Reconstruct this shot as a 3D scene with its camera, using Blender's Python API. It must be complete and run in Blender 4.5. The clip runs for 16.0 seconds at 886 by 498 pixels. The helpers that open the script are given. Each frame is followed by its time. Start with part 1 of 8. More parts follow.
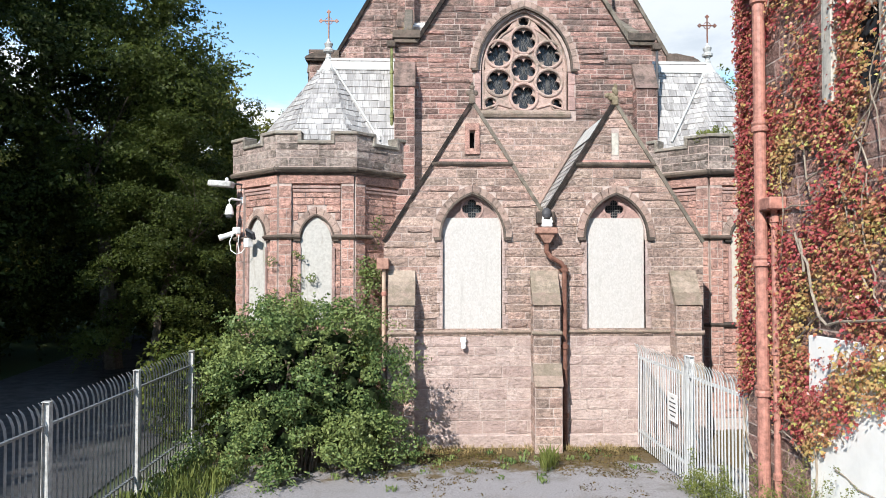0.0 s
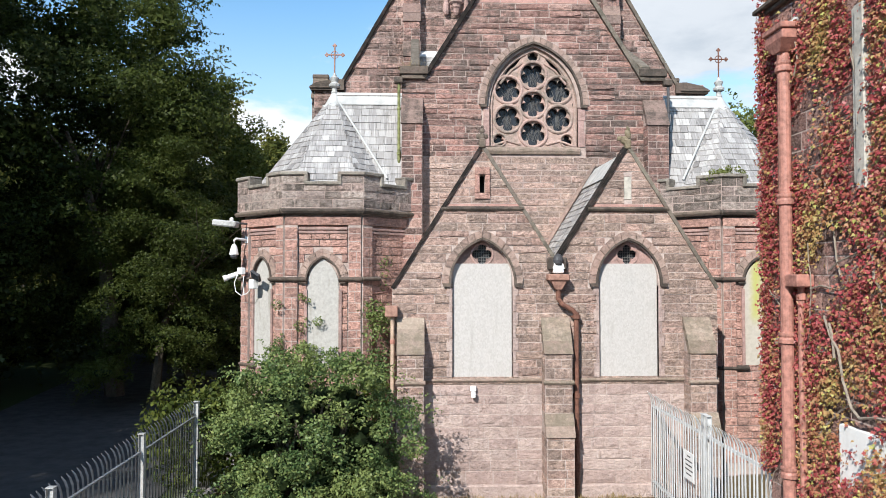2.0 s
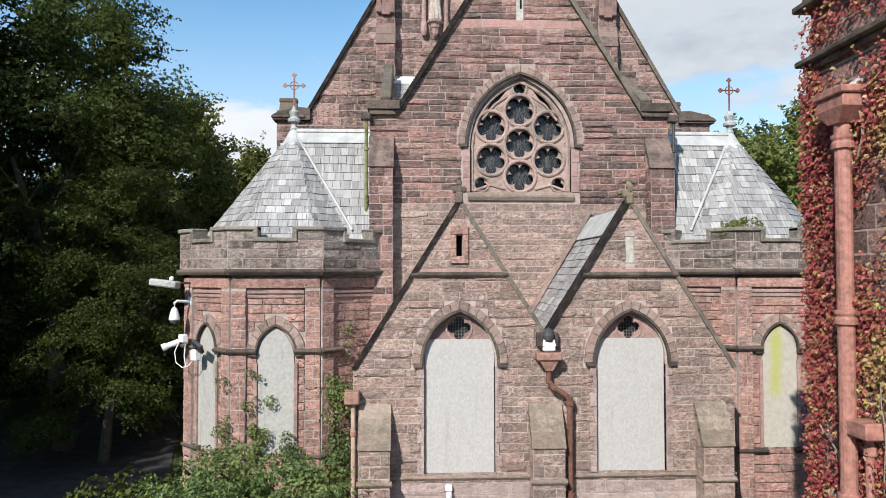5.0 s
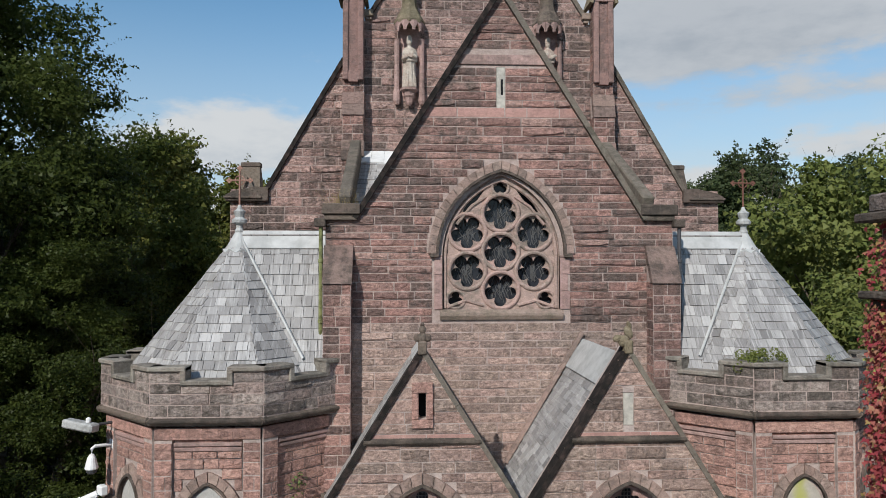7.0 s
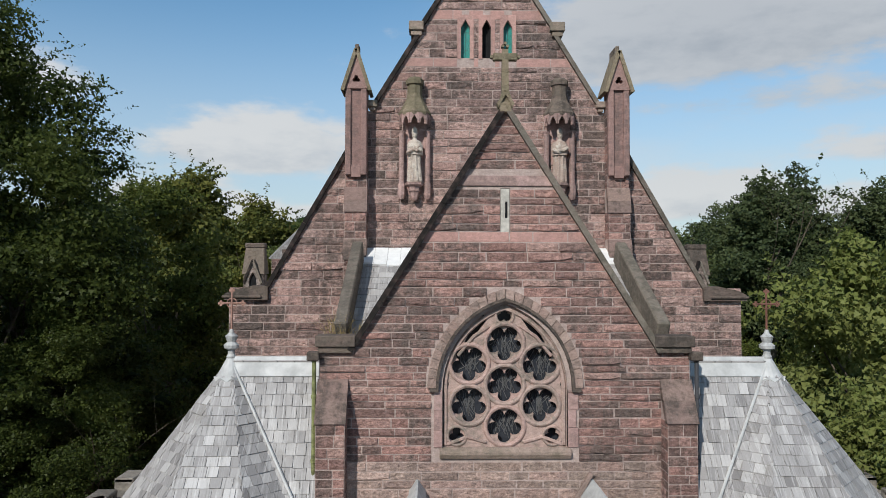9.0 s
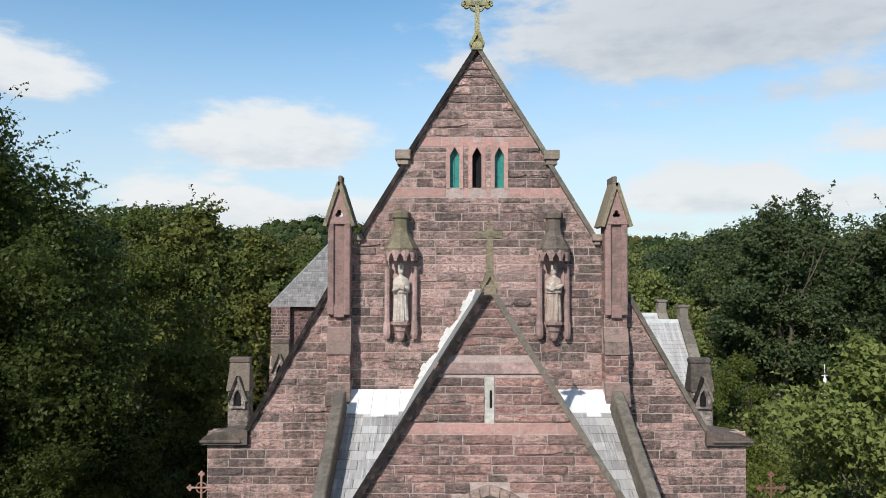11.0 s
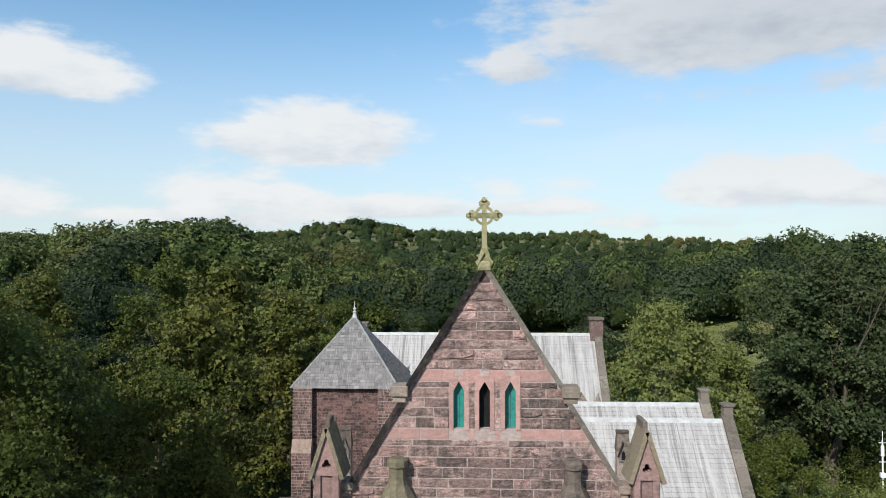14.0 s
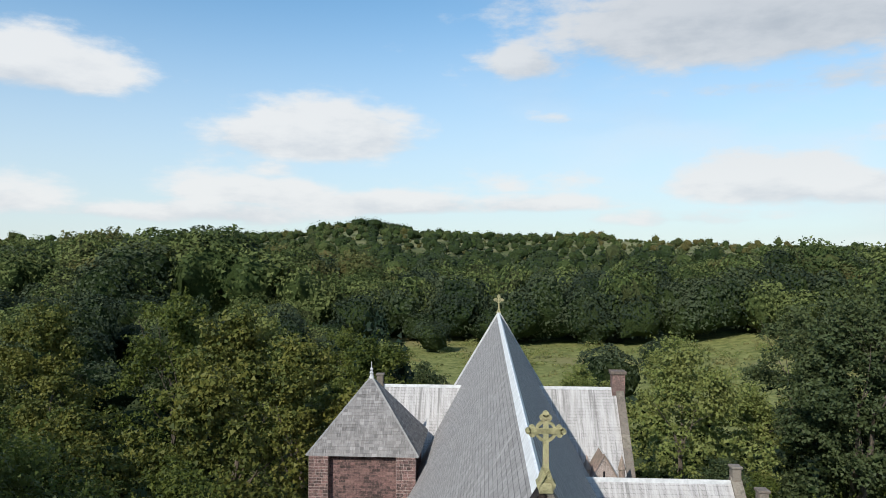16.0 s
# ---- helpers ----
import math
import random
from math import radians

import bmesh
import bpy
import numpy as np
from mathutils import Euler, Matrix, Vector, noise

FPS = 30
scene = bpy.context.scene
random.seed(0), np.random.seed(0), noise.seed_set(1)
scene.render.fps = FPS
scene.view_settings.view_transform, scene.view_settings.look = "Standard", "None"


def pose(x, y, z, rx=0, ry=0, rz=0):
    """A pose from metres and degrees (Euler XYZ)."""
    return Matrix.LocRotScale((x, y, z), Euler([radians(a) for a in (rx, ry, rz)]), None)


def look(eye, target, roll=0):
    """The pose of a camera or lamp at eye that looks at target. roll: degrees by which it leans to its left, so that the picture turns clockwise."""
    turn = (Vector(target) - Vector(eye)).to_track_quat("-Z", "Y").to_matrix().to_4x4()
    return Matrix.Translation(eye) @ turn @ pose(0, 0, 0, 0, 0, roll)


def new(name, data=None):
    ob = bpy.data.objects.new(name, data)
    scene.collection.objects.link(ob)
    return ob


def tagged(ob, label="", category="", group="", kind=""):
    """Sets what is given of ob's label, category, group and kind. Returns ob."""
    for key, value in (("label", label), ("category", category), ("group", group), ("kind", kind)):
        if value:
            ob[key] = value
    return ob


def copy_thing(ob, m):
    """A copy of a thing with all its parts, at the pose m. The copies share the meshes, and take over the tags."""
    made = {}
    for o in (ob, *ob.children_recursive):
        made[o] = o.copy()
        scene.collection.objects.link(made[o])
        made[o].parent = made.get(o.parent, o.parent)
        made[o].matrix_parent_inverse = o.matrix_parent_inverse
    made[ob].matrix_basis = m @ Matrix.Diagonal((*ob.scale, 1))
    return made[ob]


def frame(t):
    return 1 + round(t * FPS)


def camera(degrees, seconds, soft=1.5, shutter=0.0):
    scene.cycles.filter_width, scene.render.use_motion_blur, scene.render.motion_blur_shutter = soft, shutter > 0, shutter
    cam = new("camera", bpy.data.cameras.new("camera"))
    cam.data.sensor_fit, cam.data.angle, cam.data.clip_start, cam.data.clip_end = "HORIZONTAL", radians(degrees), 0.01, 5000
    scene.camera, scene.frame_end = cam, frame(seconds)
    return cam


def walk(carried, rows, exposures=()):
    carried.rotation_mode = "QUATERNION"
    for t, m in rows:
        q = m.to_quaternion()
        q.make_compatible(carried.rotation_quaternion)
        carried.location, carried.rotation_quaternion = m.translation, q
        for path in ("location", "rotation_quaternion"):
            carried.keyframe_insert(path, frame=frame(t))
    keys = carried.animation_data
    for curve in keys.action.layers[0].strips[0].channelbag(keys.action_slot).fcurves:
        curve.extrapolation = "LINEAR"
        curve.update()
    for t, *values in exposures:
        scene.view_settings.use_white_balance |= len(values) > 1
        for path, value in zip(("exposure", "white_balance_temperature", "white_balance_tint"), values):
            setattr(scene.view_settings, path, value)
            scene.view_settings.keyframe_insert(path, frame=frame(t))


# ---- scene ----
from mathutils.geometry import delaunay_2d_cdt

cam = camera(63.2, 16.0, soft=0.9)
METRES, EYE, TILT, LEAN, TURN = 25.0, 4.0, 1.8, 0.0, -2.1
ROWS = [
    (0.0, 0.0, 0.0, 0.0, 0.0, 0.0, 0.0),
    (0.5, -0.0009, 0.0021, 0.0107, 0.0, 0.01, -0.01),
    (1.0, -0.0026, 0.0048, 0.0235, -0.01, 0.03, -0.0),
    (1.5, -0.0051, 0.007, 0.0337, -0.04, 0.05, -0.03),
    (2.0, -0.0092, 0.0122, 0.0417, -0.05, 0.02, -0.02),
    (2.5, -0.0133, 0.0211, 0.0492, -0.06, 0.01, -0.0),
    (3.0, -0.0162, 0.0321, 0.0568, -0.13, 0.05, 0.03),
    (5.5, 0.0158, 0.1346, 0.1144, -0.78, 0.11, 0.05),
    (6.0, 0.0227, 0.1597, 0.1374, -0.8, 0.13, 0.04),
    (6.5, 0.0282, 0.182, 0.1702, -0.84, -0.01, 0.01),
    (7.0, 0.0333, 0.2057, 0.2011, -0.85, -0.0, 0.01),
    (7.5, 0.0385, 0.2247, 0.2239, -0.37, 0.02, -0.01),
    (8.0, 0.0439, 0.2373, 0.2471, 0.15, 0.11, -0.07),
    (8.5, 0.0481, 0.2396, 0.2714, 0.63, 0.21, -0.1),
    (9.0, 0.0526, 0.2386, 0.3018, 1.14, 0.16, -0.11),
    (9.5, 0.0532, 0.2382, 0.3334, 1.57, 0.08, -0.08),
    (10.0, 0.0556, 0.2462, 0.3693, 1.79, -0.05, -0.07),
    (12.5, 0.1034, 0.3258, 0.5546, 2.55, -0.45, 0.22),
    (13.0, 0.1063, 0.3414, 0.59, 3.66, -0.53, 0.26),
    (13.5, 0.1062, 0.3557, 0.6258, 4.5, -0.56, 0.23),
    (14.0, 0.1022, 0.3696, 0.6615, 5.1, -0.6, 0.19),
    (14.5, 0.0939, 0.3829, 0.6934, 5.43, -0.65, 0.18),
    (15.0, 0.0827, 0.3977, 0.733, 5.5, -0.72, 0.11),
    (15.5, 0.0702, 0.4115, 0.7784, 5.49, -0.81, 0.04),
    (16.0, 0.0566, 0.428, 0.834, 5.51, -0.94, -0.03),
]
EXPOSURES = [(0.0, 0.95), (0.5, 0.87), (1.5, 0.78), (3.0, 0.64), (5.5, 0.4), (6.5, 0.06), (7.0, -0.01), (8.5, -0.05), (9.0, 0.02), (10.0, 0.24), (12.5, 0.38), (16.0, 0.33)]
walk(cam, [(t, pose(0, 0, EYE, TILT, LEAN, TURN) @ pose(METRES * x, METRES * y, METRES * z, 90 + pitch, roll, yaw)) for t, x, y, z, yaw, pitch, roll in ROWS], EXPOSURES)

# ---- light: a sun from behind the left shoulder, blue sky with fair-weather cumulus ----
SUN_TO = Vector((-0.376, -0.718, 0.588)).normalized()
sun = new("sun", bpy.data.lights.new("sun", "SUN"))
sun.data.energy, sun.data.angle, sun.data.color = 4.0, radians(0.5), (1.0, 0.965, 0.905)
sun.matrix_world = look(SUN_TO * 200, (0, 0, 0))


class Nodes:
    """A small helper for node trees."""

    def __init__(self, tree):
        self.tree = tree
        tree.nodes.clear()

    def add(self, kind, values=None, operation="", blend="", smooth=False, colours=False):
        node = self.tree.nodes.new(kind)
        if operation:
            node.operation = operation
        if smooth:
            node.interpolation_type = "SMOOTHSTEP"
        if colours:
            node.data_type, node.blend_type = "RGBA", blend
        for key, value in (values or {}).items():
            if isinstance(value, bpy.types.NodeSocket):
                self.tree.links.new(value, node.inputs[key])
            else:
                node.inputs[key].default_value = value
        return node

    def math(self, op, a, b=0.0, c=0.0):
        return self.add("ShaderNodeMath", {0: a, 1: b, 2: c}, operation=op).outputs[0]

    def vec(self, op, a, b=(0, 0, 0)):
        node = self.add("ShaderNodeVectorMath", {0: a}, operation=op)
        if isinstance(b, (int, float)):
            node.inputs["Scale"].default_value = b
        elif isinstance(b, bpy.types.NodeSocket):
            self.tree.links.new(b, node.inputs[1])
        else:
            node.inputs[1].default_value = b
        return node.outputs[0]

    def noise(self, where, scale, detail=4.0, rough=0.55):
        return self.add("ShaderNodeTexNoise", {"Vector": where, "Scale": scale, "Detail": detail, "Roughness": rough}).outputs[0]

    def step(self, value, low, high, a=0.0, b=1.0):
        return self.add("ShaderNodeMapRange", {"Value": value, "From Min": low, "From Max": high, "To Min": a, "To Max": b}, smooth=True).outputs[0]

    def mix(self, factor, a, b, blend="MIX"):
        node = self.add("ShaderNodeMix", {0: factor}, blend=blend, colours=True)
        for socket, value in ((node.inputs[6], a), (node.inputs[7], b)):
            if isinstance(value, bpy.types.NodeSocket):
                self.tree.links.new(value, socket)
            else:
                socket.default_value = (*value, 1.0)
        return node.outputs[2]

    def ramp(self, factor, stops):
        node = self.add("ShaderNodeValToRGB", {0: factor})
        e = node.color_ramp.elements
        while len(e) < len(stops):
            e.new(0.5)
        for el, (p, c) in zip(e, stops):
            el.position, el.color = p, (*c, 1.0)
        return node.outputs[0]


world = bpy.data.worlds.new("sky")
scene.world = world
world.use_nodes = True
W = Nodes(world.node_tree)
way = W.add("ShaderNodeTexCoord").outputs["Generated"]
elevation = math.asin(SUN_TO.z)
air = W.add("ShaderNodeTexSky", {})
air.sky_type, air.sun_disc = "NISHITA", False
air.sun_elevation, air.sun_rotation = elevation, math.atan2(SUN_TO.x, SUN_TO.y)
air.air_density, air.dust_density, air.ozone_density = 1.0, 0.3, 2.2
sky = air.outputs[0]
xyz = W.add("ShaderNodeSeparateXYZ", {0: way})
az = W.math("ARCTAN2", xyz.outputs[0], xyz.outputs[1])
el = W.math("ARCSINE", xyz.outputs[2])
flat = W.add("ShaderNodeCombineXYZ", {0: az, 1: W.math("MULTIPLY", el, 2.6), 2: 0.0}).outputs[0]
puff = W.noise(flat, 11.0, 9.0, 0.6)
big = W.noise(flat, 2.6, 4.0, 0.5)
# cumulus heaps: azimuth, elevation, half width, half height, weight
HEAPS = [(-0.235, 0.165, 0.14, 0.045, 1.05), (-0.13, 0.075, 0.16, 0.020, 0.85), (-0.29, 0.12, 0.05, 0.022, 0.45), (-0.27, 0.215, 0.05, 0.02, 0.42), (-0.16, 0.21, 0.06, 0.022, 0.4),
         (-0.56, 0.228, 0.12, 0.042, 0.9), (-0.60, 0.07, 0.10, 0.025, 0.6), (0.055, 0.265, 0.06, 0.03, 0.7), (0.36, 0.095, 0.13, 0.036, 0.95), (0.02, 0.10, 0.2, 0.025, 0.45),
         (0.36, 0.30, 0.32, 0.085, 0.95), (0.62, 0.15, 0.18, 0.03, 0.7), (0.25, 0.055, 0.2, 0.02, 0.5), (-0.42, 0.06, 0.2, 0.018, 0.55), (0.1, 0.19, 0.05, 0.012, 0.3),
         (0.55, 0.22, 0.35, 0.03, 0.55), (-0.30, 0.088, 0.14, 0.02, 0.75), (0.06, 0.075, 0.16, 0.018, 0.7), (0.5, 0.085, 0.16, 0.026, 0.8)]
heap, lift, mass = None, None, None
for a, e, wa, we, weight in HEAPS:
    da = W.math("MULTIPLY", W.math("SUBTRACT", az, a), 1 / wa)
    de = W.math("MULTIPLY", W.math("SUBTRACT", el, e), 1 / we)
    # flat below, heaped above
    de2 = W.math("MULTIPLY", de, W.step(de, -0.3, 0.3, 1.5, 0.85))
    r2 = W.math("ADD", W.math("MULTIPLY", da, da), W.math("MULTIPLY", de2, de2))
    g = W.math("MULTIPLY", W.math("EXPONENT", W.math("MULTIPLY", r2, -0.8)), weight)
    heap = g if heap is None else W.math("MAXIMUM", heap, g)
    up_ = W.math("MULTIPLY", g, de)
    lift = up_ if lift is None else W.math("ADD", lift, up_)
    mass = g if mass is None else W.math("ADD", mass, g)
wisps = W.math("MULTIPLY", W.step(big, 0.42, 0.75), 0.32)
density = W.math("ADD", W.math("ADD", heap, wisps), W.math("MULTIPLY", W.math("SUBTRACT", puff, 0.5), 0.95))
cover = W.step(density, 0.30, 0.66)
veil = W.math("MULTIPLY", W.step(az, -0.15, 0.45, 0.0, 0.5), W.step(W.math("ADD", big, W.math("MULTIPLY", puff, 0.3)), 0.5, 0.85))
cover = W.math("MAXIMUM", cover, veil)
haze = W.step(el, 0.0, 0.40, 0.78, 0.0)
# undersides are greyer than tops
height_in = W.math("DIVIDE", lift, W.math("ADD", mass, 0.02))
shade = W.step(W.math("ADD", height_in, W.math("MULTIPLY", W.math("SUBTRACT", puff, 0.5), 3.2)), -0.9, 0.5)
cloud = W.mix(shade, (4.0, 4.25, 4.55), (5.25, 5.32, 5.35))
da = W.math("MULTIPLY", W.math("SUBTRACT", az, 0.42), 2.6)
de = W.math("MULTIPLY", W.math("SUBTRACT", el, 0.31), 8.0)
dull = W.math("EXPONENT", W.math("MULTIPLY", W.math("ADD", W.math("MULTIPLY", da, da), W.math("MULTIPLY", de, de)), -0.8))
cloud = W.mix(W.math("MULTIPLY", dull, 0.85), cloud, W.mix(shade, (2.75, 2.95, 3.2), (3.6, 3.75, 3.95)))
clear = W.mix(haze, W.mix(1.0, sky, (0.74, 1.0, 1.03), "MULTIPLY"), (4.14, 4.4, 4.76))
tint = W.mix(W.math("MULTIPLY", cover, 0.9), clear, cloud)
W.add("ShaderNodeOutputWorld", {0: W.add("ShaderNodeBackground", {0: tint, 1: 0.13}).outputs[0]})


# ---- materials ----
def material(name, build, rough=0.85, metal=0.0, gloss=0.3):
    """build(nodes, place) gives (colour, height, bump distance[, roughness])."""
    m = bpy.data.materials.new(name)
    m.use_nodes = True
    n = Nodes(m.node_tree)
    place = n.add("ShaderNodeNewGeometry").outputs["Position"]
    made = build(n, place)
    colour, height, distance = made[:3]
    p = n.add("ShaderNodeBsdfPrincipled", {"Metallic": metal, "Roughness": made[3] if len(made) > 3 else rough, "Specular IOR Level": gloss})
    if isinstance(colour, tuple):
        p.inputs[0].default_value = (*colour, 1)
    else:
        n.tree.links.new(colour, p.inputs[0])
    if height is not None:
        b = n.add("ShaderNodeBump", {"Height": height, "Strength": 1.0, "Distance": distance})
        n.tree.links.new(b.outputs[0], p.inputs["Normal"])
    n.add("ShaderNodeOutputMaterial", {0: p.outputs[0]})
    return m


def chance(n):
    """A random number for each piece, whether an object of its own or an island of a joined mesh."""
    a = n.add("ShaderNodeObjectInfo").outputs["Random"]
    b = n.add("ShaderNodeNewGeometry").outputs["Random Per Island"]
    return n.math("FRACT", n.math("ADD", a, n.math("MULTIPLY", b, 7.31)))


def sandstone(name, tones, soot, amount, relief=0.06, lime=0.2, crusted=1.0):
    """Sandstone in blocks of many tones, with flaking crusts of soot, pale run-off and fine grain."""
    def build(n, place):
        r = chance(n)
        r2 = n.math("FRACT", n.math("MULTIPLY", r, 13.7))
        colour = n.ramp(r, [(i / (len(tones) - 1), c) for i, c in enumerate(tones)])
        grain = n.noise(place, 42.0, 5.0, 0.7)
        blotch = n.noise(place, 5.0, 4.0, 0.6)
        patch = n.noise(place, 0.5, 5.0, 0.6)
        stretched = n.vec("MULTIPLY", place, (3.2, 3.2, 0.45))
        streak = n.noise(stretched, 1.6, 5.0, 0.7)
        colour = n.mix(n.step(blotch, 0.42, 0.75, 0.0, 0.3), colour, (0.25, 0.165, 0.145))
        # a crust of soot that flakes off block by block
        scab = n.noise(n.vec("MULTIPLY", place, (1.0, 1.0, 1.4)), 4.4, 8.0, 0.72)
        reach = n.math("ADD", n.math("MULTIPLY", n.math("SUBTRACT", n.math("ADD", n.math("MULTIPLY", patch, 0.6), n.math("MULTIPLY", streak, 0.4)), 0.5), 1.25), n.math("MULTIPLY", n.math("SUBTRACT", r2, 0.5), 0.24))
        crust = n.math("MULTIPLY", n.step(n.math("ADD", scab, reach), 0.38, 0.70), amount)
        colour = n.mix(n.math("MULTIPLY", crust, crusted), colour, soot)
        colour = n.mix(n.step(n.noise(stretched, 2.7, 6.0, 0.78), 0.60, 0.76, 0.0, lime), colour, (0.56, 0.53, 0.49))
        chisel = n.noise(n.vec("MULTIPLY", place, (1.0, 1.0, 1.5)), 11.0, 8.0, 0.75)
        # light and dark of the rough face put into the colour, hollows darker
        colour = n.mix(0.55 if relief > 0.02 else 0.25, colour, n.mix(n.step(chisel, 0.34, 0.66), (0.25, 0.24, 0.24), (0.77, 0.76, 0.75)), "OVERLAY")
        colour = n.mix(0.4 if relief > 0.02 else 0.18, colour, n.mix(n.step(grain, 0.3, 0.7), (0.25, 0.24, 0.24), (0.77, 0.76, 0.75)), "OVERLAY")
        flakes = n.noise(n.vec("MULTIPLY", place, (1.0, 1.0, 1.5)), 8.0, 8.0, 0.7)
        height = n.math("ADD", n.math("ADD", n.step(flakes, 0.46, 0.49, 0.0, 0.4), n.step(flakes, 0.57, 0.59, 0.0, 0.4)), n.math("ADD", n.math("ADD", n.math("MULTIPLY", flakes, 0.9), n.math("MULTIPLY", chisel, 0.45)), n.math("MULTIPLY", grain, 0.3)))
        return colour, n.math("ADD", height, n.math("MULTIPLY", crust, 0.2)), relief
    return material(name, build, 0.92, 0.0, 0.2)


PINKS = [(0.481, 0.337, 0.291), (0.547, 0.407, 0.343), (0.415, 0.281, 0.239), (0.437, 0.328, 0.276), (0.547, 0.376, 0.320), (0.481, 0.365, 0.305), (0.350, 0.259, 0.218), (0.525, 0.402, 0.334)]
REDS = [(0.47, 0.272, 0.232), (0.33, 0.196, 0.17), (0.22, 0.145, 0.128), (0.54, 0.352, 0.30), (0.28, 0.168, 0.147), (0.51, 0.312, 0.265), (0.42, 0.242, 0.207), (0.19, 0.13, 0.116), (0.49, 0.288, 0.245), (0.40, 0.26, 0.225)]
SALMON = [(0.530, 0.312, 0.260), (0.477, 0.282, 0.235), (0.573, 0.356, 0.296), (0.435, 0.262, 0.219), (0.552, 0.327, 0.274)]
STONE_PINK = sandstone("pink_sandstone", PINKS, (0.20, 0.162, 0.143), 0.58, 0.040)
STONE_CLEAN = sandstone("clean_pink_sandstone", [(0.493, 0.382, 0.349), (0.453, 0.346, 0.314), (0.532, 0.427, 0.388), (0.423, 0.315, 0.286), (0.503, 0.397, 0.357)], (0.27, 0.20, 0.18), 0.5, 0.019, 0.05)
STONE_SALMON = sandstone("salmon_red_sandstone", SALMON, (0.19, 0.13, 0.115), 0.6, 0.028, 0.1)
STONE_SOOT = sandstone("blackened_red_sandstone", REDS, (0.15, 0.122, 0.108), 0.85, 0.050, 0.35)
STONE_DARK = sandstone("purple_brown_sandstone", [(0.31, 0.185, 0.168), (0.25, 0.155, 0.142), (0.20, 0.13, 0.12), (0.35, 0.22, 0.195)], (0.06, 0.05, 0.047), 0.9, 0.05, 0.12)
STONE_NAVE = sandstone("limed_red_sandstone", [(0.550, 0.369, 0.325), (0.396, 0.255, 0.222), (0.275, 0.187, 0.167), (0.605, 0.424, 0.374), (0.495, 0.314, 0.273), (0.583, 0.402, 0.352), (0.253, 0.182, 0.163), (0.473, 0.314, 0.275)], (0.105, 0.088, 0.078), 0.85, 0.055, 0.55)
PIER = sandstone("sooty_dressed_sandstone", [(0.306, 0.191, 0.168), (0.272, 0.170, 0.151), (0.332, 0.212, 0.187)], (0.13, 0.10, 0.09), 0.7, 0.01, 0.2)
STONE_RED = sandstone("sooty_red_sandstone", REDS, (0.12, 0.095, 0.085), 0.75, 0.048, 0.3)
BAND = sandstone("smooth_salmon_sandstone", [(0.484, 0.285, 0.247), (0.446, 0.261, 0.226), (0.512, 0.314, 0.271)], (0.25, 0.17, 0.15), 0.4, 0.006, 0.2)
DRESSED = sandstone("dressed_pink_sandstone", [(0.43, 0.285, 0.257), (0.39, 0.255, 0.23), (0.46, 0.315, 0.285)], (0.18, 0.135, 0.12), 0.7, 0.006)
TRACERY = sandstone("weathered_tracery_stone", [(0.46, 0.315, 0.275), (0.43, 0.32, 0.275)], (0.20, 0.175, 0.145), 0.9, 0.006, 0.4)
COPING = sandstone("dark_weathered_coping_stone", [(0.16, 0.13, 0.105), (0.12, 0.095, 0.08), (0.20, 0.165, 0.13)], (0.055, 0.048, 0.042), 0.8, 0.012, 0.3)
RAKE_DARK = sandstone("near_black_coping_stone", [(0.022, 0.019, 0.017), (0.017, 0.015, 0.0135), (0.03, 0.026, 0.023)], (0.012, 0.011, 0.010), 0.7, 0.01, 0.03)
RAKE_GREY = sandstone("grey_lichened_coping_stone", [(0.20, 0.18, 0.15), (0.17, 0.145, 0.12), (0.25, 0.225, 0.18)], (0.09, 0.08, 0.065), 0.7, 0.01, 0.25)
PARAPET_CAP = sandstone("grey_weathered_parapet_stone", [(0.30, 0.275, 0.235), (0.26, 0.235, 0.20), (0.34, 0.315, 0.27)], (0.12, 0.108, 0.09), 0.8, 0.01, 0.35)
LICHEN = sandstone("yellow_lichened_stone", [(0.33, 0.305, 0.16), (0.37, 0.34, 0.19)], (0.13, 0.12, 0.06), 0.7, 0.012, 0.2)
MOSSY = sandstone("greenish_weathered_stone", [(0.24, 0.20, 0.13), (0.28, 0.23, 0.16)], (0.12, 0.11, 0.07), 0.7, 0.012, 0.2)
PALE = sandstone("pale_statue_stone", [(0.533, 0.470, 0.402), (0.568, 0.504, 0.426)], (0.30, 0.20, 0.16), 0.7, 0.008, 0.2)
STONE_GREY = sandstone("sooty_grey_sandstone", [(0.403, 0.336, 0.298), (0.325, 0.275, 0.248), (0.470, 0.397, 0.353), (0.269, 0.226, 0.205), (0.448, 0.342, 0.304)], (0.10, 0.088, 0.076), 0.85, 0.03)
MORTAR = sandstone("lime_mortar_and_stone_core", [(0.517, 0.431, 0.392), (0.457, 0.374, 0.339)], (0.30, 0.24, 0.215), 0.6, 0.006)
MORTAR_RED = sandstone("pinkish_mortar_and_stone_core", [(0.472, 0.378, 0.339), (0.417, 0.330, 0.295)], (0.30, 0.235, 0.21), 0.6, 0.006)
CAP_DARK = sandstone("sooty_brown_cap_stone", [(0.27, 0.185, 0.16), (0.22, 0.16, 0.14), (0.31, 0.22, 0.185)], (0.085, 0.07, 0.06), 0.9, 0.012, 0.2)
CAPSTONE = sandstone("grey_brown_cap_stone", [(0.36, 0.285, 0.235), (0.33, 0.245, 0.205), (0.38, 0.31, 0.25)], (0.18, 0.155, 0.115), 0.75, 0.01, 0.2)
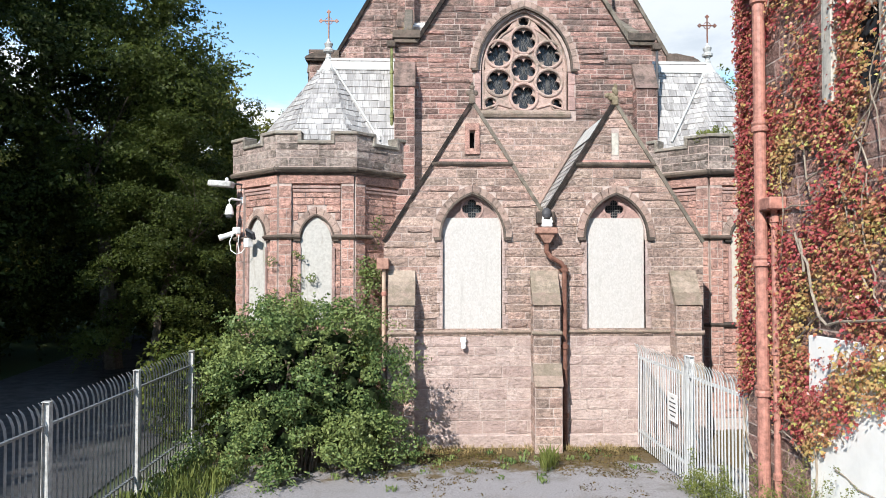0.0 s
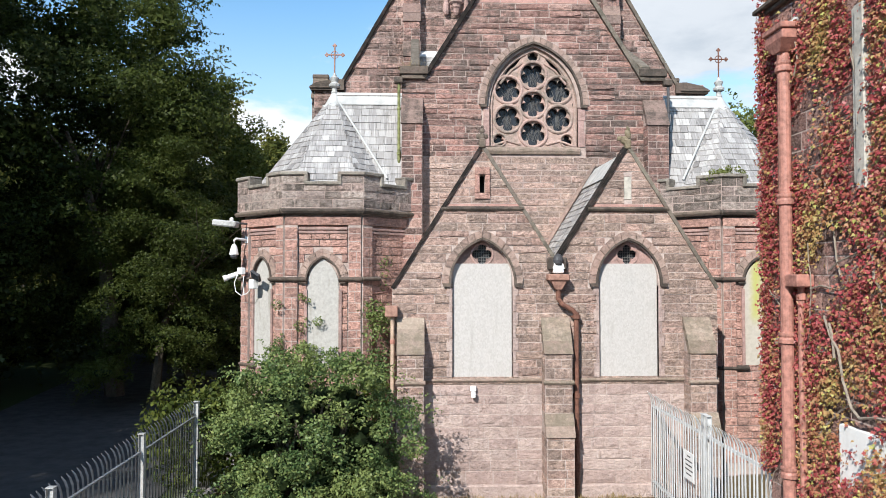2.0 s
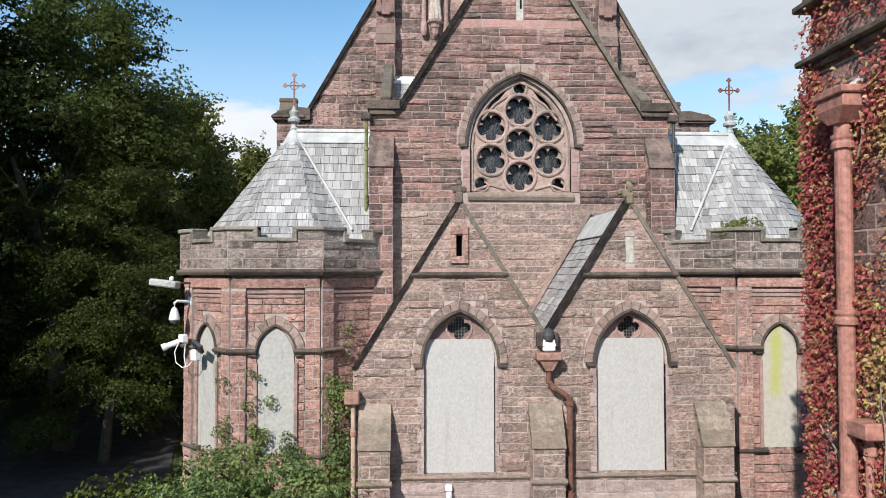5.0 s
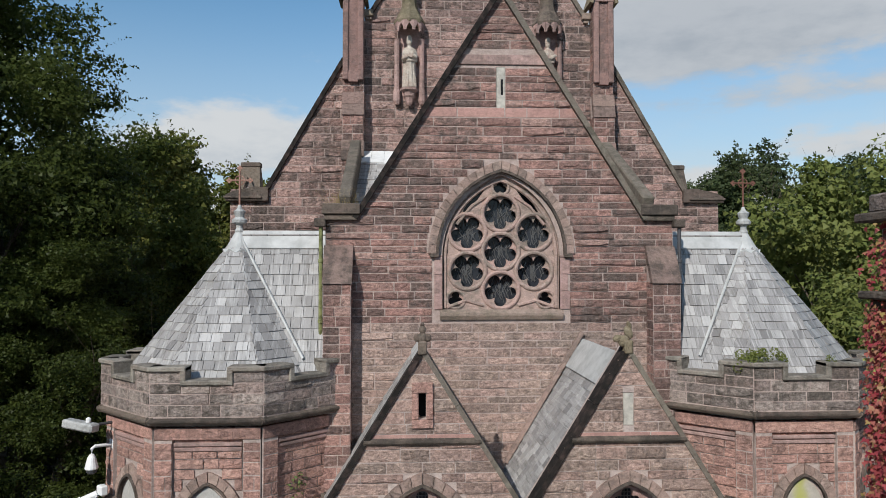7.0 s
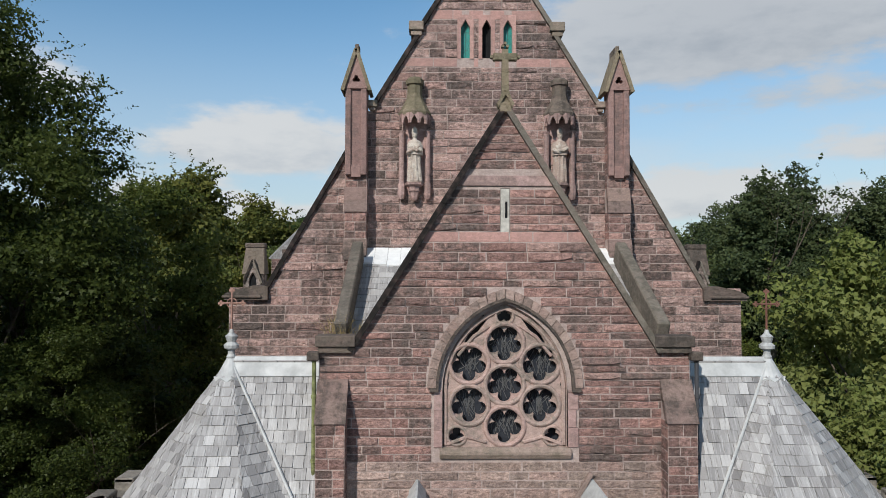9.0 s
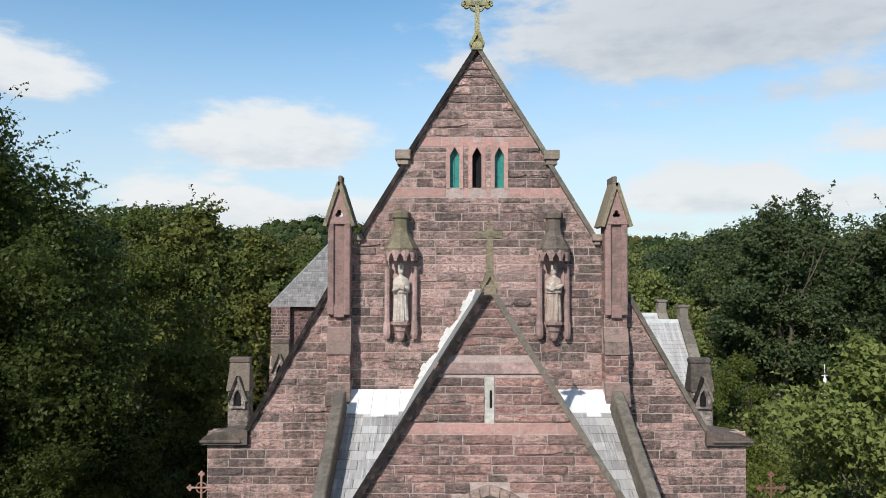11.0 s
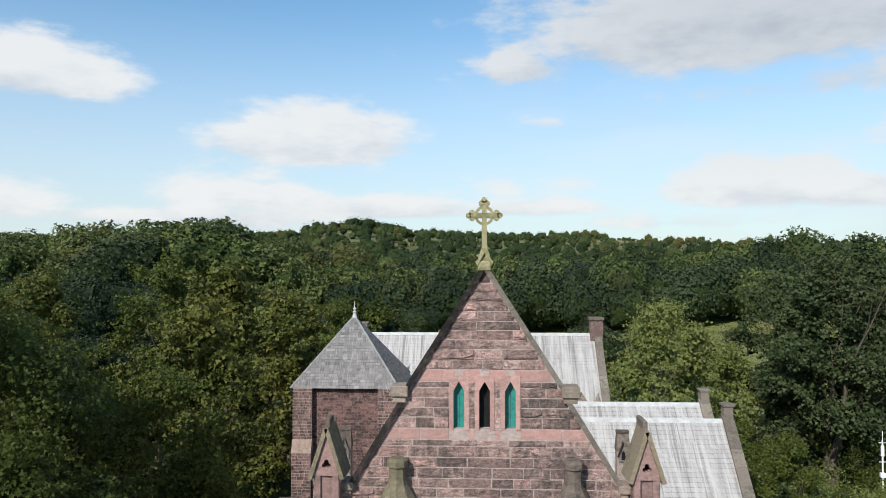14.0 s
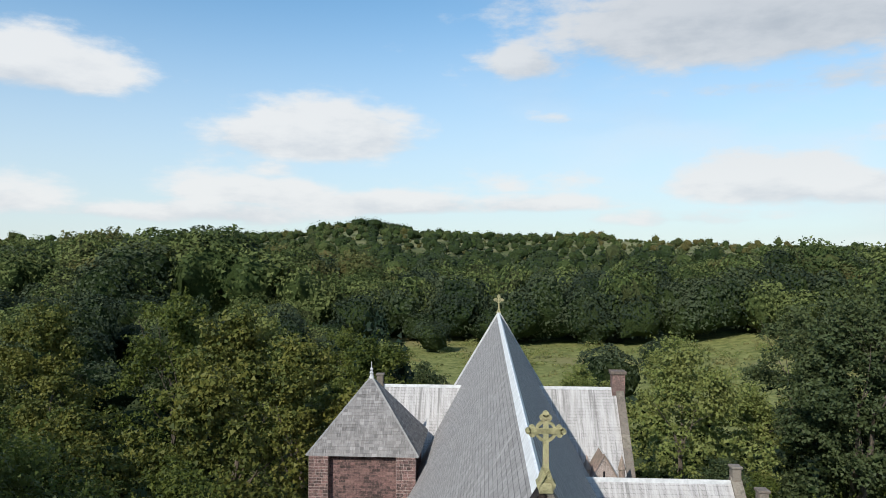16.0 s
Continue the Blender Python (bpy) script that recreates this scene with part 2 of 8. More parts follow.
VOUSSOIR = sandstone("brown_arch_stone", [(0.41, 0.295, 0.25), (0.35, 0.245, 0.207), (0.44, 0.33, 0.28), (0.38, 0.262, 0.222)], (0.17, 0.135, 0.115), 0.7, 0.012)


def slate_build(n, place):
    r = chance(n)
    colour = n.ramp(r, [(0.0, (0.185, 0.175, 0.172)), (0.2, (0.33, 0.316, 0.308)), (0.45, (0.25, 0.238, 0.233)), (0.7, (0.39, 0.375, 0.366)), (0.85, (0.28, 0.265, 0.256)), (1.0, (0.48, 0.464, 0.452))])
    streak = n.noise(n.vec("MULTIPLY", place, (12.0, 0.7, 0.7)), 1.5, 5.0, 0.7)
    colour = n.mix(n.step(streak, 0.5, 0.68, 0.0, 0.6), colour, (0.57, 0.555, 0.545))
    colour = n.mix(n.step(n.noise(n.vec("MULTIPLY", place, (14.0, 0.8, 0.8)), 1.9, 5.0, 0.7), 0.52, 0.68, 0.0, 0.65), colour, (0.13, 0.125, 0.12))
    colour = n.mix(n.step(n.noise(place, 1.7, 6.0, 0.7), 0.56, 0.74, 0.0, 0.5), colour, (0.19, 0.172, 0.145))
    colour = n.mix(0.4, colour, n.mix(n.noise(place, 45.0, 4.0), (0.35, 0.35, 0.35), (0.66, 0.66, 0.66)), "OVERLAY")
    return colour, n.noise(place, 30.0, 4.0), 0.004, n.step(n.noise(place, 6.0), 0.3, 0.7, 0.42, 0.7)


SLATE = material("grey_weathered_slate", slate_build)


def dark_slate_build(n, place):
    c, h, d, r = slate_build(n, place)
    return n.mix(1.0, c, (0.62, 0.61, 0.60), "MULTIPLY"), h, d, 0.75


DARK_SLATE = material("dark_grey_slate", dark_slate_build)


def far_slate_build(n, place, along=(0.2, 3.0, 0.2)):
    xyz_ = n.add("ShaderNodeSeparateXYZ", {0: place})
    rows_ = n.add("ShaderNodeTexBrick", {"Vector": n.add("ShaderNodeCombineXYZ", {0: n.math("ADD", xyz_.outputs[0], xyz_.outputs[1]), 1: xyz_.outputs[2]}).outputs[0], "Color1": (0.26, 0.243, 0.232, 1), "Color2": (0.35, 0.33, 0.315, 1), "Mortar": (0.13, 0.125, 0.12, 1),
                  "Scale": 1.0, "Mortar Size": 0.012, "Brick Width": 0.34, "Row Height": 0.2})
    streak = n.noise(n.vec("MULTIPLY", place, along), 1.2, 6.0, 0.7)
    colour = n.mix(n.step(streak, 0.5, 0.75, 0.0, 0.5), rows_.outputs[0], (0.51, 0.475, 0.44))
    colour = n.mix(n.step(n.noise(n.vec("MULTIPLY", place, along), 0.8, 6.0, 0.75), 0.55, 0.75, 0.0, 0.5), colour, (0.16, 0.16, 0.15))
    return colour, n.math("ADD", rows_.outputs[1], n.noise(place, 20.0)), -0.006, 0.8


FAR_SLATE = material("streaked_slate_roofing", far_slate_build, gloss=0.15)


def pale_slate_build(n, place):
    c, h, d, r = far_slate_build(n, place, (3.0, 0.2, 0.2))
    streak = n.noise(n.vec("MULTIPLY", place, (2.6, 0.16, 0.16)), 1.6, 6.0, 0.75)
    dark_ = n.noise(n.vec("MULTIPLY", place, (3.4, 0.1, 0.1)), 1.1, 5.0, 0.7)
    c = n.mix(n.step(streak, 0.36, 0.62, 0.75, 0.1), c, (0.52, 0.50, 0.485))
    return n.mix(n.step(dark_, 0.53, 0.66, 0.0, 0.65), c, (0.13, 0.125, 0.115)), h, d, r


PALE_SLATE = material("pale_streaked_slate_roofing", pale_slate_build)


def plain(name, colour, rough=0.6, metal=0.0, vary=0.25, scale=8.0, relief=0.003):
    def build(n, place):
        a = n.noise(place, scale, 5.0, 0.65)
        b = n.noise(place, scale * 7, 4.0, 0.6)
        c = n.mix(n.step(a, 0.3, 0.75), tuple(min(1.0, v * (1 + vary)) for v in colour), tuple(v * (1 - vary) for v in colour))
        return c, b, relief, n.step(a, 0.3, 0.7, max(rough - 0.1, 0.05), min(rough + 0.12, 1.0))
    return material(name, build, rough, metal)


LEAD = plain("pale_lead_flashing", (0.44, 0.44, 0.43), 0.55, 0.0, 0.18, 3.0, 0.004)
WHITE_LEAD = plain("bright_bleached_lead", (0.70, 0.70, 0.69), 0.5, 0.0, 0.12, 3.0, 0.004)
DULL_LEAD = plain("dull_grey_lead_sheet", (0.23, 0.226, 0.22), 0.85, 0.0, 0.2, 2.5, 0.004)
LIME = plain("crumbling_lime_mortar", (0.66, 0.645, 0.62), 0.9, 0.0, 0.12, 9.0, 0.01)
IRON_RED = plain("flaking_red_painted_iron", (0.35, 0.165, 0.13), 0.5, 0.0, 0.4, 11.0, 0.003)
IRON_PINK = plain("faded_rust_red_iron", (0.30, 0.17, 0.13), 0.8, 0.0, 0.3, 14.0)
IRON_RUST = plain("rusted_brown_iron", (0.15, 0.07, 0.05), 0.75, 0.0, 0.4, 14.0, 0.004)
GALVANISED = plain("galvanised_steel", (0.60, 0.61, 0.61), 0.5, 0.15, 0.12, 6.0, 0.001)
ZINC = plain("dull_grey_zinc", (0.36, 0.36, 0.35), 0.6, 0.0, 0.3, 9.0)
# darker copy of the galvanised steel: colour holds the shade on the pales
STEEL_SHADED = plain("galvanised_steel_shade_darkened", (0.24, 0.245, 0.25), 0.65, 0.2, 0.25, 6.0, 0.001)
WHITE = plain("white_plastic", (0.80, 0.80, 0.79), 0.35, 0.0, 0.05)
DARK_METAL = plain("dark_grey_metal", (0.06, 0.06, 0.065), 0.5, 0.0, 0.2)
GREEN_COPPER = plain("green_louvre_glass", (0.03, 0.20, 0.17), 0.3, 0.0, 0.35, 14.0, 0.004)
# flat black stands in for the unlit depth of slits, holes and niches
BLACK = plain("black_void", (0.008, 0.008, 0.009), 0.9, 0.0, 0.1)
WHITE_PAINT = plain("white_painted_board", (0.78, 0.77, 0.745), 0.6, 0.0, 0.06, 2.5, 0.003)
TIMBER = plain("weathered_white_timber", (0.44, 0.41, 0.36), 0.7, 0.0, 0.25, 9.0, 0.003)


def osb_build(n, place):
    flakes = n.add("ShaderNodeTexVoronoi", {"Vector": n.vec("MULTIPLY", place, (1.0, 1.0, 0.6)), "Scale": 40.0, "Randomness": 1.0})
    tone = n.add("ShaderNodeSeparateColor", {0: flakes.outputs["Color"]}).outputs[0]
    c = n.mix(tone, (0.425, 0.40, 0.38), (0.50, 0.477, 0.458))
    c = n.mix(n.step(n.noise(place, 8.0, 6.0, 0.7), 0.5, 0.72, 0.0, 0.3), c, (0.37, 0.355, 0.335))
    c = n.mix(n.step(n.noise(n.vec("MULTIPLY", place, (4.0, 4.0, 0.5)), 1.3, 4.0), 0.55, 0.8, 0.0, 0.35), c, (0.27, 0.25, 0.22))
    return c, tone, 0.002, 0.7


def grey_board_build(n, place):
    c = n.mix(n.noise(place, 14.0, 6.0, 0.75), (0.20, 0.19, 0.17), (0.62, 0.60, 0.57))
    c = n.mix(n.step(n.noise(n.vec("MULTIPLY", place, (3.0, 3.0, 0.6)), 2.0, 5.0), 0.5, 0.72, 0.0, 0.6), c, (0.25, 0.23, 0.19))
    return c, n.noise(place, 30.0, 5.0), 0.004, 0.8


GREY_BOARD = material("grey_weathered_board", grey_board_build)
OSB = material("weathered_pale_strand_board", osb_build)


def mossy_board_build(n, place):
    z = n.add("ShaderNodeSeparateXYZ", {0: place})
    c = n.mix(n.noise(place, 9.0, 6.0, 0.7), (0.30, 0.27, 0.22), (0.62, 0.57, 0.50))
    green = n.math("MULTIPLY", n.step(n.math("ADD", n.math("ABSOLUTE", n.math("SUBTRACT", z.outputs[0], 8.32)), n.math("MULTIPLY", n.noise(place, 4.0), 0.2)), 0.1, 0.32, 1.0, 0.0), n.step(z.outputs[2], 3.6, 4.1))
    return n.mix(n.math("MULTIPLY", green, 0.85), c, (0.42, 0.42, 0.10)), n.noise(place, 25.0, 5.0), 0.004, 0.8


MOSSY_BOARD = material("mossy_weathered_board", mossy_board_build)


def glass_build(n, place):
    r = n.noise(place, 14.0, 2.0)
    return n.mix(r, (0.012, 0.014, 0.018), (0.05, 0.055, 0.065)), n.noise(place, 9.0, 2.0), 0.004, 0.12


DARK_GLASS = material("dark_leaded_glass", glass_build)
WIRE = plain("grey_lead_cames", (0.13, 0.13, 0.13), 0.5, 0.2, 0.2, 10.0, 0.001)


def leaf_material(name, tones, rough=0.6, through_=0.25, spread=0.13, drift=0.7, by_tree=False):
    m = bpy.data.materials.new(name)
    m.use_nodes = True
    n = Nodes(m.node_tree)
    r = n.add("ShaderNodeNewGeometry").outputs["Random Per Island"]
    o = n.add("ShaderNodeObjectInfo").outputs["Random"]
    place = n.add("ShaderNodeNewGeometry").outputs["Position"]
    colour = n.ramp(r, [(i / (len(tones) - 1), c) for i, c in enumerate(tones)])
    wide = n.noise(place, spread, 3.0)
    if name.startswith("red"):
        wide = n.math("SUBTRACT", wide, n.step(n.add("ShaderNodeSeparateXYZ", {0: place}).outputs[1], 9.0, 10.0, 0.0, 0.13))
        wide = n.math("SUBTRACT", wide, n.step(n.add("ShaderNodeSeparateXYZ", {0: place}).outputs[2], 3.2, 6.2, 0.0, 0.05))
    if by_tree:
        cell = n.add("ShaderNodeTexVoronoi", {"Vector": n.vec("MULTIPLY", place, (1.0, 1.0, 0.3)), "Scale": spread})
        wide = n.step(n.add("ShaderNodeSeparateColor", {0: cell.outputs["Color"]}).outputs[0], 0.0, 1.0, 0.28, 0.66)
    colour = n.mix(n.step(wide, 0.44, 0.62, 0.0, drift), colour, tones[-1])
    colour = n.mix(n.step(wide, 0.44, 0.3, 0.0, drift), colour, tones[0])
    colour = n.mix(n.math("MULTIPLY", o, 0.3), colour, tones[0])
    p = n.add("ShaderNodeBsdfPrincipled", {"Base Color": colour, "Roughness": rough, "Specular IOR Level": 0.18})
    t = n.add("ShaderNodeBsdfTranslucent", {0: colour})
    n.add("ShaderNodeOutputMaterial", {0: n.add("ShaderNodeMixShader", {0: through_, 1: p.outputs[0], 2: t.outputs[0]}).outputs[0]})
    return m


LEAF_DARK = leaf_material("dark_green_leaves", [(0.031, 0.044, 0.012), (0.049, 0.067, 0.017), (0.070, 0.096, 0.023), (0.108, 0.136, 0.031)], 0.5, 0.5)
LEAF_OAK = leaf_material("oak_leaves", [(0.031, 0.046, 0.018), (0.046, 0.064, 0.023), (0.060, 0.081, 0.030), (0.082, 0.101, 0.039)])
LEAF_MID = leaf_material("mid_green_leaves", [(0.040, 0.057, 0.013), (0.064, 0.087, 0.018), (0.095, 0.121, 0.023), (0.143, 0.158, 0.032)], 0.6, 0.35)
# near-black green paints the shade inside the crowns and the shrub
LEAF_SHADE = leaf_material("inner_leaves_painted_shade", [(0.008, 0.014, 0.004), (0.014, 0.024, 0.007), (0.02, 0.034, 0.009)], 0.9, 0.1)
LEAF_GOLD = leaf_material("turning_yellow_green_leaves", [(0.046, 0.062, 0.016), (0.076, 0.092, 0.020), (0.109, 0.118, 0.026), (0.151, 0.145, 0.032)])
LEAF_BUSH = leaf_material("fresh_green_shrub_leaves", [(0.053, 0.095, 0.033), (0.094, 0.146, 0.050), (0.150, 0.207, 0.072), (0.237, 0.281, 0.094)], 0.45, 0.22, 0.9)
LEAF_PALE = leaf_material("pale_willow_leaves", [(0.11, 0.14, 0.036), (0.165, 0.195, 0.05), (0.225, 0.25, 0.072), (0.20, 0.21, 0.066)], 0.6, 0.35)
LEAF_RED = leaf_material("red_and_gold_creeper_leaves", [(0.296, 0.041, 0.057), (0.424, 0.086, 0.096), (0.494, 0.194, 0.151), (0.356, 0.054, 0.069), (0.534, 0.359, 0.202), (0.444, 0.113, 0.107), (0.395, 0.067, 0.086), (0.514, 0.508, 0.176), (0.464, 0.172, 0.126), (0.375, 0.060, 0.076), (0.494, 0.538, 0.151)], 0.3, 0.3, 1.0, 0.42)
WOOD_DARK = leaf_material("dark_woodland_leaves", [(0.022, 0.034, 0.020), (0.035, 0.049, 0.025), (0.047, 0.064, 0.031), (0.068, 0.085, 0.041)], 0.8, 0.25, 0.095, 0.75, True)
WOOD_MID = leaf_material("mid_woodland_leaves", [(0.045, 0.066, 0.021), (0.072, 0.101, 0.029), (0.104, 0.137, 0.037), (0.153, 0.175, 0.057)], 0.8, 0.3, 0.095, 0.75, True)
WOOD_GOLD = leaf_material("yellowing_woodland_leaves", [(0.07, 0.085, 0.028), (0.095, 0.108, 0.034), (0.13, 0.125, 0.04), (0.16, 0.14, 0.05)], 0.8, 0.25, 0.095, 0.75, True)


def canopy_build(tones):
    def build(n, place):
        cell = n.add("ShaderNodeTexVoronoi", {"Vector": n.vec("MULTIPLY", place, (1.0, 1.0, 0.35)), "Scale": 0.085})
        r = n.add("ShaderNodeSeparateColor", {0: cell.outputs["Color"]}).outputs[0]
        colour = n.ramp(n.math("ADD", n.math("MULTIPLY", r, 0.75), n.math("MULTIPLY", n.noise(place, 0.02, 3.0), 0.3)), [(i / (len(tones) - 1), c) for i, c in enumerate(tones)])
        leafy = n.noise(place, 1.3, 6.0, 0.8)
        # dark flecks painted in for the shadows between leaves
        colour = n.mix(n.step(leafy, 0.5, 0.36, 0.0, 0.6), colour, (0.018, 0.026, 0.01))
        return n.mix(1.0, colour, (0.72, 0.72, 0.72), "MULTIPLY"), leafy, 0.9, 0.9
    return build


CANOPY = {"dark": material("dark_wood_canopy", canopy_build([(0.026, 0.042, 0.016), (0.038, 0.06, 0.021), (0.055, 0.078, 0.026), (0.045, 0.062, 0.026)]), gloss=0.05),
          "mid": material("mid_wood_canopy", canopy_build([(0.045, 0.064, 0.023), (0.06, 0.09, 0.028), (0.09, 0.115, 0.038), (0.075, 0.085, 0.036), (0.11, 0.13, 0.045)]), gloss=0.05),
          "gold": material("golden_wood_canopy", canopy_build([(0.08, 0.09, 0.03), (0.11, 0.11, 0.035), (0.14, 0.12, 0.045), (0.09, 0.10, 0.035)]), gloss=0.05),
          "conifer": material("conifer_canopy", canopy_build([(0.014, 0.026, 0.014), (0.022, 0.036, 0.02), (0.03, 0.045, 0.026)]), gloss=0.05)}
CONIFER = leaf_material("dark_conifer_needles", [(0.010, 0.022, 0.012), (0.018, 0.034, 0.018), (0.03, 0.05, 0.026)])
LITTER = leaf_material("brown_litter_and_moss", [(0.035, 0.022, 0.012), (0.07, 0.045, 0.02), (0.11, 0.075, 0.025), (0.08, 0.085, 0.02), (0.16, 0.11, 0.05)], 0.9, 0.05, 1.2)
BRACKEN = leaf_material("bracken_fronds", [(0.09, 0.115, 0.034), (0.14, 0.165, 0.045), (0.19, 0.20, 0.065), (0.24, 0.21, 0.09)], 0.8, 0.2, 0.05)
DRY_GRASS = leaf_material("dry_grass_blades", [(0.221, 0.172, 0.072), (0.351, 0.265, 0.121), (0.494, 0.368, 0.198)])
BARK = plain("grey_brown_bark", (0.10, 0.08, 0.06), 0.9, 0.0, 0.35, 9.0, 0.02)
VINE = plain("pale_grey_vine_stems", (0.27, 0.225, 0.18), 0.85, 0.0, 0.3, 12.0, 0.006)


def ground_build(n, place):
    xyz_ = n.add("ShaderNodeSeparateXYZ", {0: place})
    fine = n.noise(place, 30.0, 5.0, 0.7)
    tar = n.mix(n.step(fine, 0.3, 0.7), (0.17, 0.16, 0.165), (0.36, 0.34, 0.345))
    tar = n.mix(n.step(n.noise(place, 17.0, 3.0, 0.6), 0.62, 0.7, 0.0, 0.75), tar, (0.06, 0.055, 0.05))
    tar = n.mix(n.step(n.noise(place, 0.8, 5.0, 0.65), 0.5, 0.72, 0.0, 0.6), tar, (0.12, 0.105, 0.085))
    moss = n.mix(n.noise(place, 11.0, 5.0), (0.05, 0.04, 0.014), (0.16, 0.105, 0.04))
    near_wall = n.step(n.math("ADD", xyz_.outputs[1], n.math("MULTIPLY", n.noise(place, 1.1, 6.0, 0.75), 7.0)), 17.7, 18.7)
    near_wall = n.math("MULTIPLY", near_wall, n.step(xyz_.outputs[0], -5.0, -4.6))
    tar = n.mix(n.math("MULTIPLY", near_wall, 0.9), tar, moss)
    grass = n.mix(n.step(n.noise(place, 0.45, 8.0, 0.8), 0.35, 0.65), (0.085, 0.10, 0.03), (0.22, 0.225, 0.078))
    wild = n.mix(n.step(n.noise(place, 0.03, 5.0), 0.5, 0.7), grass, (0.19, 0.17, 0.075))
    out = n.step(n.add("ShaderNodeVectorMath", {0: n.vec("MULTIPLY", place, (1.0, 0.6, 0.0))}, operation="LENGTH").outputs["Value"], 34.0, 48.0)
    px = n.step(n.math("ABSOLUTE", n.math("SUBTRACT", xyz_.outputs[0], 37.0)), 62.0, 78.0, 1.0, 0.0)
    py = n.step(n.math("ABSOLUTE", n.math("SUBTRACT", xyz_.outputs[1], 172.0)), 58.0, 70.0, 1.0, 0.0)
    floor_ = n.mix(n.noise(place, 0.2, 4.0), (0.035, 0.048, 0.018), (0.065, 0.08, 0.03))
    wild = n.mix(n.math("MULTIPLY", px, py), floor_, wild)
    tar = n.mix(n.step(xyz_.outputs[0], -5.8, -5.0, 1.0, 0.0), tar, floor_)
    far_out = n.step(n.add("ShaderNodeVectorMath", {0: place}, operation="LENGTH").outputs["Value"], 430.0, 560.0)
    moor = n.mix(n.step(n.noise(place, 0.05, 7.0, 0.75), 0.4, 0.62), (0.10, 0.115, 0.045), (0.20, 0.19, 0.095))
    wild = n.mix(far_out, wild, moor)
    return n.mix(out, tar, wild), fine, 0.01, 0.92


GROUND = material("mossy_tarmac_and_rough_grass", ground_build, gloss=0.1)
ROAD = plain("shaded_asphalt", (0.055, 0.054, 0.055), 0.85, 0.0, 0.25, 2.0, 0.006)


# ---- mesh helpers ----
def mesh_of(name, verts, faces, mat, smooth=False):
    me = bpy.data.meshes.new(name)
    me.from_pydata([tuple(v) for v in verts], [], faces)
    if mat:
        me.materials.append(mat)
    if smooth:
        me.polygons.foreach_set("use_smooth", [True] * len(me.polygons))
    me.update()
    return me


def quads_mesh(name, points, mat, corners=4):
    """A mesh of loose faces from an array (faces, corners, 3)."""
    count = len(points)
    me = bpy.data.meshes.new(name)
    me.vertices.add(count * corners)
    me.vertices.foreach_set("co", np.ascontiguousarray(points, dtype=np.float32).reshape(-1))
    me.loops.add(count * corners)
    me.loops.foreach_set("vertex_index", np.arange(count * corners, dtype=np.int32))
    me.polygons.add(count)
    me.polygons.foreach_set("loop_start", np.arange(0, count * corners, corners, dtype=np.int32))
    me.materials.append(mat)
    me.update(calc_edges=True)
    return me


def attach(ob, parent):
    if parent is not None:
        ob.parent = parent
        if parent.type == "EMPTY":
            ob.matrix_parent_inverse = Matrix.Translation(parent.location).inverted()
    return ob


def part(name, shape, mat=None, parent=None, label=""):
    """Links a bmesh or a mesh as one object under a thing or a part."""
    if isinstance(shape, bmesh.types.BMesh):
        me = bpy.data.meshes.new(name)
        bmesh.ops.recalc_face_normals(shape, faces=shape.faces[:])
        shape.to_mesh(me)
        shape.free()
        if mat:
            me.materials.append(mat)
    else:
        me = shape
    ob = attach(new(name, me), parent)
    return tagged(ob, label) if label else ob


def root(name, x, y, z, label, category, group="", kind=""):
    ob = new(name)
    ob.location = (x, y, z)
    ob.empty_display_size = 0.2
    return tagged(ob, label, category, group, kind)


def facing(x, y, z=0.0, angle=0.0):
    """A wall's own axes: u to its right, v up, w out of it. Angle 0 faces the near side (-y)."""
    a = radians(angle)
    return Matrix(((math.cos(a), 0, math.sin(a), x), (math.sin(a), 0, -math.cos(a), y), (0, 1, 0, z), (0, 0, 0, 1)))


def box(bm, m, u0, u1, v0, v1, w0, w1, bevel=0.0):
    sub = bmesh.new() if bevel else bm
    c = [sub.verts.new(m @ Vector(p)) for p in ((u0, v0, w0), (u1, v0, w0), (u1, v1, w0), (u0, v1, w0), (u0, v0, w1), (u1, v0, w1), (u1, v1, w1), (u0, v1, w1))]
    for f in ((0, 3, 2, 1), (4, 5, 6, 7), (0, 1, 5, 4), (1, 2, 6, 5), (2, 3, 7, 6), (3, 0, 4, 7)):
        sub.faces.new([c[i] for i in f])
    if bevel:
        bmesh.ops.bevel(sub, geom=sub.edges[:], offset=bevel, segments=1, affect="EDGES")
        me = bpy.data.meshes.new("x")
        sub.to_mesh(me)
        sub.free()
        bm.from_mesh(me)
        bpy.data.meshes.remove(me)
    return bm


def within(poly, u, v):
    """Whether the point lies inside the outline."""
    inside = False
    for (u0, v0), (u1, v1) in zip(poly, poly[1:] + poly[:1]):
        if (v0 > v) != (v1 > v) and u < u0 + (v - v0) / (v1 - v0) * (u1 - u0):
            inside = not inside
    return inside


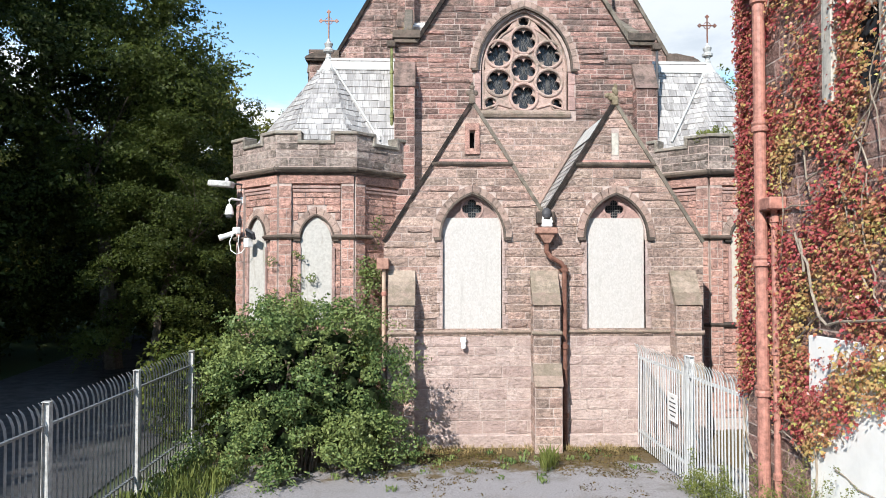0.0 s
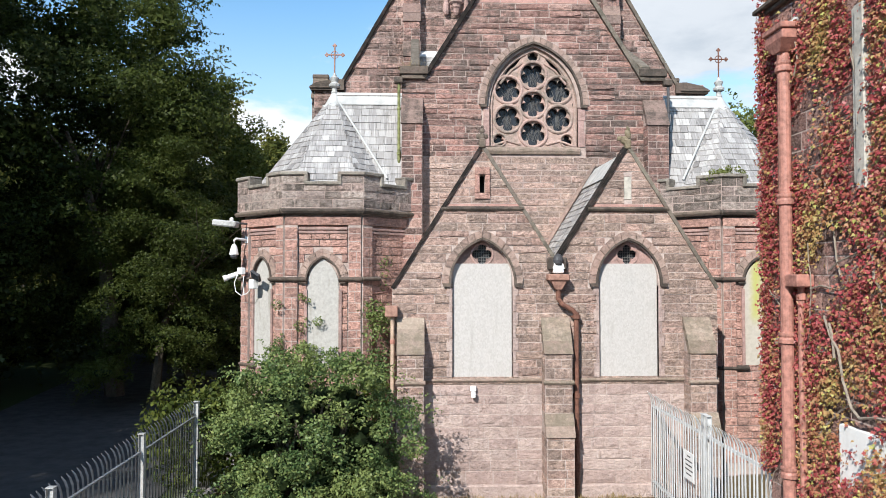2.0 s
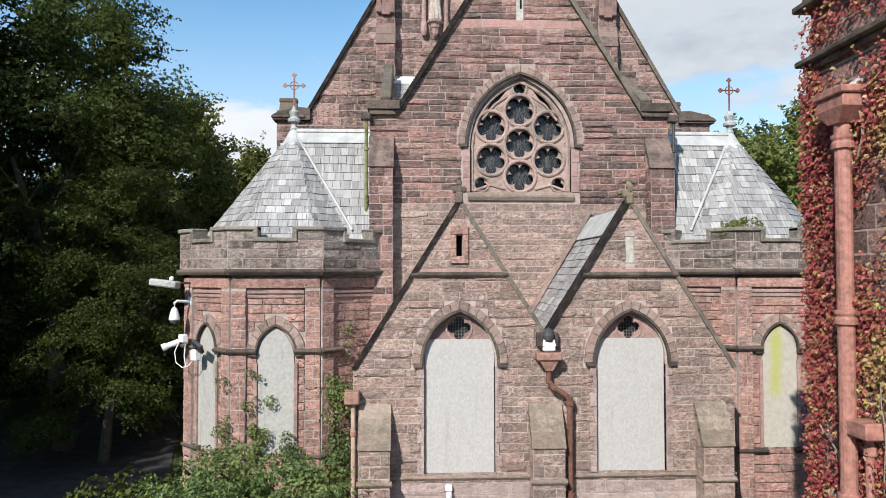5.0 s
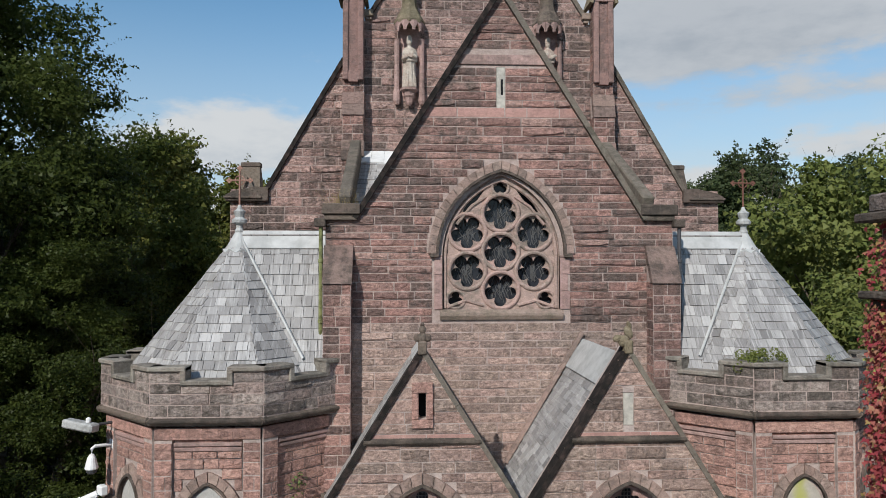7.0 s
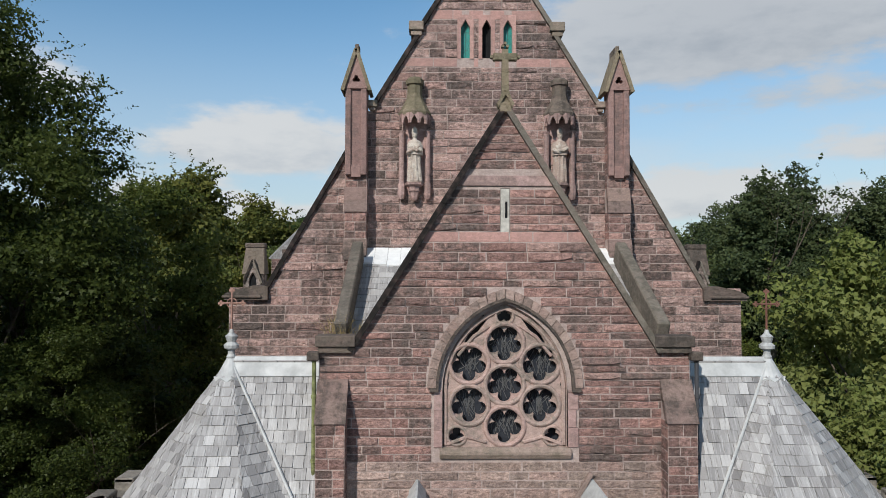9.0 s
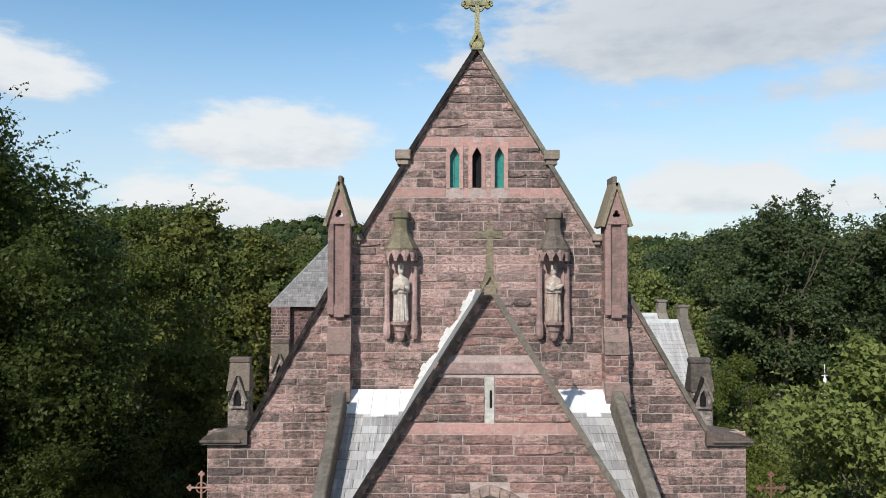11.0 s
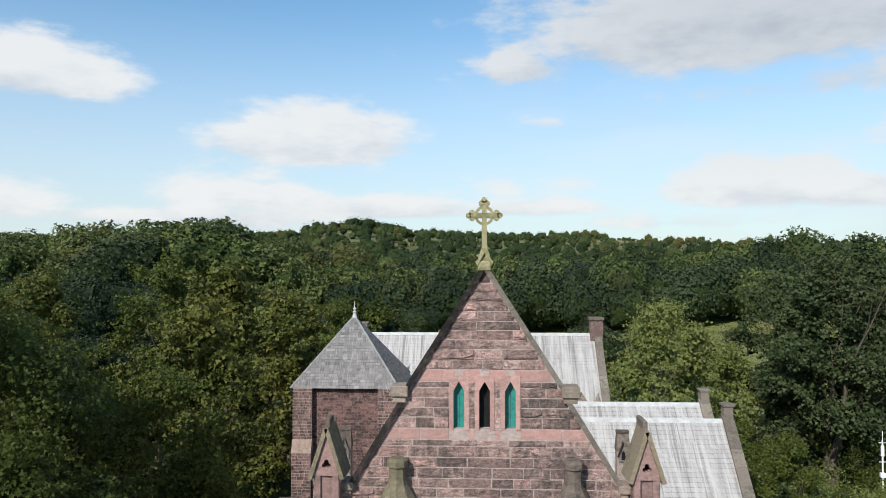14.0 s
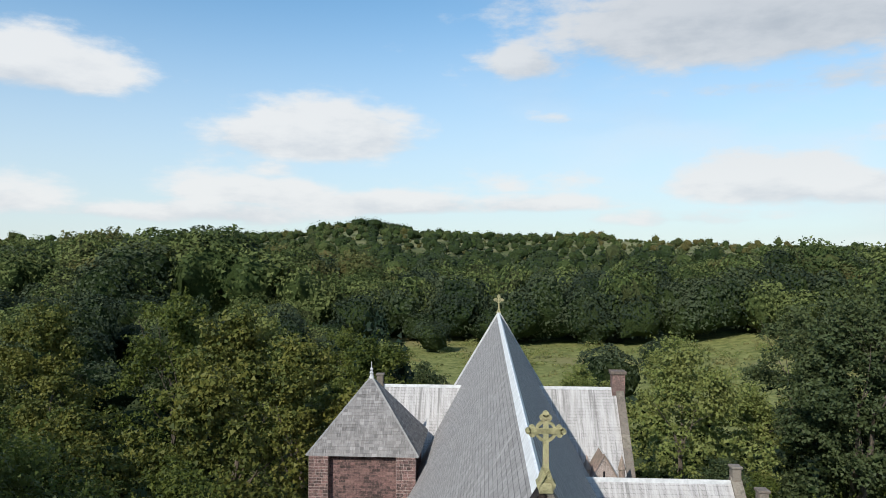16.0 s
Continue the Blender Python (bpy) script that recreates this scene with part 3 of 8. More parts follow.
def slab(bm, m, outer, holes, w0, w1):
    """A plate with holes: the outline and the holes lie in u, v; its thickness runs from w0 to w1."""
    loops = [outer, *holes]
    flat_pts = [p for lp in loops for p in lp]
    edges, base = [], 0
    for lp in loops:
        edges += [(base + i, base + (i + 1) % len(lp)) for i in range(len(lp))]
        base += len(lp)
    pts2, _, cells, origins, _, _ = delaunay_2d_cdt([Vector(p) for p in flat_pts], edges, [], 0, 1e-6)
    place_of = {}
    for i, src in enumerate(origins):
        place_of[i] = src[0] if src else None
    tris = []
    for cell in cells:
        if any(place_of[i] is None for i in cell):
            continue
        cu, cv = sum(pts2[i].x for i in cell) / 3, sum(pts2[i].y for i in cell) / 3
        if within(outer, cu, cv) and not any(within(h, cu, cv) for h in holes):
            tris.append(tuple(place_of[i] for i in cell))
    front = [bm.verts.new(m @ Vector((u, v, w1))) for u, v in flat_pts]
    back = [bm.verts.new(m @ Vector((u, v, w0))) for u, v in flat_pts]
    for a, b, c in tris:
        try:
            bm.faces.new((front[a], front[b], front[c]))
            bm.faces.new((back[c], back[b], back[a]))
        except ValueError:
            pass
    base = 0
    for lp in loops:
        k = len(lp)
        for i in range(k):
            j = (i + 1) % k
            bm.faces.new((front[base + i], front[base + j], back[base + j], back[base + i]))
        base += k
    return bm


def sweep(bm, points, section, closed=False, up=Vector((0, 0, 1))):
    """A bar with the given section (pairs of side, up) along the points."""
    pts = [Vector(p) for p in points]
    rings = []
    for i, p in enumerate(pts):
        a = pts[i - 1] if (i or closed) else p
        b = pts[(i + 1) % len(pts)] if (i + 1 < len(pts) or closed) else p
        d = (b - a).normalized()
        side = d.cross(up)
        side = side.normalized() if side.length > 1e-4 else Vector((1, 0, 0))
        top = side.cross(d).normalized()
        rings.append([bm.verts.new(p + side * s + top * t) for s, t in section])
    k = len(section)
    for i in range(len(rings) - (0 if closed else 1)):
        r, q = rings[i], rings[(i + 1) % len(rings)]
        for j in range(k):
            bm.faces.new((r[j], r[(j + 1) % k], q[(j + 1) % k], q[j]))
    if not closed:
        bm.faces.new(rings[0][::-1])
        bm.faces.new(rings[-1])
    return bm


def ring_section(r, k=8):
    return [(r * math.cos(2 * math.pi * i / k), r * math.sin(2 * math.pi * i / k)) for i in range(k)]


def tube(bm, points, r, k=8):
    return sweep(bm, points, ring_section(r, k), up=Vector((0.013, 0.02, 1)) if abs((Vector(points[-1]) - Vector(points[0])).normalized().z) < 0.9 else Vector((0, 1, 0)))


def lathe(bm, x, y, profile, k=12):
    """A turned body about an upright axis: profile of (radius, height)."""
    rings = [[bm.verts.new((x + r * math.cos(2 * math.pi * i / k), y + r * math.sin(2 * math.pi * i / k), z)) for i in range(k)] for r, z in profile]
    for a, b in zip(rings, rings[1:]):
        for i in range(k):
            bm.faces.new((a[i], a[(i + 1) % k], b[(i + 1) % k], b[i]))
    bm.faces.new(rings[0][::-1])
    bm.faces.new(rings[-1])
    return bm


def arc_pts(cx, half, spring, apex, steps=9):
    """The two curves of a pointed arch from its left springing over the apex to the right one."""
    h = apex - spring
    r = (half * half + h * h) / (2 * half)
    a1 = math.atan2(h, r - half)
    left = [(cx - half + r - r * math.cos(a1 * i / steps), spring + r * math.sin(a1 * i / steps)) for i in range(steps + 1)]
    return left + [(2 * cx - u, v) for u, v in left[-2::-1]]


def lancet(cx, half, sill, spring, apex, steps=9):
    return [(cx + half, sill), (cx - half, sill)] + arc_pts(cx, half, spring, apex, steps)


def foil(cx, cz, r, lobes, turn=90.0, steps=11):
    """The outline of a foiled opening."""
    d = r * {3: 0.49, 4: 0.565, 5: 0.625}[lobes]
    lobe, pts, k = r - d, [], lobes * (steps + 1)
    for i in range(k):
        a = radians(turn) + 2 * math.pi * i / k
        far_ = 0.0
        for j in range(lobes):
            b = a - radians(turn) - 2 * math.pi * j / lobes
            q = lobe * lobe - (d * math.sin(b)) ** 2
            if q >= 0:
                far_ = max(far_, d * math.cos(b) + math.sqrt(q))
        far_ = max(far_, r * 0.3)
        pts.append((cx + far_ * math.cos(a), cz + far_ * math.sin(a)))
    return pts


def circle(cx, cz, r, k=28):
    return [(cx + r * math.cos(2 * math.pi * i / k), cz + r * math.sin(2 * math.pi * i / k)) for i in range(k)]


# ---- masonry: courses of rock-faced blocks laid on a core ----
rng = random.Random(7)


def block_variants(count, rough, flat_=False):
    """Squared blocks; the rock-faced ones break off along a ragged ledge above the lower edge."""
    made = []
    for k in range(count):
        us = [0, 0.012, rng.uniform(0.15, 0.3), rng.uniform(0.4, 0.6), rng.uniform(0.7, 0.85), 0.988, 1]
        low_ = rng.uniform(0.08, 0.26)
        ledge = [low_ + rng.uniform(-0.03, 0.3) for _ in us]
        sharp = rng.choice((0.1, 0.15, 0.3, 0.5, 0.7, 1.0)) * rough
        verts, faces = [], []
        for j in range(6):
            for i, u in enumerate(us):
                edge = i in (0, 6) or j in (0, 5)
                v = (0, 0.035, ledge[i] - 0.04, ledge[i] + 0.01, 0.965, 1)[j]
                if edge:
                    w = -0.12
                elif flat_:
                    w = 0.16
                else:
                    w = 0.06 + sharp * (0, rng.uniform(0.1, 0.35), rng.uniform(0.12, 0.5), rng.uniform(0.18, 0.58), rng.uniform(0.1, 0.42), 0)[j]
                verts.append((u, v, w))
        for j in range(5):
            for i in range(6):
                a = j * 7 + i
                faces.append((a, a + 1, a + 8, a + 7))
        made.append((np.array(verts), faces))
    return made


ROCKY = block_variants(24, 1.0)
SMOOTH = block_variants(3, 0.0, True)


def spans(outline, v):
    xs = []
    for (u0, v0), (u1, v1) in zip(outline, outline[1:] + outline[:1]):
        if (v0 <= v) != (v1 <= v):
            xs.append(u0 + (v - v0) / (v1 - v0) * (u1 - u0))
    xs.sort()
    return list(zip(xs[::2], xs[1::2]))


def courses(outline, holes, low, high, heights=(0.13, 0.21), lengths=(0.28, 0.85), joint=0.015, smooth_bands=(), tall_below=0.0):
    """Blocks as (u, v, width, height, smooth)."""
    v, blocks = low, []
    while v < high - 0.06:
        h = min(rng.uniform(*heights) * (1.38 if v < tall_below else 1.0), high - v)
        smooth = False
        for b0, b1 in smooth_bands:
            if b0 - 0.08 <= v < b1 - 0.05:
                h, smooth = b1 - v, True
            elif v < b0 - 0.08 < v + h:
                h = b0 - v
        if high - v - h < 0.07:
            h = high - v
        for a, b in spans(outline, v + h / 2):
            free = [(a, b)]
            for hole in holes:
                cut = [s for q in (0.28, 0.5, 0.72) for s in spans(hole, v + h * q)]
                for c, d in cut:
                    free = [piece for s, e in free for piece in ((s, min(e, c)), (max(s, d), e)) if piece[1] - piece[0] > 0.02]
            for s, e in free:
                u = s
                while u < e - 0.03:
                    w = rng.uniform(*lengths) * (1.5 if smooth else 1.0)
                    if e - u - w < lengths[0] * 0.6:
                        w = e - u
                    blocks.append((u + joint / 2, v + joint / 2, max(w - joint, 0.02), h - joint, smooth))
                    u += w
        v += h
    return blocks


def lay(parent, m, blocks, mat, proud=0.06, pick=300, dressed=None):
    """Blocks on a wall: the first ones (sorted by the picking key) as stones of their own, the others joined."""
    variants = {}

    def shared(kind, k):
        if (kind, k) not in variants:
            vs, fs = (SMOOTH if kind else ROCKY)[k]
            variants[kind, k] = mesh_of("stone", vs, fs, (dressed or BAND) if kind else mat)
        return variants[kind, k]

    joined = {False: ([], []), True: ([], [])}
    for i, (u, v, w, h, smooth) in enumerate(blocks):
        kind = bool(smooth)
        k = rng.randrange(len(SMOOTH if kind else ROCKY))
        depth = proud * (0.5 if kind else rng.uniform(0.75, 1.15))
        t = m @ Matrix.Translation((u, v, 0)) @ Matrix.Diagonal((w, h, depth, 1))
        if i < pick:
            ob = new("stone", shared(kind, k))
            ob.parent = parent
            if parent.type == "EMPTY":
                ob.matrix_parent_inverse = Matrix.Translation(parent.location).inverted()
            ob.matrix_basis = t
        else:
            vs, fs = (SMOOTH if kind else ROCKY)[k]
            verts, faces = joined[kind]
            base = len(verts)
            a = np.array(t)
            verts.extend(map(tuple, vs @ a[:3, :3].T + a[:3, 3]))
            faces.extend(tuple(base + q for q in f) for f in fs)
    for kind, (verts, faces) in joined.items():
        if verts:
            ob = part("stonework", mesh_of("stonework", verts, faces, (dressed or BAND) if kind else mat), parent=parent)
            tagged(ob, kind="stuff")


def voussoirs(parent, m, cx, half, spring, apex, width, w0, w1, mat, count=9, name="voussoir"):
    """Arch stones round a pointed head, each one a part."""
    inner, outer = arc_pts(cx, half, spring, apex, 40), arc_pts(cx, half + width, spring, apex + width * 1.15, 40)
    k = len(inner)
    for side in (0, 1):
        for i in range(count):
            a, b = (i + 0.0) / count, (i + 1.0) / count
            ids = [round((a + (b - a) * q / 3) * (k // 2)) for q in range(4)]
            if side:
                ids = [k - 1 - j for j in ids]
            poly = [inner[j] for j in ids] + [outer[j] for j in ids[::-1]]
            mu, mv = sum(p[0] for p in poly) / 8, sum(p[1] for p in poly) / 8
            poly = [(mu + (p - mu) * 0.93, mv + (q - mv) * 0.95) for p, q in poly]
            part(name, slab(bmesh.new(), m, poly, [], w0, w1 + rng.uniform(-0.006, 0.006)), mat, parent)


def hood(parent, m, cx, half, spring, apex, w, mat, size=0.06, name="hood_mould"):
    """A hood mould over an arch, with short returns at its ends."""
    pts = [(cx - half - 0.12, spring)] + arc_pts(cx, half, spring, apex, 10) + [(cx + half + 0.12, spring)]
    bm = bmesh.new()
    inner = arc_pts(cx, half - size, spring, apex - size * 1.15, 10)
    outer = arc_pts(cx, half, spring, apex, 10)
    slab(bm, m, [(cx - half - 0.12, spring - 0.07), (cx - half - 0.12, spring)] + outer + [(cx + half + 0.12, spring), (cx + half + 0.12, spring - 0.07), (cx + half - size, spring - 0.07)] + inner[::-1] + [(cx - half + size, spring - 0.07)], [], 0.0, w)
    return part(name, bm, mat, parent)


def coping(parent, m, pts, mat, width=0.16, w0=-0.35, w1=0.1, name="coping", piece=1.1):
    """Coping stones along a rake, each a part."""
    for (u0, v0), (u1, v1) in zip(pts, pts[1:]):
        d = Vector((u1 - u0, v1 - v0))
        k = max(1, round(d.length / piece))
        n_ = Vector((-d.y, d.x)).normalized()
        if n_.y < 0:
            n_ = -n_
        # rakes climbing to the right take the near-black stone, falling ones the grey
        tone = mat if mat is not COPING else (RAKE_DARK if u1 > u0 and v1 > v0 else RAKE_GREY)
        for i in range(k):
            a = Vector((u0, v0)) + d * (i / k) + d.normalized() * 0.004
            b = Vector((u0, v0)) + d * ((i + 1) / k) - d.normalized() * 0.004
            low_, high_ = n_ * -0.04, n_ * (width - 0.05)
            poly = [tuple(a + low_), tuple(b + low_), tuple(b + high_), tuple(a + high_)]
            part(name, slab(bmesh.new(), m, poly, [], w0, w1), tone, parent)


def kneeler(parent, m, u0, u1, v0, v1, w0=-0.35, w1=0.16, mat=None):
    bm = bmesh.new()
    box(bm, m, u0, u1, v0 + (v1 - v0) * 0.35, v1, w0, w1, 0.015)
    box(bm, m, u0 + 0.05, u1 - 0.05, v0, v0 + (v1 - v0) * 0.34, w0, w1 - 0.05, 0.01)
    return part("kneeler", bm, mat or COPING, parent)


def slates(name, m, outline, mat, pitch=0.2, width=0.24, parent=None, pick=300, thick=0.016):
    """Slates in staggered courses on a plane; outline in u (across) and v (up the slope)."""
    low, high = min(v for _, v in outline), max(v for _, v in outline)
    cube = [(0, 0, 0), (1, 0, 0), (1, 1, 0), (0, 1, 0), (0, 0, 1), (1, 0, 1), (1, 1, 0.15), (0, 1, 0.15)]
    faces = [(0, 3, 2, 1), (4, 5, 6, 7), (0, 1, 5, 4), (1, 2, 6, 5), (2, 3, 7, 6), (3, 0, 4, 7)]
    shared = mesh_of("slate", cube, faces, mat)
    verts, fs, made, row, v = [], [], 0, 0, low
    while v < high - 0.03:
        for a, b in spans(outline, min(v + pitch * 0.5, high - 0.01)):
            u = a - (width / 2 if row % 2 else 0)
            while u < b - 0.02:
                w = width * rng.uniform(0.92, 1.08)
                s, e = max(u, a), min(u + w - 0.012, b)
                if e - s > 0.04:
                    t = m @ Matrix.Translation((s, v + rng.uniform(-0.008, 0.008), 0.004)) @ Matrix.Diagonal((e - s, min(pitch * 1.25, high - v), thick * rng.uniform(0.8, 2.0), 1))
                    if made < pick and parent:
                        ob = new("slate", shared)
                        ob.parent = parent
                        if parent.type == "EMPTY":
                            ob.matrix_parent_inverse = Matrix.Translation(parent.location).inverted()
                        ob.matrix_basis = t
                    else:
                        base = len(verts)
                        verts.extend(t @ Vector(c) for c in cube)
                        fs.extend(tuple(base + q for q in f) for f in faces)
                    made += 1
                u += w
        v += pitch
        row += 1
    if verts:
        tagged(part("slating", mesh_of("slating", verts, fs, mat), parent=parent), kind="stuff")


def slope(p0, p1, p2):
    """Axes of a roof plane: origin p0, u towards p1, v towards p2 (made square), w outwards."""
    o, u = Vector(p0), (Vector(p1) - Vector(p0)).normalized()
    v = Vector(p2) - o
    v = (v - u * v.dot(u)).normalized()
    w = u.cross(v)
    return Matrix(((u.x, v.x, w.x, o.x), (u.y, v.y, w.y, o.y), (u.z, v.z, w.z, o.z), (0, 0, 0, 1)))


def solid(bm, verts, faces):
    vs = [bm.verts.new(v) for v in verts]
    for f in faces:
        bm.faces.new([vs[i] for i in f])
    return bm


def prism(bm, ring, low, high):
    """An upright prism over a ring of (x, y)."""
    k = len(ring)
    a = [bm.verts.new((x, y, low)) for x, y in ring]
    b = [bm.verts.new((x, y, high)) for x, y in ring]
    for i in range(k):
        bm.faces.new((a[i], a[(i + 1) % k], b[(i + 1) % k], b[i]))
    bm.faces.new(a[::-1])
    bm.faces.new(b)
    return bm


# ---- the church ----
XC = 2.95
church = root("church", XC, 30, 0, "disused red sandstone gothic church with slate roofs and boarded windows", "church")


def buttress(m, u0, u1, profile, name="buttress", mat=None, cap=None, rows=()):
    """profile: (projection, height) from the ground up to where it dies into the wall."""
    bm = bmesh.new()
    prof = [(-0.05, profile[0][1])] + list(profile) + [(-0.05, profile[-1][1])]
    a = [bm.verts.new(m @ Vector((u0, v, w))) for w, v in prof]
    b = [bm.verts.new(m @ Vector((u1, v, w))) for w, v in prof]
    k = len(prof)
    for i in range(k):
        bm.faces.new((a[i], a[(i + 1) % k], b[(i + 1) % k], b[i]))
    bm.faces.new(a[::-1])
    bm.faces.new(b)
    body = part(name, bm, MORTAR_RED if mat is STONE_RED else MORTAR, church, "stepped stone buttress with sloping weathered caps")
    for (w0, v0), (w1, v1) in zip(profile, profile[1:]):
        if abs(w1 - w0) < 0.02 and v1 - v0 > 0.2:
            out = [(u0, v0), (u1, v0), (u1, v1), (u0, v1)]
            lay(body, m @ Matrix.Translation((0, 0, w0)), courses(out, [], v0, v1, (0.16, 0.24), (0.2, 0.45)), mat or STONE_PINK, 0.035)
            for u, ang in ((u0, -90), (u1, 90)):
                side = m @ Matrix.Translation((u, 0, 0)) @ Matrix.Rotation(radians(ang), 4, "Y")
                lo, hi = (0.0, w0) if ang < 0 else (-w0, 0.0)
                lay(body, side, courses([(lo, v0), (hi, v0), (hi, v1), (lo, v1)], [], v0, v1, (0.16, 0.24), (0.2, 0.45)), mat or STONE_PINK, 0.02)
        elif w0 - w1 > 0.05:
            steps = max(1, round((v1 - v0) / 0.3))
            cap_bm = bmesh.new()
            for i in range(steps):
                p, q = i / steps, (i + 0.985) / steps
                pa, pb = (w0 + (w1 - w0) * p, v0 + (v1 - v0) * p), (w0 + (w1 - w0) * q, v0 + (v1 - v0) * q)
                solid(cap_bm, [m @ Vector((u, v, w)) for u in (u0 - 0.02, u1 + 0.02) for w, v in ((pa[0] + 0.045, pa[1] - 0.03), (pb[0] + 0.03, pb[1]), (pb[0] - 0.1, pb[1]), (pa[0] - 0.1, pa[1] - 0.03))],
                      [(0, 1, 2, 3), (7, 6, 5, 4), (0, 4, 5, 1), (1, 5, 6, 2), (2, 6, 7, 3), (3, 7, 4, 0)])
            part("weathering", cap_bm, cap or (CAP_DARK if mat is STONE_RED else CAPSTONE), body)
    return body


def prism_roof(m, half, low, top, w0, w1):
    """A small two-sided roof."""
    bm = bmesh.new()
    solid(bm, [m @ Vector((u, v, w)) for w in (w0, w1) for u, v in ((-half, low), (half, low), (0.0, top + 0.12))], [(2, 1, 0), (3, 4, 5), (0, 1, 4, 3), (1, 2, 5, 4), (2, 0, 3, 5)])
    return bm


def string(m, u0, u1, v0, v1, proud, mat=None, name="string_course"):
    bm = bmesh.new()
    prof = [(-0.05, v0), (proud * 0.55, v0), (proud, v0 + (v1 - v0) * 0.4), (proud, v0 + (v1 - v0) * 0.65), (0.0, v1), (-0.05, v1)]
    a = [bm.verts.new(m @ Vector((u0, v, w))) for w, v in prof]
    b = [bm.verts.new(m @ Vector((u1, v, w))) for w, v in prof]
    for i in range(6):
        bm.faces.new((a[i], a[(i + 1) % 6], b[(i + 1) % 6], b[i]))
    bm.faces.new(a[::-1])
    bm.faces.new(b)
    return part(name, bm, mat or COPING, church)


def headed(cx, half, wide, sill, spring, apex):
    """The stretch that window, jambs and arch stones keep free of wall blocks."""
    return [(cx + half, sill), (cx - half, sill), (cx - half, spring), (cx - wide, spring)] + arc_pts(cx, wide, spring, apex)[1:-1] + [(cx + wide, spring), (cx + half, spring)]


def wall(name, m, outline, openings, blocked, low, high, mat, label, pick=300, bands=(), depth=0.5, clean=0.0, foot=None, **kw):
    bm = slab(bmesh.new(), m, outline, openings, -depth, 0.0)
    body = part(name, bm, MORTAR_RED if mat is not STONE_PINK else MORTAR, church, label)
    blocks = courses(outline, blocked, low, high, smooth_bands=bands, joint=0.018 if mat is not STONE_PINK else 0.012, tall_below=clean if foot is None else 0.0, **kw)
    lay(body, m, [b for b in blocks if b[1] < clean], foot or STONE_CLEAN, 0.06, 120)
    lay(body, m, [b for b in blocks if b[1] >= clean], mat, 0.085 if mat is not STONE_PINK else 0.07, pick - 120 if clean else pick)
    return body


def jambs(parent, m, cx, half, low, high, depth=0.02):
    """Dressed jamb stones up both sides of an opening."""
    v, long = low, True
    while v < high - 0.05:
        h = min(rng.uniform(0.26, 0.36), high - v)
        w = 0.13 if long else 0.07
        for s in (-1, 1):
            a, b = sorted((cx + s * half, cx + s * (half + w)))
            part("jamb_stone", box(bmesh.new(), m, a, b, v + 0.004, v + h - 0.004, -0.2, 0.034 if long else 0.038, 0.006), STONE_CLEAN, parent)
        v, long = v + h, not long


# -- the low double-gabled vestry in front --
V = facing(0, 16.5)
VA, VB = 1.28, 4.61
v_out = [(-0.75, 0), (-0.75, 4.68), (VA, 7.93), (XC, 5.3), (VB, 7.93), (6.65, 4.68), (6.65, 0)]
v_open = [lancet(c, 0.68, 2.68, 4.85, 5.76) for c in (VA, VB)] + [[(VA - 0.06, 6.84), (VA - 0.06, 7.25), (VA + 0.06, 7.25), (VA + 0.06, 6.84)], [(VB - 0.085, 6.7), (VB - 0.085, 7.23), (VB + 0.085, 7.23), (VB + 0.085, 6.7)]]
v_block = [headed(c, 0.75, 0.93, 2.68, 4.79, 6.0) for c in (VA, VB)] + v_open[2:]
vestry = wall("vestry_wall", V, v_out, v_open, v_block, 0.3, 7.95, STONE_PINK, "pink rock-faced sandstone wall with twin gables", 300, [(6.53, 6.6)], clean=2.45, heights=(0.14, 0.22))
part("plinth", box(bmesh.new(), V, -0.75, 6.65, -0.2, 0.3, -0.1, 0.09, 0.03), STONE_CLEAN, church)
for c in (VA, VB):
    jambs(vestry, V, c, 0.68, 2.68, 4.75)
    voussoirs(vestry, V, c, 0.76, 4.79, 5.82, 0.16, -0.05, 0.06, VOUSSOIR, 8)
    hood(vestry, V, c, 0.765, 4.79, 5.83, 0.09, COPING, 0.045)
    win = part("lancet_window", slab(bmesh.new(), V, [(c + 0.68, 5.2), (c - 0.68, 5.2)] + [p for p in arc_pts(c, 0.68, 4.85, 5.76) if p[1] > 5.2], [foil(c, 5.45, 0.225, 4)], -0.2, -0.1), DRESSED, church, "boarded lancet window with a quatrefoil in its head")
    ringbm = bmesh.new()
    ring_pts = [(u, v) for u, v in circle(c, 5.45, 0.25, 20)]
    sweep(ringbm, [V @ Vector((u, v, -0.1)) for u, v in ring_pts], ring_section(0.022, 6), True, Vector((0, 1, 0)))
    part("roll_mould", ringbm, DRESSED, win)
    part("board", box(bmesh.new(), V, c - 0.67, c + 0.67, 2.685, 5.24, -0.1, -0.06, 0.004), OSB, win, "weathered pale strand board")
    part("glass", box(bmesh.new(), V, c - 0.5, c + 0.5, 5.2, 5.75, -0.3, -0.28), DARK_GLASS, win)
    cames = bmesh.new()
    for k in range(-3, 4):
        box(cames, V, c + k * 0.055 - 0.006, c + k * 0.055 + 0.006, 5.22, 5.7, -0.272, -0.262)
        box(cames, V, c - 0.22, c + 0.22, 5.44 + k * 0.06 - 0.006, 5.44 + k * 0.06 + 0.006, -0.26, -0.25)
    tagged(part("lead_lattice", cames, WIRE, win), kind="stuff")
    string(V, c - 0.93, c + 0.93, 6.43, 6.54, 0.08)
part("slit", box(bmesh.new(), V, VA - 0.06, VA + 0.06, 6.84, 7.25, -0.3, -0.26), BLACK, church)
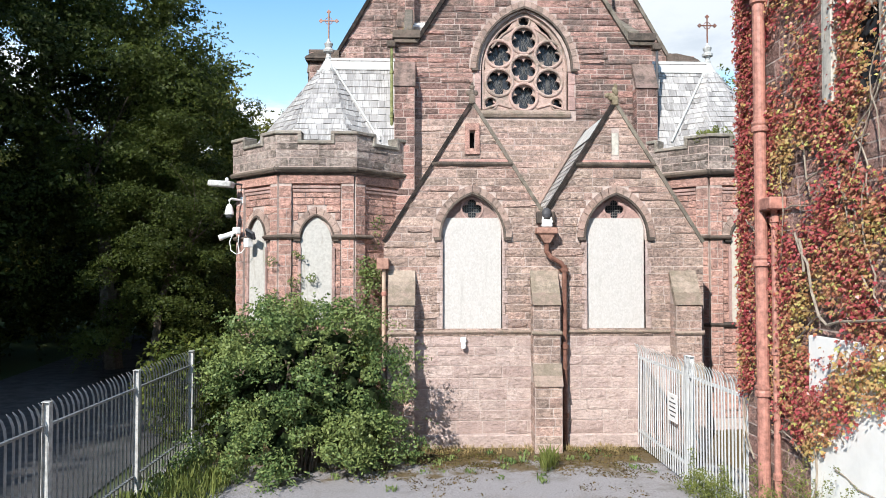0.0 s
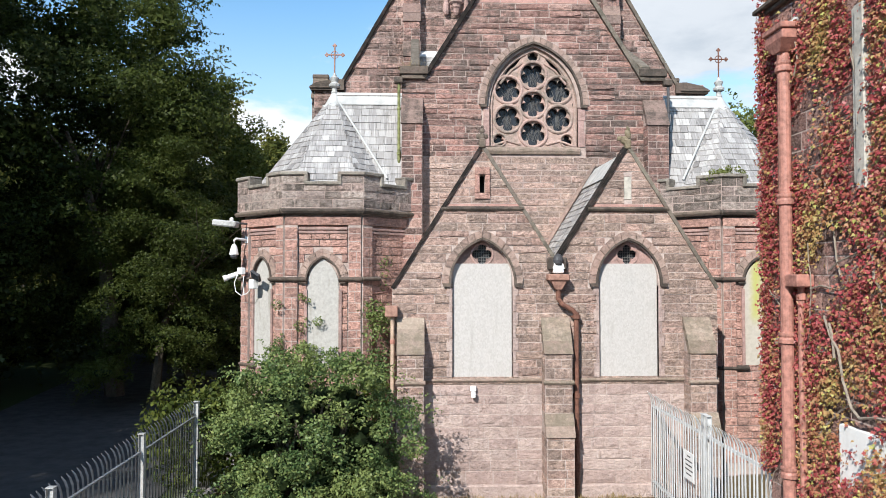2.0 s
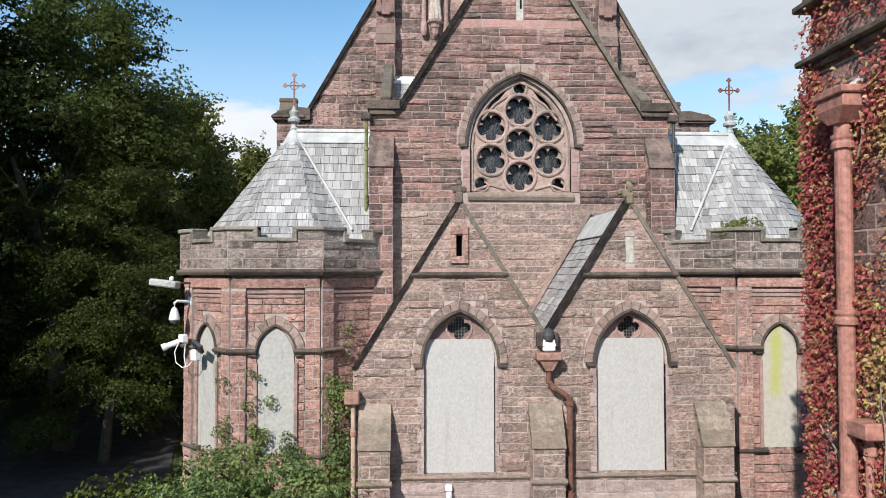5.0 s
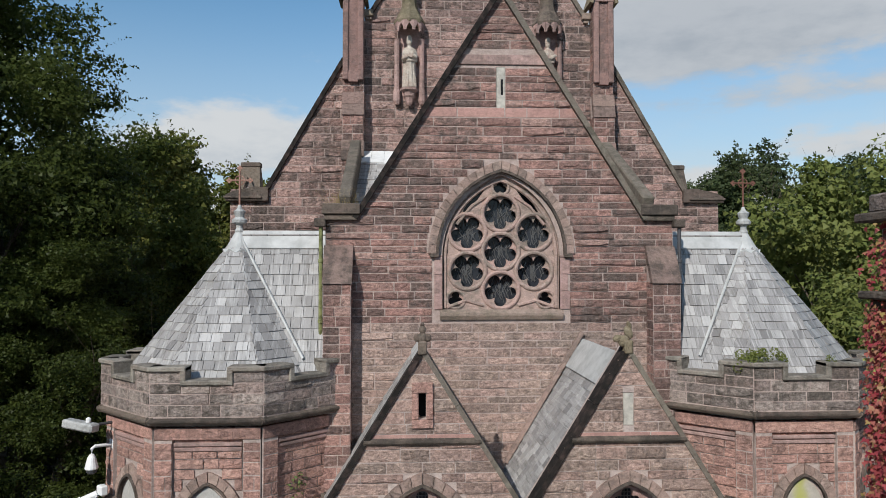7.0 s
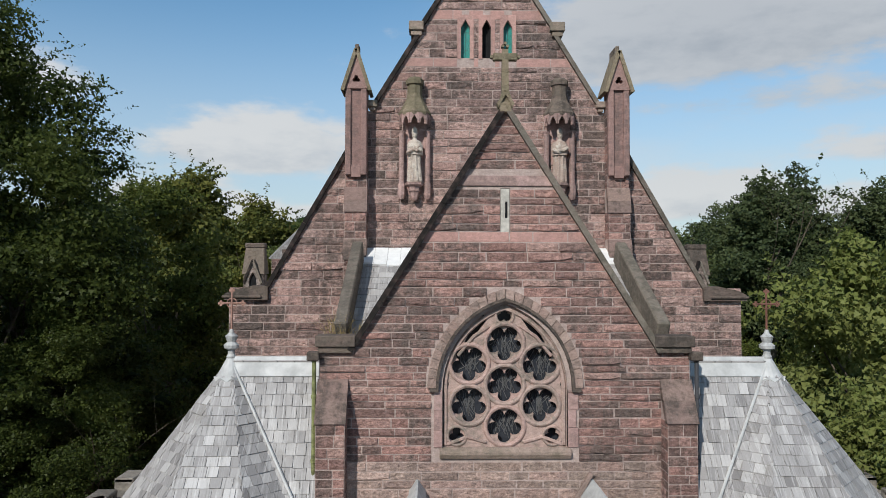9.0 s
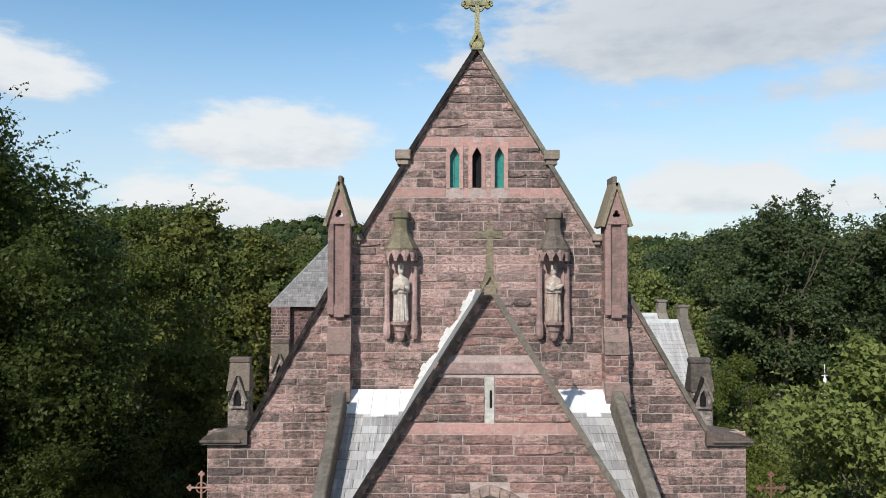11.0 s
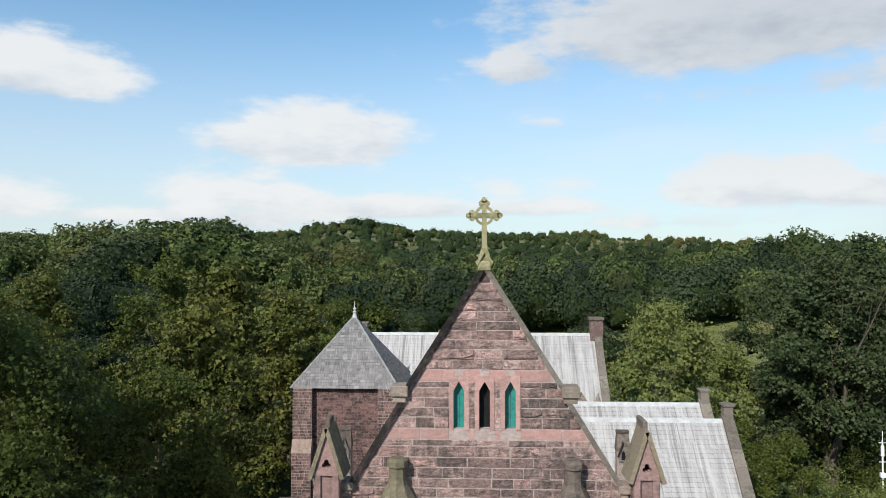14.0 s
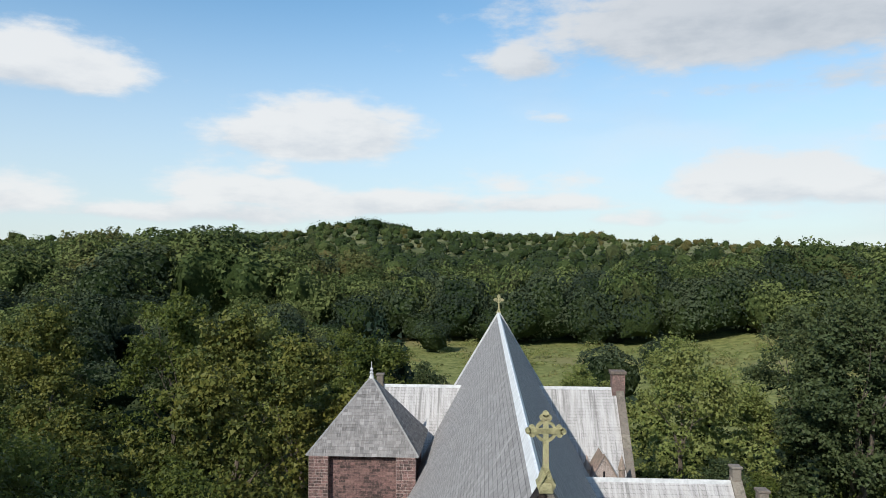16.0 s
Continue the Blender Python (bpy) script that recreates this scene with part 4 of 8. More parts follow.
for u0, u1, v0, v1 in ((VA - 0.17, VA - 0.062, 6.84, 7.25), (VA + 0.062, VA + 0.17, 6.84, 7.25), (VA - 0.17, VA + 0.17, 7.255, 7.42), (VA - 0.17, VA + 0.17, 6.7, 6.835)):
    part("slit_surround", box(bmesh.new(), V, u0, u1, v0, v1, -0.12, 0.055, 0.008), STONE_SALMON, vestry)
part("slit_board", box(bmesh.new(), V, VB - 0.08, VB + 0.08, 6.71, 7.22, -0.06, 0.0, 0.004), TIMBER, church)
string(V, -0.75, 6.65, 2.58, 2.67, 0.07, CAPSTONE)
for u0, u1 in ((-0.62, -0.05), (2.62, 3.22), (5.86, 6.44)):
    buttress(V, u0, u1, [(0.62, 0.0), (0.62, 1.5), (0.42, 1.95), (0.42, 3.28), (0.0, 4.03)])
    string(V @ Matrix.Translation((0, 0, 0.42)), u0 - 0.04, u1 + 0.04, 2.58, 2.67, 0.06, CAPSTONE)
for c, a, b in ((VA, -0.75, XC), (VB, XC, 6.65)):
    ya = 4.68 if a < 0 else 5.3
    yb = 4.68 if b > 5 else 5.3
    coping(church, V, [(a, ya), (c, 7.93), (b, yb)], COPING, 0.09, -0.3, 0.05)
    fin = bmesh.new()
    box(fin, V, c - 0.07, c + 0.07, 7.86, 8.08, -0.08, 0.08, 0.02)
    if c == VA:
        # a worn leaf-shaped finial
        for du, dv, r in ((0, 0.16, 0.085), (-0.085, 0.17, 0.06), (0.085, 0.17, 0.06), (0, 0.3, 0.06), (0, 0.38, 0.035)):
            blob = V @ Matrix.Translation((c + du, 7.96 + dv, 0)) @ Matrix.Diagonal((1, 1.15, 0.7, 1))
            bmesh.ops.create_icosphere(fin, subdivisions=2, radius=r, matrix=blob)
    else:
        # the other has lost its top and leans
        for du, dv, r, k in ((-0.07, 0.1, 0.1, 1.0), (-0.17, 0.14, 0.08, 0.8), (0.01, 0.24, 0.07, 1.6), (0.02, 0.36, 0.04, 1.8)):
            blob = V @ Matrix.Translation((c + du, 7.96 + dv, 0)) @ Matrix.Rotation(0.4, 4, "Z") @ Matrix.Diagonal((1, k, 0.75, 1))
            bmesh.ops.create_icosphere(fin, subdivisions=2, radius=r, matrix=blob)
    part("finial", fin, COPING if c == VA else MOSSY, church, "" if c == VA else "broken lichened finial")
    roof = bmesh.new()
    ends = [(a + 0.04, ya - 0.12), (c, 7.78), (b - 0.04, yb - 0.12)]
    solid(roof, [(x, y, z) for y in (17.02, 19.5) for x, z in ends], [(0, 1, 2), (5, 4, 3), (0, 3, 4, 1), (1, 4, 5, 2), (2, 5, 3, 0)])
    body = part("vestry_roof", roof, FAR_SLATE, church, "steep slate roof behind a gable")
    for p0, p1, p2 in ((ends[0], 19.5, 16.6), (ends[2], 16.6, 19.5)):
        rise = math.hypot(c - p0[0], 7.78 - p0[1])
        slates("slate", slope((p0[0], p1, p0[1]), (p0[0], p2, p0[1]), (c, p1, 7.78)), [(0, 0), (2.9, 0), (2.9, rise), (0, rise)], SLATE, 0.19, 0.26, body, 150)
    part("ridge_lead", sweep(bmesh.new(), [(c, 16.6, 7.79), (c, 19.5, 7.79)], [(-0.16, -0.18), (-0.02, 0.03), (0.02, 0.03), (0.16, -0.18), (0, -0.02)]), LEAD, church)
# lead flashing where the roof meets the chancel, and the gutter box
part("flashing", sweep(bmesh.new(), [(XC + 0.08, 19.42, 5.35), (VB, 19.42, 7.95)], [(-0.02, -0.02), (0.02, -0.02), (0.02, 0.07), (-0.02, 0.07)]), VOUSSOIR, church)
rise = math.hypot(VB - XC - 0.04, 2.6)
part("flashing", box(bmesh.new(), slope((XC + 0.04, 19.5, 5.18), (XC + 0.04, 16.6, 5.18), (VB, 19.5, 7.78)), 0.02, 2.5, rise - 0.62, rise - 0.16, 0.035, 0.055), LEAD, church)
part("valley_box", box(bmesh.new(), V, XC - 0.2, XC + 0.22, 5.1, 5.38, -0.3, 0.16, 0.02), COPING, church)
for x0 in (-0.75, 6.15):
    part("vestry_side_wall", box(bmesh.new(), facing(0, 16.95), x0, x0 + 0.5, 0, 4.7, -2.6, 0), STONE_PINK, church)

# -- the chancel gable with the rose window --
C = facing(0, 19.5)
c_out = [(-0.6, 0), (-0.6, 10.3), (0.04, 10.3), (XC, 14.95), (5.86, 10.3), (6.5, 10.3), (6.5, 0)]
rose_head = lancet(XC, 1.2, 8.4, 9.5, 11.16, 14)
slit = [(XC - 0.09, 12.5), (XC - 0.09, 13.38), (XC + 0.09, 13.38), (XC + 0.09, 12.5)]
lintel = [(XC - 1.0, 13.41), (XC - 1.0, 13.63), (XC + 1.0, 13.63), (XC + 1.0, 13.41)]
chancel = wall("chancel_wall", C, c_out, [rose_head, slit], [headed(XC, 1.4, 1.52, 8.22, 9.55, 11.45), slit, lintel], 4.6, 14.9, STONE_SOOT, "dark red rock-faced sandstone gable wall", 300, [(12.33, 12.54)], heights=(0.13, 0.2), lengths=(0.3, 1.0), clean=8.1, foot=STONE_PINK)
part("lintel", box(bmesh.new(), C, XC - 1.0, XC + 1.0, 13.42, 13.62, -0.1, 0.035, 0.006), DRESSED, chancel)
part("slit_board", box(bmesh.new(), C, XC - 0.085, XC + 0.085, 12.5, 13.37, -0.05, 0.0, 0.004), TIMBER, church, "whitened slit window board")
part("slit", box(bmesh.new(), C, XC + 0.0, XC + 0.045, 12.8, 13.12, -0.02, 0.006), BLACK, church)
for s in (-1, 1):
    v = 8.42
    while v < 9.5:
        h = min(rng.uniform(0.3, 0.42), 9.52 - v)
        part("jamb_stone", box(bmesh.new(), C, *sorted((XC + s * 1.2, XC + s * rng.choice((1.36, 1.4)))), v + 0.003, v + h - 0.003, -0.3, 0.03, 0.006), DRESSED, chancel)
        v += h
voussoirs(chancel, C, XC, 1.32, 9.55, 11.25, 0.17, -0.05, 0.06, VOUSSOIR, 13)
hood(chancel, C, XC, 1.325, 9.55, 11.27, 0.1, COPING, 0.05)
string(C, XC - 1.25, XC + 1.25, 8.22, 8.42, 0.1, CAPSTONE, "window_sill")
rose = part("rose_window", slab(bmesh.new(), C, rose_head, [circle(XC + 0.79 * math.sin(k * math.pi / 3), 9.60 + 0.79 * math.cos(k * math.pi / 3), 0.355) for k in range(6)] + [circle(XC, 9.6, 0.355), circle(XC, 10.92, 0.15), circle(XC - 0.92, 8.62, 0.16), circle(XC + 0.92, 8.62, 0.16)]
            + [[(XC + s * a, b) for a, b in ((0.28, 10.92), (0.42, 10.93), (0.66, 10.62), (0.82, 10.34), (0.66, 10.44), (0.5, 10.62))] for s in (-1, 1)]
            + [[(XC + s * a, b) for a, b in ((1.13, 9.42), (1.15, 9.6), (1.13, 9.8), (1.07, 9.6))] for s in (-1, 1)], -0.22, -0.10), TRACERY, church, "large traceried rose window of seven foiled circles")
rings = [(XC, 9.6, 5, 0.355)] + [(XC + 0.79 * math.sin(k * math.pi / 3), 9.60 + 0.79 * math.cos(k * math.pi / 3), 5, 0.355) for k in range(6)] + [(XC, 10.92, 3, 0.15), (XC - 0.92, 8.62, 3, 0.16), (XC + 0.92, 8.62, 3, 0.16)]
for x, z, lobes, r in rings:
    part("foiled_light", slab(bmesh.new(), C, circle(x, z, r + 0.01), [foil(x, z, r * 0.97, lobes, 270 if lobes == 5 else 90)], -0.24, -0.15), TRACERY, rose)
    rb = sweep(bmesh.new(), [C @ Vector((u, v, -0.10)) for u, v in circle(x, z, r + 0.02, 24)], ring_section(0.045 if lobes == 5 else 0.03, 8), True, Vector((0, 1, 0)))
    part("roll_mould", rb, TRACERY, rose)
sw = arc_pts(XC, 1.14, 9.5, 11.06, 12)
part("roll_mould", sweep(bmesh.new(), [C @ Vector((u, v, -0.10)) for u, v in [(XC - 1.14, 8.45)] + sw + [(XC + 1.14, 8.45)]], ring_section(0.045, 6), False, Vector((0, 1, 0))), TRACERY, rose)
for s in (-1, 1):
    for pts in ([(XC + s * 1.1, 8.46), (XC + s * 0.72, 8.6), (XC + s * 0.36, 8.5)], [(XC + s * 0.3, 10.72), (XC + s * 0.6, 10.52), (XC + s * 0.9, 10.15)]):
        part("roll_mould", sweep(bmesh.new(), [C @ Vector((u, v, -0.095)) for u, v in pts], ring_section(0.035, 6), False, Vector((0, 1, 0))), TRACERY, rose)
part("glass", box(bmesh.new(), C, XC - 1.2, XC + 1.2, 8.4, 11.2, -0.34, -0.32), DARK_GLASS, rose, "dark leaded glass")
cames = bmesh.new()
for x, z, lobes, r in rings:
    if lobes == 5:
        g5 = random.Random(int(x * 100 + z * 10))
        for k in range(26):
            a = g5.uniform(0, 6.28)
            d, w = g5.uniform(0.0, 0.8) * r, g5.uniform(0.1, 0.24)
            u, v, turn_ = x + d * math.cos(a), z + d * math.sin(a), g5.gauss(1.57, 0.22)
            pts = [(u + math.cos(turn_ + e) * w * f, v + math.sin(turn_ + e) * w * f) for e, f in ((0.3, -1), (0.0, 0), (-0.3 + g5.uniform(-0.4, 0.4), 1))]
            pts = [C @ Vector((uu, vv, -0.31 + 0.004 * (k % 3))) for uu, vv in pts if math.hypot(uu - x, vv - z) < r * 0.98]
            if len(pts) > 1:
                tube(cames, pts, 0.0065, 4)
tagged(part("lead_lattice", cames, WIRE, rose), kind="stuff")
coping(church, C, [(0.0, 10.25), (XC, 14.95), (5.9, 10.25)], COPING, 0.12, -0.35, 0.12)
kneeler(church, C, -0.66, 0.1, 10.22, 10.55)
kneeler(church, C, 5.8, 6.56, 10.22, 10.55)
for u0, u1 in ((-0.6, -0.06), (5.94, 6.5)):
    buttress(C, u0, u1, [(0.4, 4.5), (0.4, 8.98), (0.0, 9.72)], mat=STONE_RED)


def stone_cross(m, cx, base, top, half, mat, label, ring=True):
    """A floriated cross on a short moulded stem."""
    bm = bmesh.new()
    h = top - base
    t = h * (0.042 if ring else 0.055)
    box(bm, m, cx - h * 0.1, cx + h * 0.1, base - 0.12, base + h * 0.06, -h * 0.1, h * 0.1, 0.02)
    stem = [(h * 0.075, base + h * 0.04), (h * 0.062, base + h * 0.18), (t * 1.0, base + h * 0.26), (t * 0.85, top - h * 0.1)]
    for (w0, v0), (w1, v1) in zip(stem, stem[1:]):
        solid(bm, [m @ Vector(p) for p in ((cx - w0, v0, -w0), (cx + w0, v0, -w0), (cx + w0, v0, w0), (cx - w0, v0, w0), (cx - w1, v1, -w1), (cx + w1, v1, -w1), (cx + w1, v1, w1), (cx - w1, v1, w1))],
              [(0, 1, 2, 3), (4, 7, 6, 5), (0, 4, 5, 1), (1, 5, 6, 2), (2, 6, 7, 3), (3, 7, 4, 0)])
    cz = top - half
    box(bm, m, cx - half * 0.85, cx + half * 0.85, cz - t, cz + t, -t * 0.9, t * 0.9, 0.01)
    for dx, dz in ((-1, 0), (1, 0), (0, 1)):
        ex, ez = cx + dx * half * 0.82, cz + dz * half * 0.82
        for ox, oz in ((dx * 0.16, dz * 0.16), (dz * 0.17 - dx * 0.05, dx * 0.17 - dz * 0.05), (-dz * 0.17 - dx * 0.05, -dx * 0.17 - dz * 0.05)):
            slab(bm, m, circle(ex + ox * half, ez + oz * half, half * (0.19 if ring else 0.11), 10), [], -t * 0.8, t * 0.8)
    for s in (-1, 1):
        solid(bm, [m @ Vector((cx + s * u, v, w)) for w in (-h * 0.09, h * 0.11) for u, v in ((0.0, base + h * 0.18), (h * 0.11, base - h * 0.02), (h * 0.135, base + h * 0.05), (h * 0.1, base + h * 0.09), (h * 0.05, base + h * 0.24))], [(0, 1, 2, 3, 4), (9, 8, 7, 6, 5)] + [(i, i + 5, (i + 1) % 5 + 5, (i + 1) % 5) for i in range(5)])
    if ring:
        slab(bm, m, circle(cx, cz, half * 0.62), [circle(cx, cz, half * 0.45)], -t * 0.6, t * 0.6)
    return part("gable_cross", bm, mat, church, label)


stone_cross(C, XC, 14.95, 16.2, 0.27, MOSSY, "lichened stone cross on the chancel gable", False)
for x0 in (-0.6, 6.0):
    part("chancel_side_wall", box(bmesh.new(), facing(0, 19.95), x0, x0 + 0.5, 0, 10.2, -4.2, 0), STONE_RED, church)
# gabled chancel roof and the slopes to each side of it
roof = bmesh.new()
solid(roof, [(x, y, z) for y in (20.02, 24.1) for x, z in ((0.0, 10.1), (XC, 14.75), (5.9, 10.1))], [(0, 1, 2), (5, 4, 3), (0, 3, 4, 1), (1, 4, 5, 2), (2, 5, 3, 0)])
part("chancel_roof", roof, DULL_LEAD, church, "steep dull grey roof with a pale mortar fillet")
for s in (-1, 1):
    fillet = bmesh.new()
    for k in range(64):
        f0, f1 = k / 64, (k + 1.06) / 64
        lo, hi = Vector((XC + s * 2.95, 0, 10.1)), Vector((XC, 0, 14.75))
        rise_ = Vector((s * 0.84, 0, 0.54))
        box(fillet, slope(lo.lerp(hi, f0) + Vector((0, 24.02, 0)), lo.lerp(hi, f1) + Vector((0, 24.02, 0)), lo.lerp(hi, f0) + rise_ + Vector((0, 24.02, 0))), 0, (hi - lo).length * 1.06 / 64, -0.02, 0.1 + 0.05 * math.sin(k * 0.55) + rng.uniform(-0.03, 0.03), -0.1, 0.1)
    part("mortar_fillet", fillet, LIME, church, "ragged white mortar fillet")
part("ridge_lead", sweep(bmesh.new(), [(XC, 19.7, 14.76), (XC, 24.0, 14.76)], [(-0.12, -0.17), (-0.03, 0.04), (0.03, 0.04), (0.12, -0.17), (0, -0.02)]), DULL_LEAD, church)
for x0, x1 in ((-0.2, 2.4), (3.5, 6.1)):
    plane = slope((x0, 19.9, 10.2), (x1, 19.9, 10.2), (x0, 24.05, 12.35))
    body = part("shoulder_roof", box(bmesh.new(), plane, 0, x1 - x0, 0, 4.67, -0.15, 0.0), FAR_SLATE, church)
    slates("slate", plane, [(0, 0), (x1 - x0, 0), (x1 - x0, 4.2), (0, 4.2)], SLATE, 0.28, 0.34, body, 120)
    for k in range(8):
        part("flashing", box(bmesh.new(), plane, (x1 - x0) * k / 8, (x1 - x0) * (k + 0.98) / 8, 3.85 - rng.uniform(0, 0.3), 4.66, 0.02, 0.045 + 0.004 * (k % 2)), WHITE_LEAD, church, "white lead apron with a ragged edge")
for u0 in (-0.38, 6.02):
    part("raking_upstand", box(bmesh.new(), slope((u0, 19.9, 10.3), (u0 + 0.26, 19.9, 10.3), (u0, 24.0, 12.5)), 0, 0.26, 0.2, 3.9, -0.3, 0.42, 0.03), RAKE_GREY, church)

# -- the great gable of the nave --
N = facing(0, 24.1)
n_left = [(-3.6, 0), (-3.6, 11.3), (-2.72, 11.3), (-0.62, 14.9), (-0.62, 15.9), (0.0, 15.9), (1.2, 17.9), (XC, 20.75)]
n_out = n_left + [(2 * XC - u, v) for u, v in n_left[-2::-1]]
gw = [2.40, 2.95, 3.50]
n_open = [lancet(c, 0.115, 17.3, 18.1, 18.3, 4) for c in gw]
n_block = [lancet(c, 0.21, 17.1, 18.12, 18.42, 4) for c in gw]
nave_gable = wall("nave_gable_wall", N, n_out, n_open, n_block, 8.4, 20.7, STONE_NAVE, "tall red rock-faced sandstone gable wall", 300, [(17.06, 17.3), (18.3, 18.56)], heights=(0.18, 0.25), lengths=(0.35, 0.95))
for c in gw:
    for s in (-1, 1):
        part("jamb_stone", slab(bmesh.new(), N, [(c + s * 0.117, 17.28), (c + s * 0.117, 18.1), (c, 18.31), (c, 18.43), (c + s * 0.21, 18.43), (c + s * 0.21, 17.28)], [], -0.1, 0.02), BAND, nave_gable)
    if c != 2.95:
        lv = part("gable_light", slab(bmesh.new(), N, lancet(c, 0.115, 17.3, 18.1, 18.3, 4), [], -0.16, -0.14), GREEN_COPPER, church, "narrow green leaded gable light")
        part("lead_bar", box(bmesh.new(), N, c - 0.004, c + 0.004, 17.34, 18.2, -0.14, -0.13), DARK_METAL, lv)
    else:
        part("gable_light", slab(bmesh.new(), N, lancet(c, 0.115, 17.3, 18.1, 18.3, 4), [], -0.2, -0.18), BLACK, church, "empty dark gable light")
for s in (-1, 1):
    f = (lambda u: u) if s < 0 else (lambda u: 2 * XC - u)
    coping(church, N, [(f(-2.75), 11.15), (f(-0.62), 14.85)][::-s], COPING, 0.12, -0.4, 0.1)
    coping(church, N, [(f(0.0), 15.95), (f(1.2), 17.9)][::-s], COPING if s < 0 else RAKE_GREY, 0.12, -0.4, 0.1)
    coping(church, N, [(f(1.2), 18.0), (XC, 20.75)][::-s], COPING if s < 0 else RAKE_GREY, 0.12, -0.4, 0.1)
    for a, b, v0, v1 in ((-0.1, 0.14, 15.9, 16.16), (0.94, 1.32, 17.86, 18.22)):
        kneeler(church, N, *sorted((f(a), f(b))), v0, v1, mat=CAPSTONE)
    foot_ = [(f(u), v) for u, v in ((-3.7, 11.05), (-2.6, 11.05), (-2.6, 11.4), (-2.95, 11.42), (-3.5, 11.3), (-3.7, 11.2))][::-s]
    part("kneeler", slab(bmesh.new(), N, foot_, [], -0.4, 0.14), COPING, church)
    part("kneeler_ledge", box(bmesh.new(), N, *sorted((f(-3.74), f(-2.75))), 11.1, 11.17, -0.42, 0.19, 0.02), COPING, church)
    u0, u1 = sorted((f(-0.64), f(-0.1)))
    pier = buttress(N, u0, u1, [(0.55, 7.5), (0.55, 12.1), (0.42, 12.6), (0.42, 13.3), (0.3, 13.9), (0.3, 16.4)], mat=STONE_RED)
    for q in (u0, u1 - 0.15):
        part("pier_shaft", box(bmesh.new(), N, q, q + 0.15, 14.2, 16.45, 0.25, 0.43, 0.02), PIER, pier)
    part("pier_back", box(bmesh.new(), N, u0 + 0.14, u1 - 0.14, 14.2, 16.42, 0.2, 0.372), PIER, pier)
    part("pier_panel", slab(bmesh.new(), N, [(u0 + 0.15, 14.15), (u1 - 0.15, 14.15), (u1 - 0.15, 14.45), (u0 + 0.15, 14.45)], [], 0.28, 0.42), PIER, pier)
    mid = (u0 + u1) / 2
    gab = bmesh.new()
    slab(gab, N, [(u0 - 0.02, 16.38), (u1 + 0.02, 16.38), (mid, 17.35)], [foil(mid, 16.62, 0.1, 3)], -0.25, 0.44)
    part("gablet", gab, PIER, pier)
    coping(pier, N, [(u0 - 0.07, 16.32), (mid, 17.38), (u1 + 0.07, 16.32)], MOSSY, 0.1, -0.3, 0.5, "gablet_coping", 2.0)
    part("finial", box(bmesh.new(), N, mid - 0.05, mid + 0.05, 17.3, 17.56, -0.1 if s < 0 else -0.35, 0.3, 0.02), COPING, pier)
    # niche with its canopy; the figure on the corbel is a thing of its own
    c = f(1.1)
    nb = part("statue_niche", box(bmesh.new(), N, c - 0.3, c + 0.3, 13.75, 15.7, 0.0, 0.03), DRESSED, church, "canopied stone statue niche with side shafts")
    for q in (-0.33, 0.33):
        sh = bmesh.new()
        lathe(sh, 0, 0, [(0.06, 13.62), (0.1, 13.72), (0.1, 13.95), (0.07, 14.05), (0.07, 15.3), (0.1, 15.36)], 8)
        bmesh.ops.translate(sh, verts=sh.verts[:], vec=N @ Vector((c + q, 0, 0.14)))
        part("shaft", sh, DRESSED, nb)
    cb = bmesh.new()
    lathe(cb, c, 24.1 - 0.2, [(0.05, 13.58), (0.1, 13.65), (0.12, 13.78), (0.16, 13.82), (0.16, 13.92), (0.24, 13.97), (0.24, 14.03)], 8)
    part("corbel", cb, DRESSED, nb)
    can = bmesh.new()
    lathe(can, c, 24.1 - 0.18, [(0.40, 15.72), (0.42, 15.8), (0.36, 15.9), (0.22, 16.15), (0.19, 16.3), (0.19, 16.52), (0.23, 16.54), (0.23, 16.66), (0.16, 16.72)], 8)
    part("canopy", can, MOSSY if s < 0 else COPING, nb)
    arc = bmesh.new()
    for k in range(5):
        a = radians(-70 + 35 * k)
        slab(arc, facing(c + 0.36 * math.sin(a), 24.1 - 0.18 - 0.36 * math.cos(a), 0, math.degrees(a)), [(-0.115, 15.76), (-0.115, 15.5), (-0.08, 15.5), (-0.07, 15.58), (0.0, 15.7), (0.07, 15.58), (0.08, 15.5), (0.115, 15.5), (0.115, 15.76)], [], -0.05, 0.02)
    part("canopy_arcade", arc, DRESSED, nb)
    if s > 0:
        part("drain", box(bmesh.new(), N, f(0.62), f(0.5), 11.9, 12.4, 0.0, 0.08), LEAD, church)
stone_cross(N, XC, 20.8, 22.2, 0.34, LICHEN, "large lichened floriated stone gable cross")


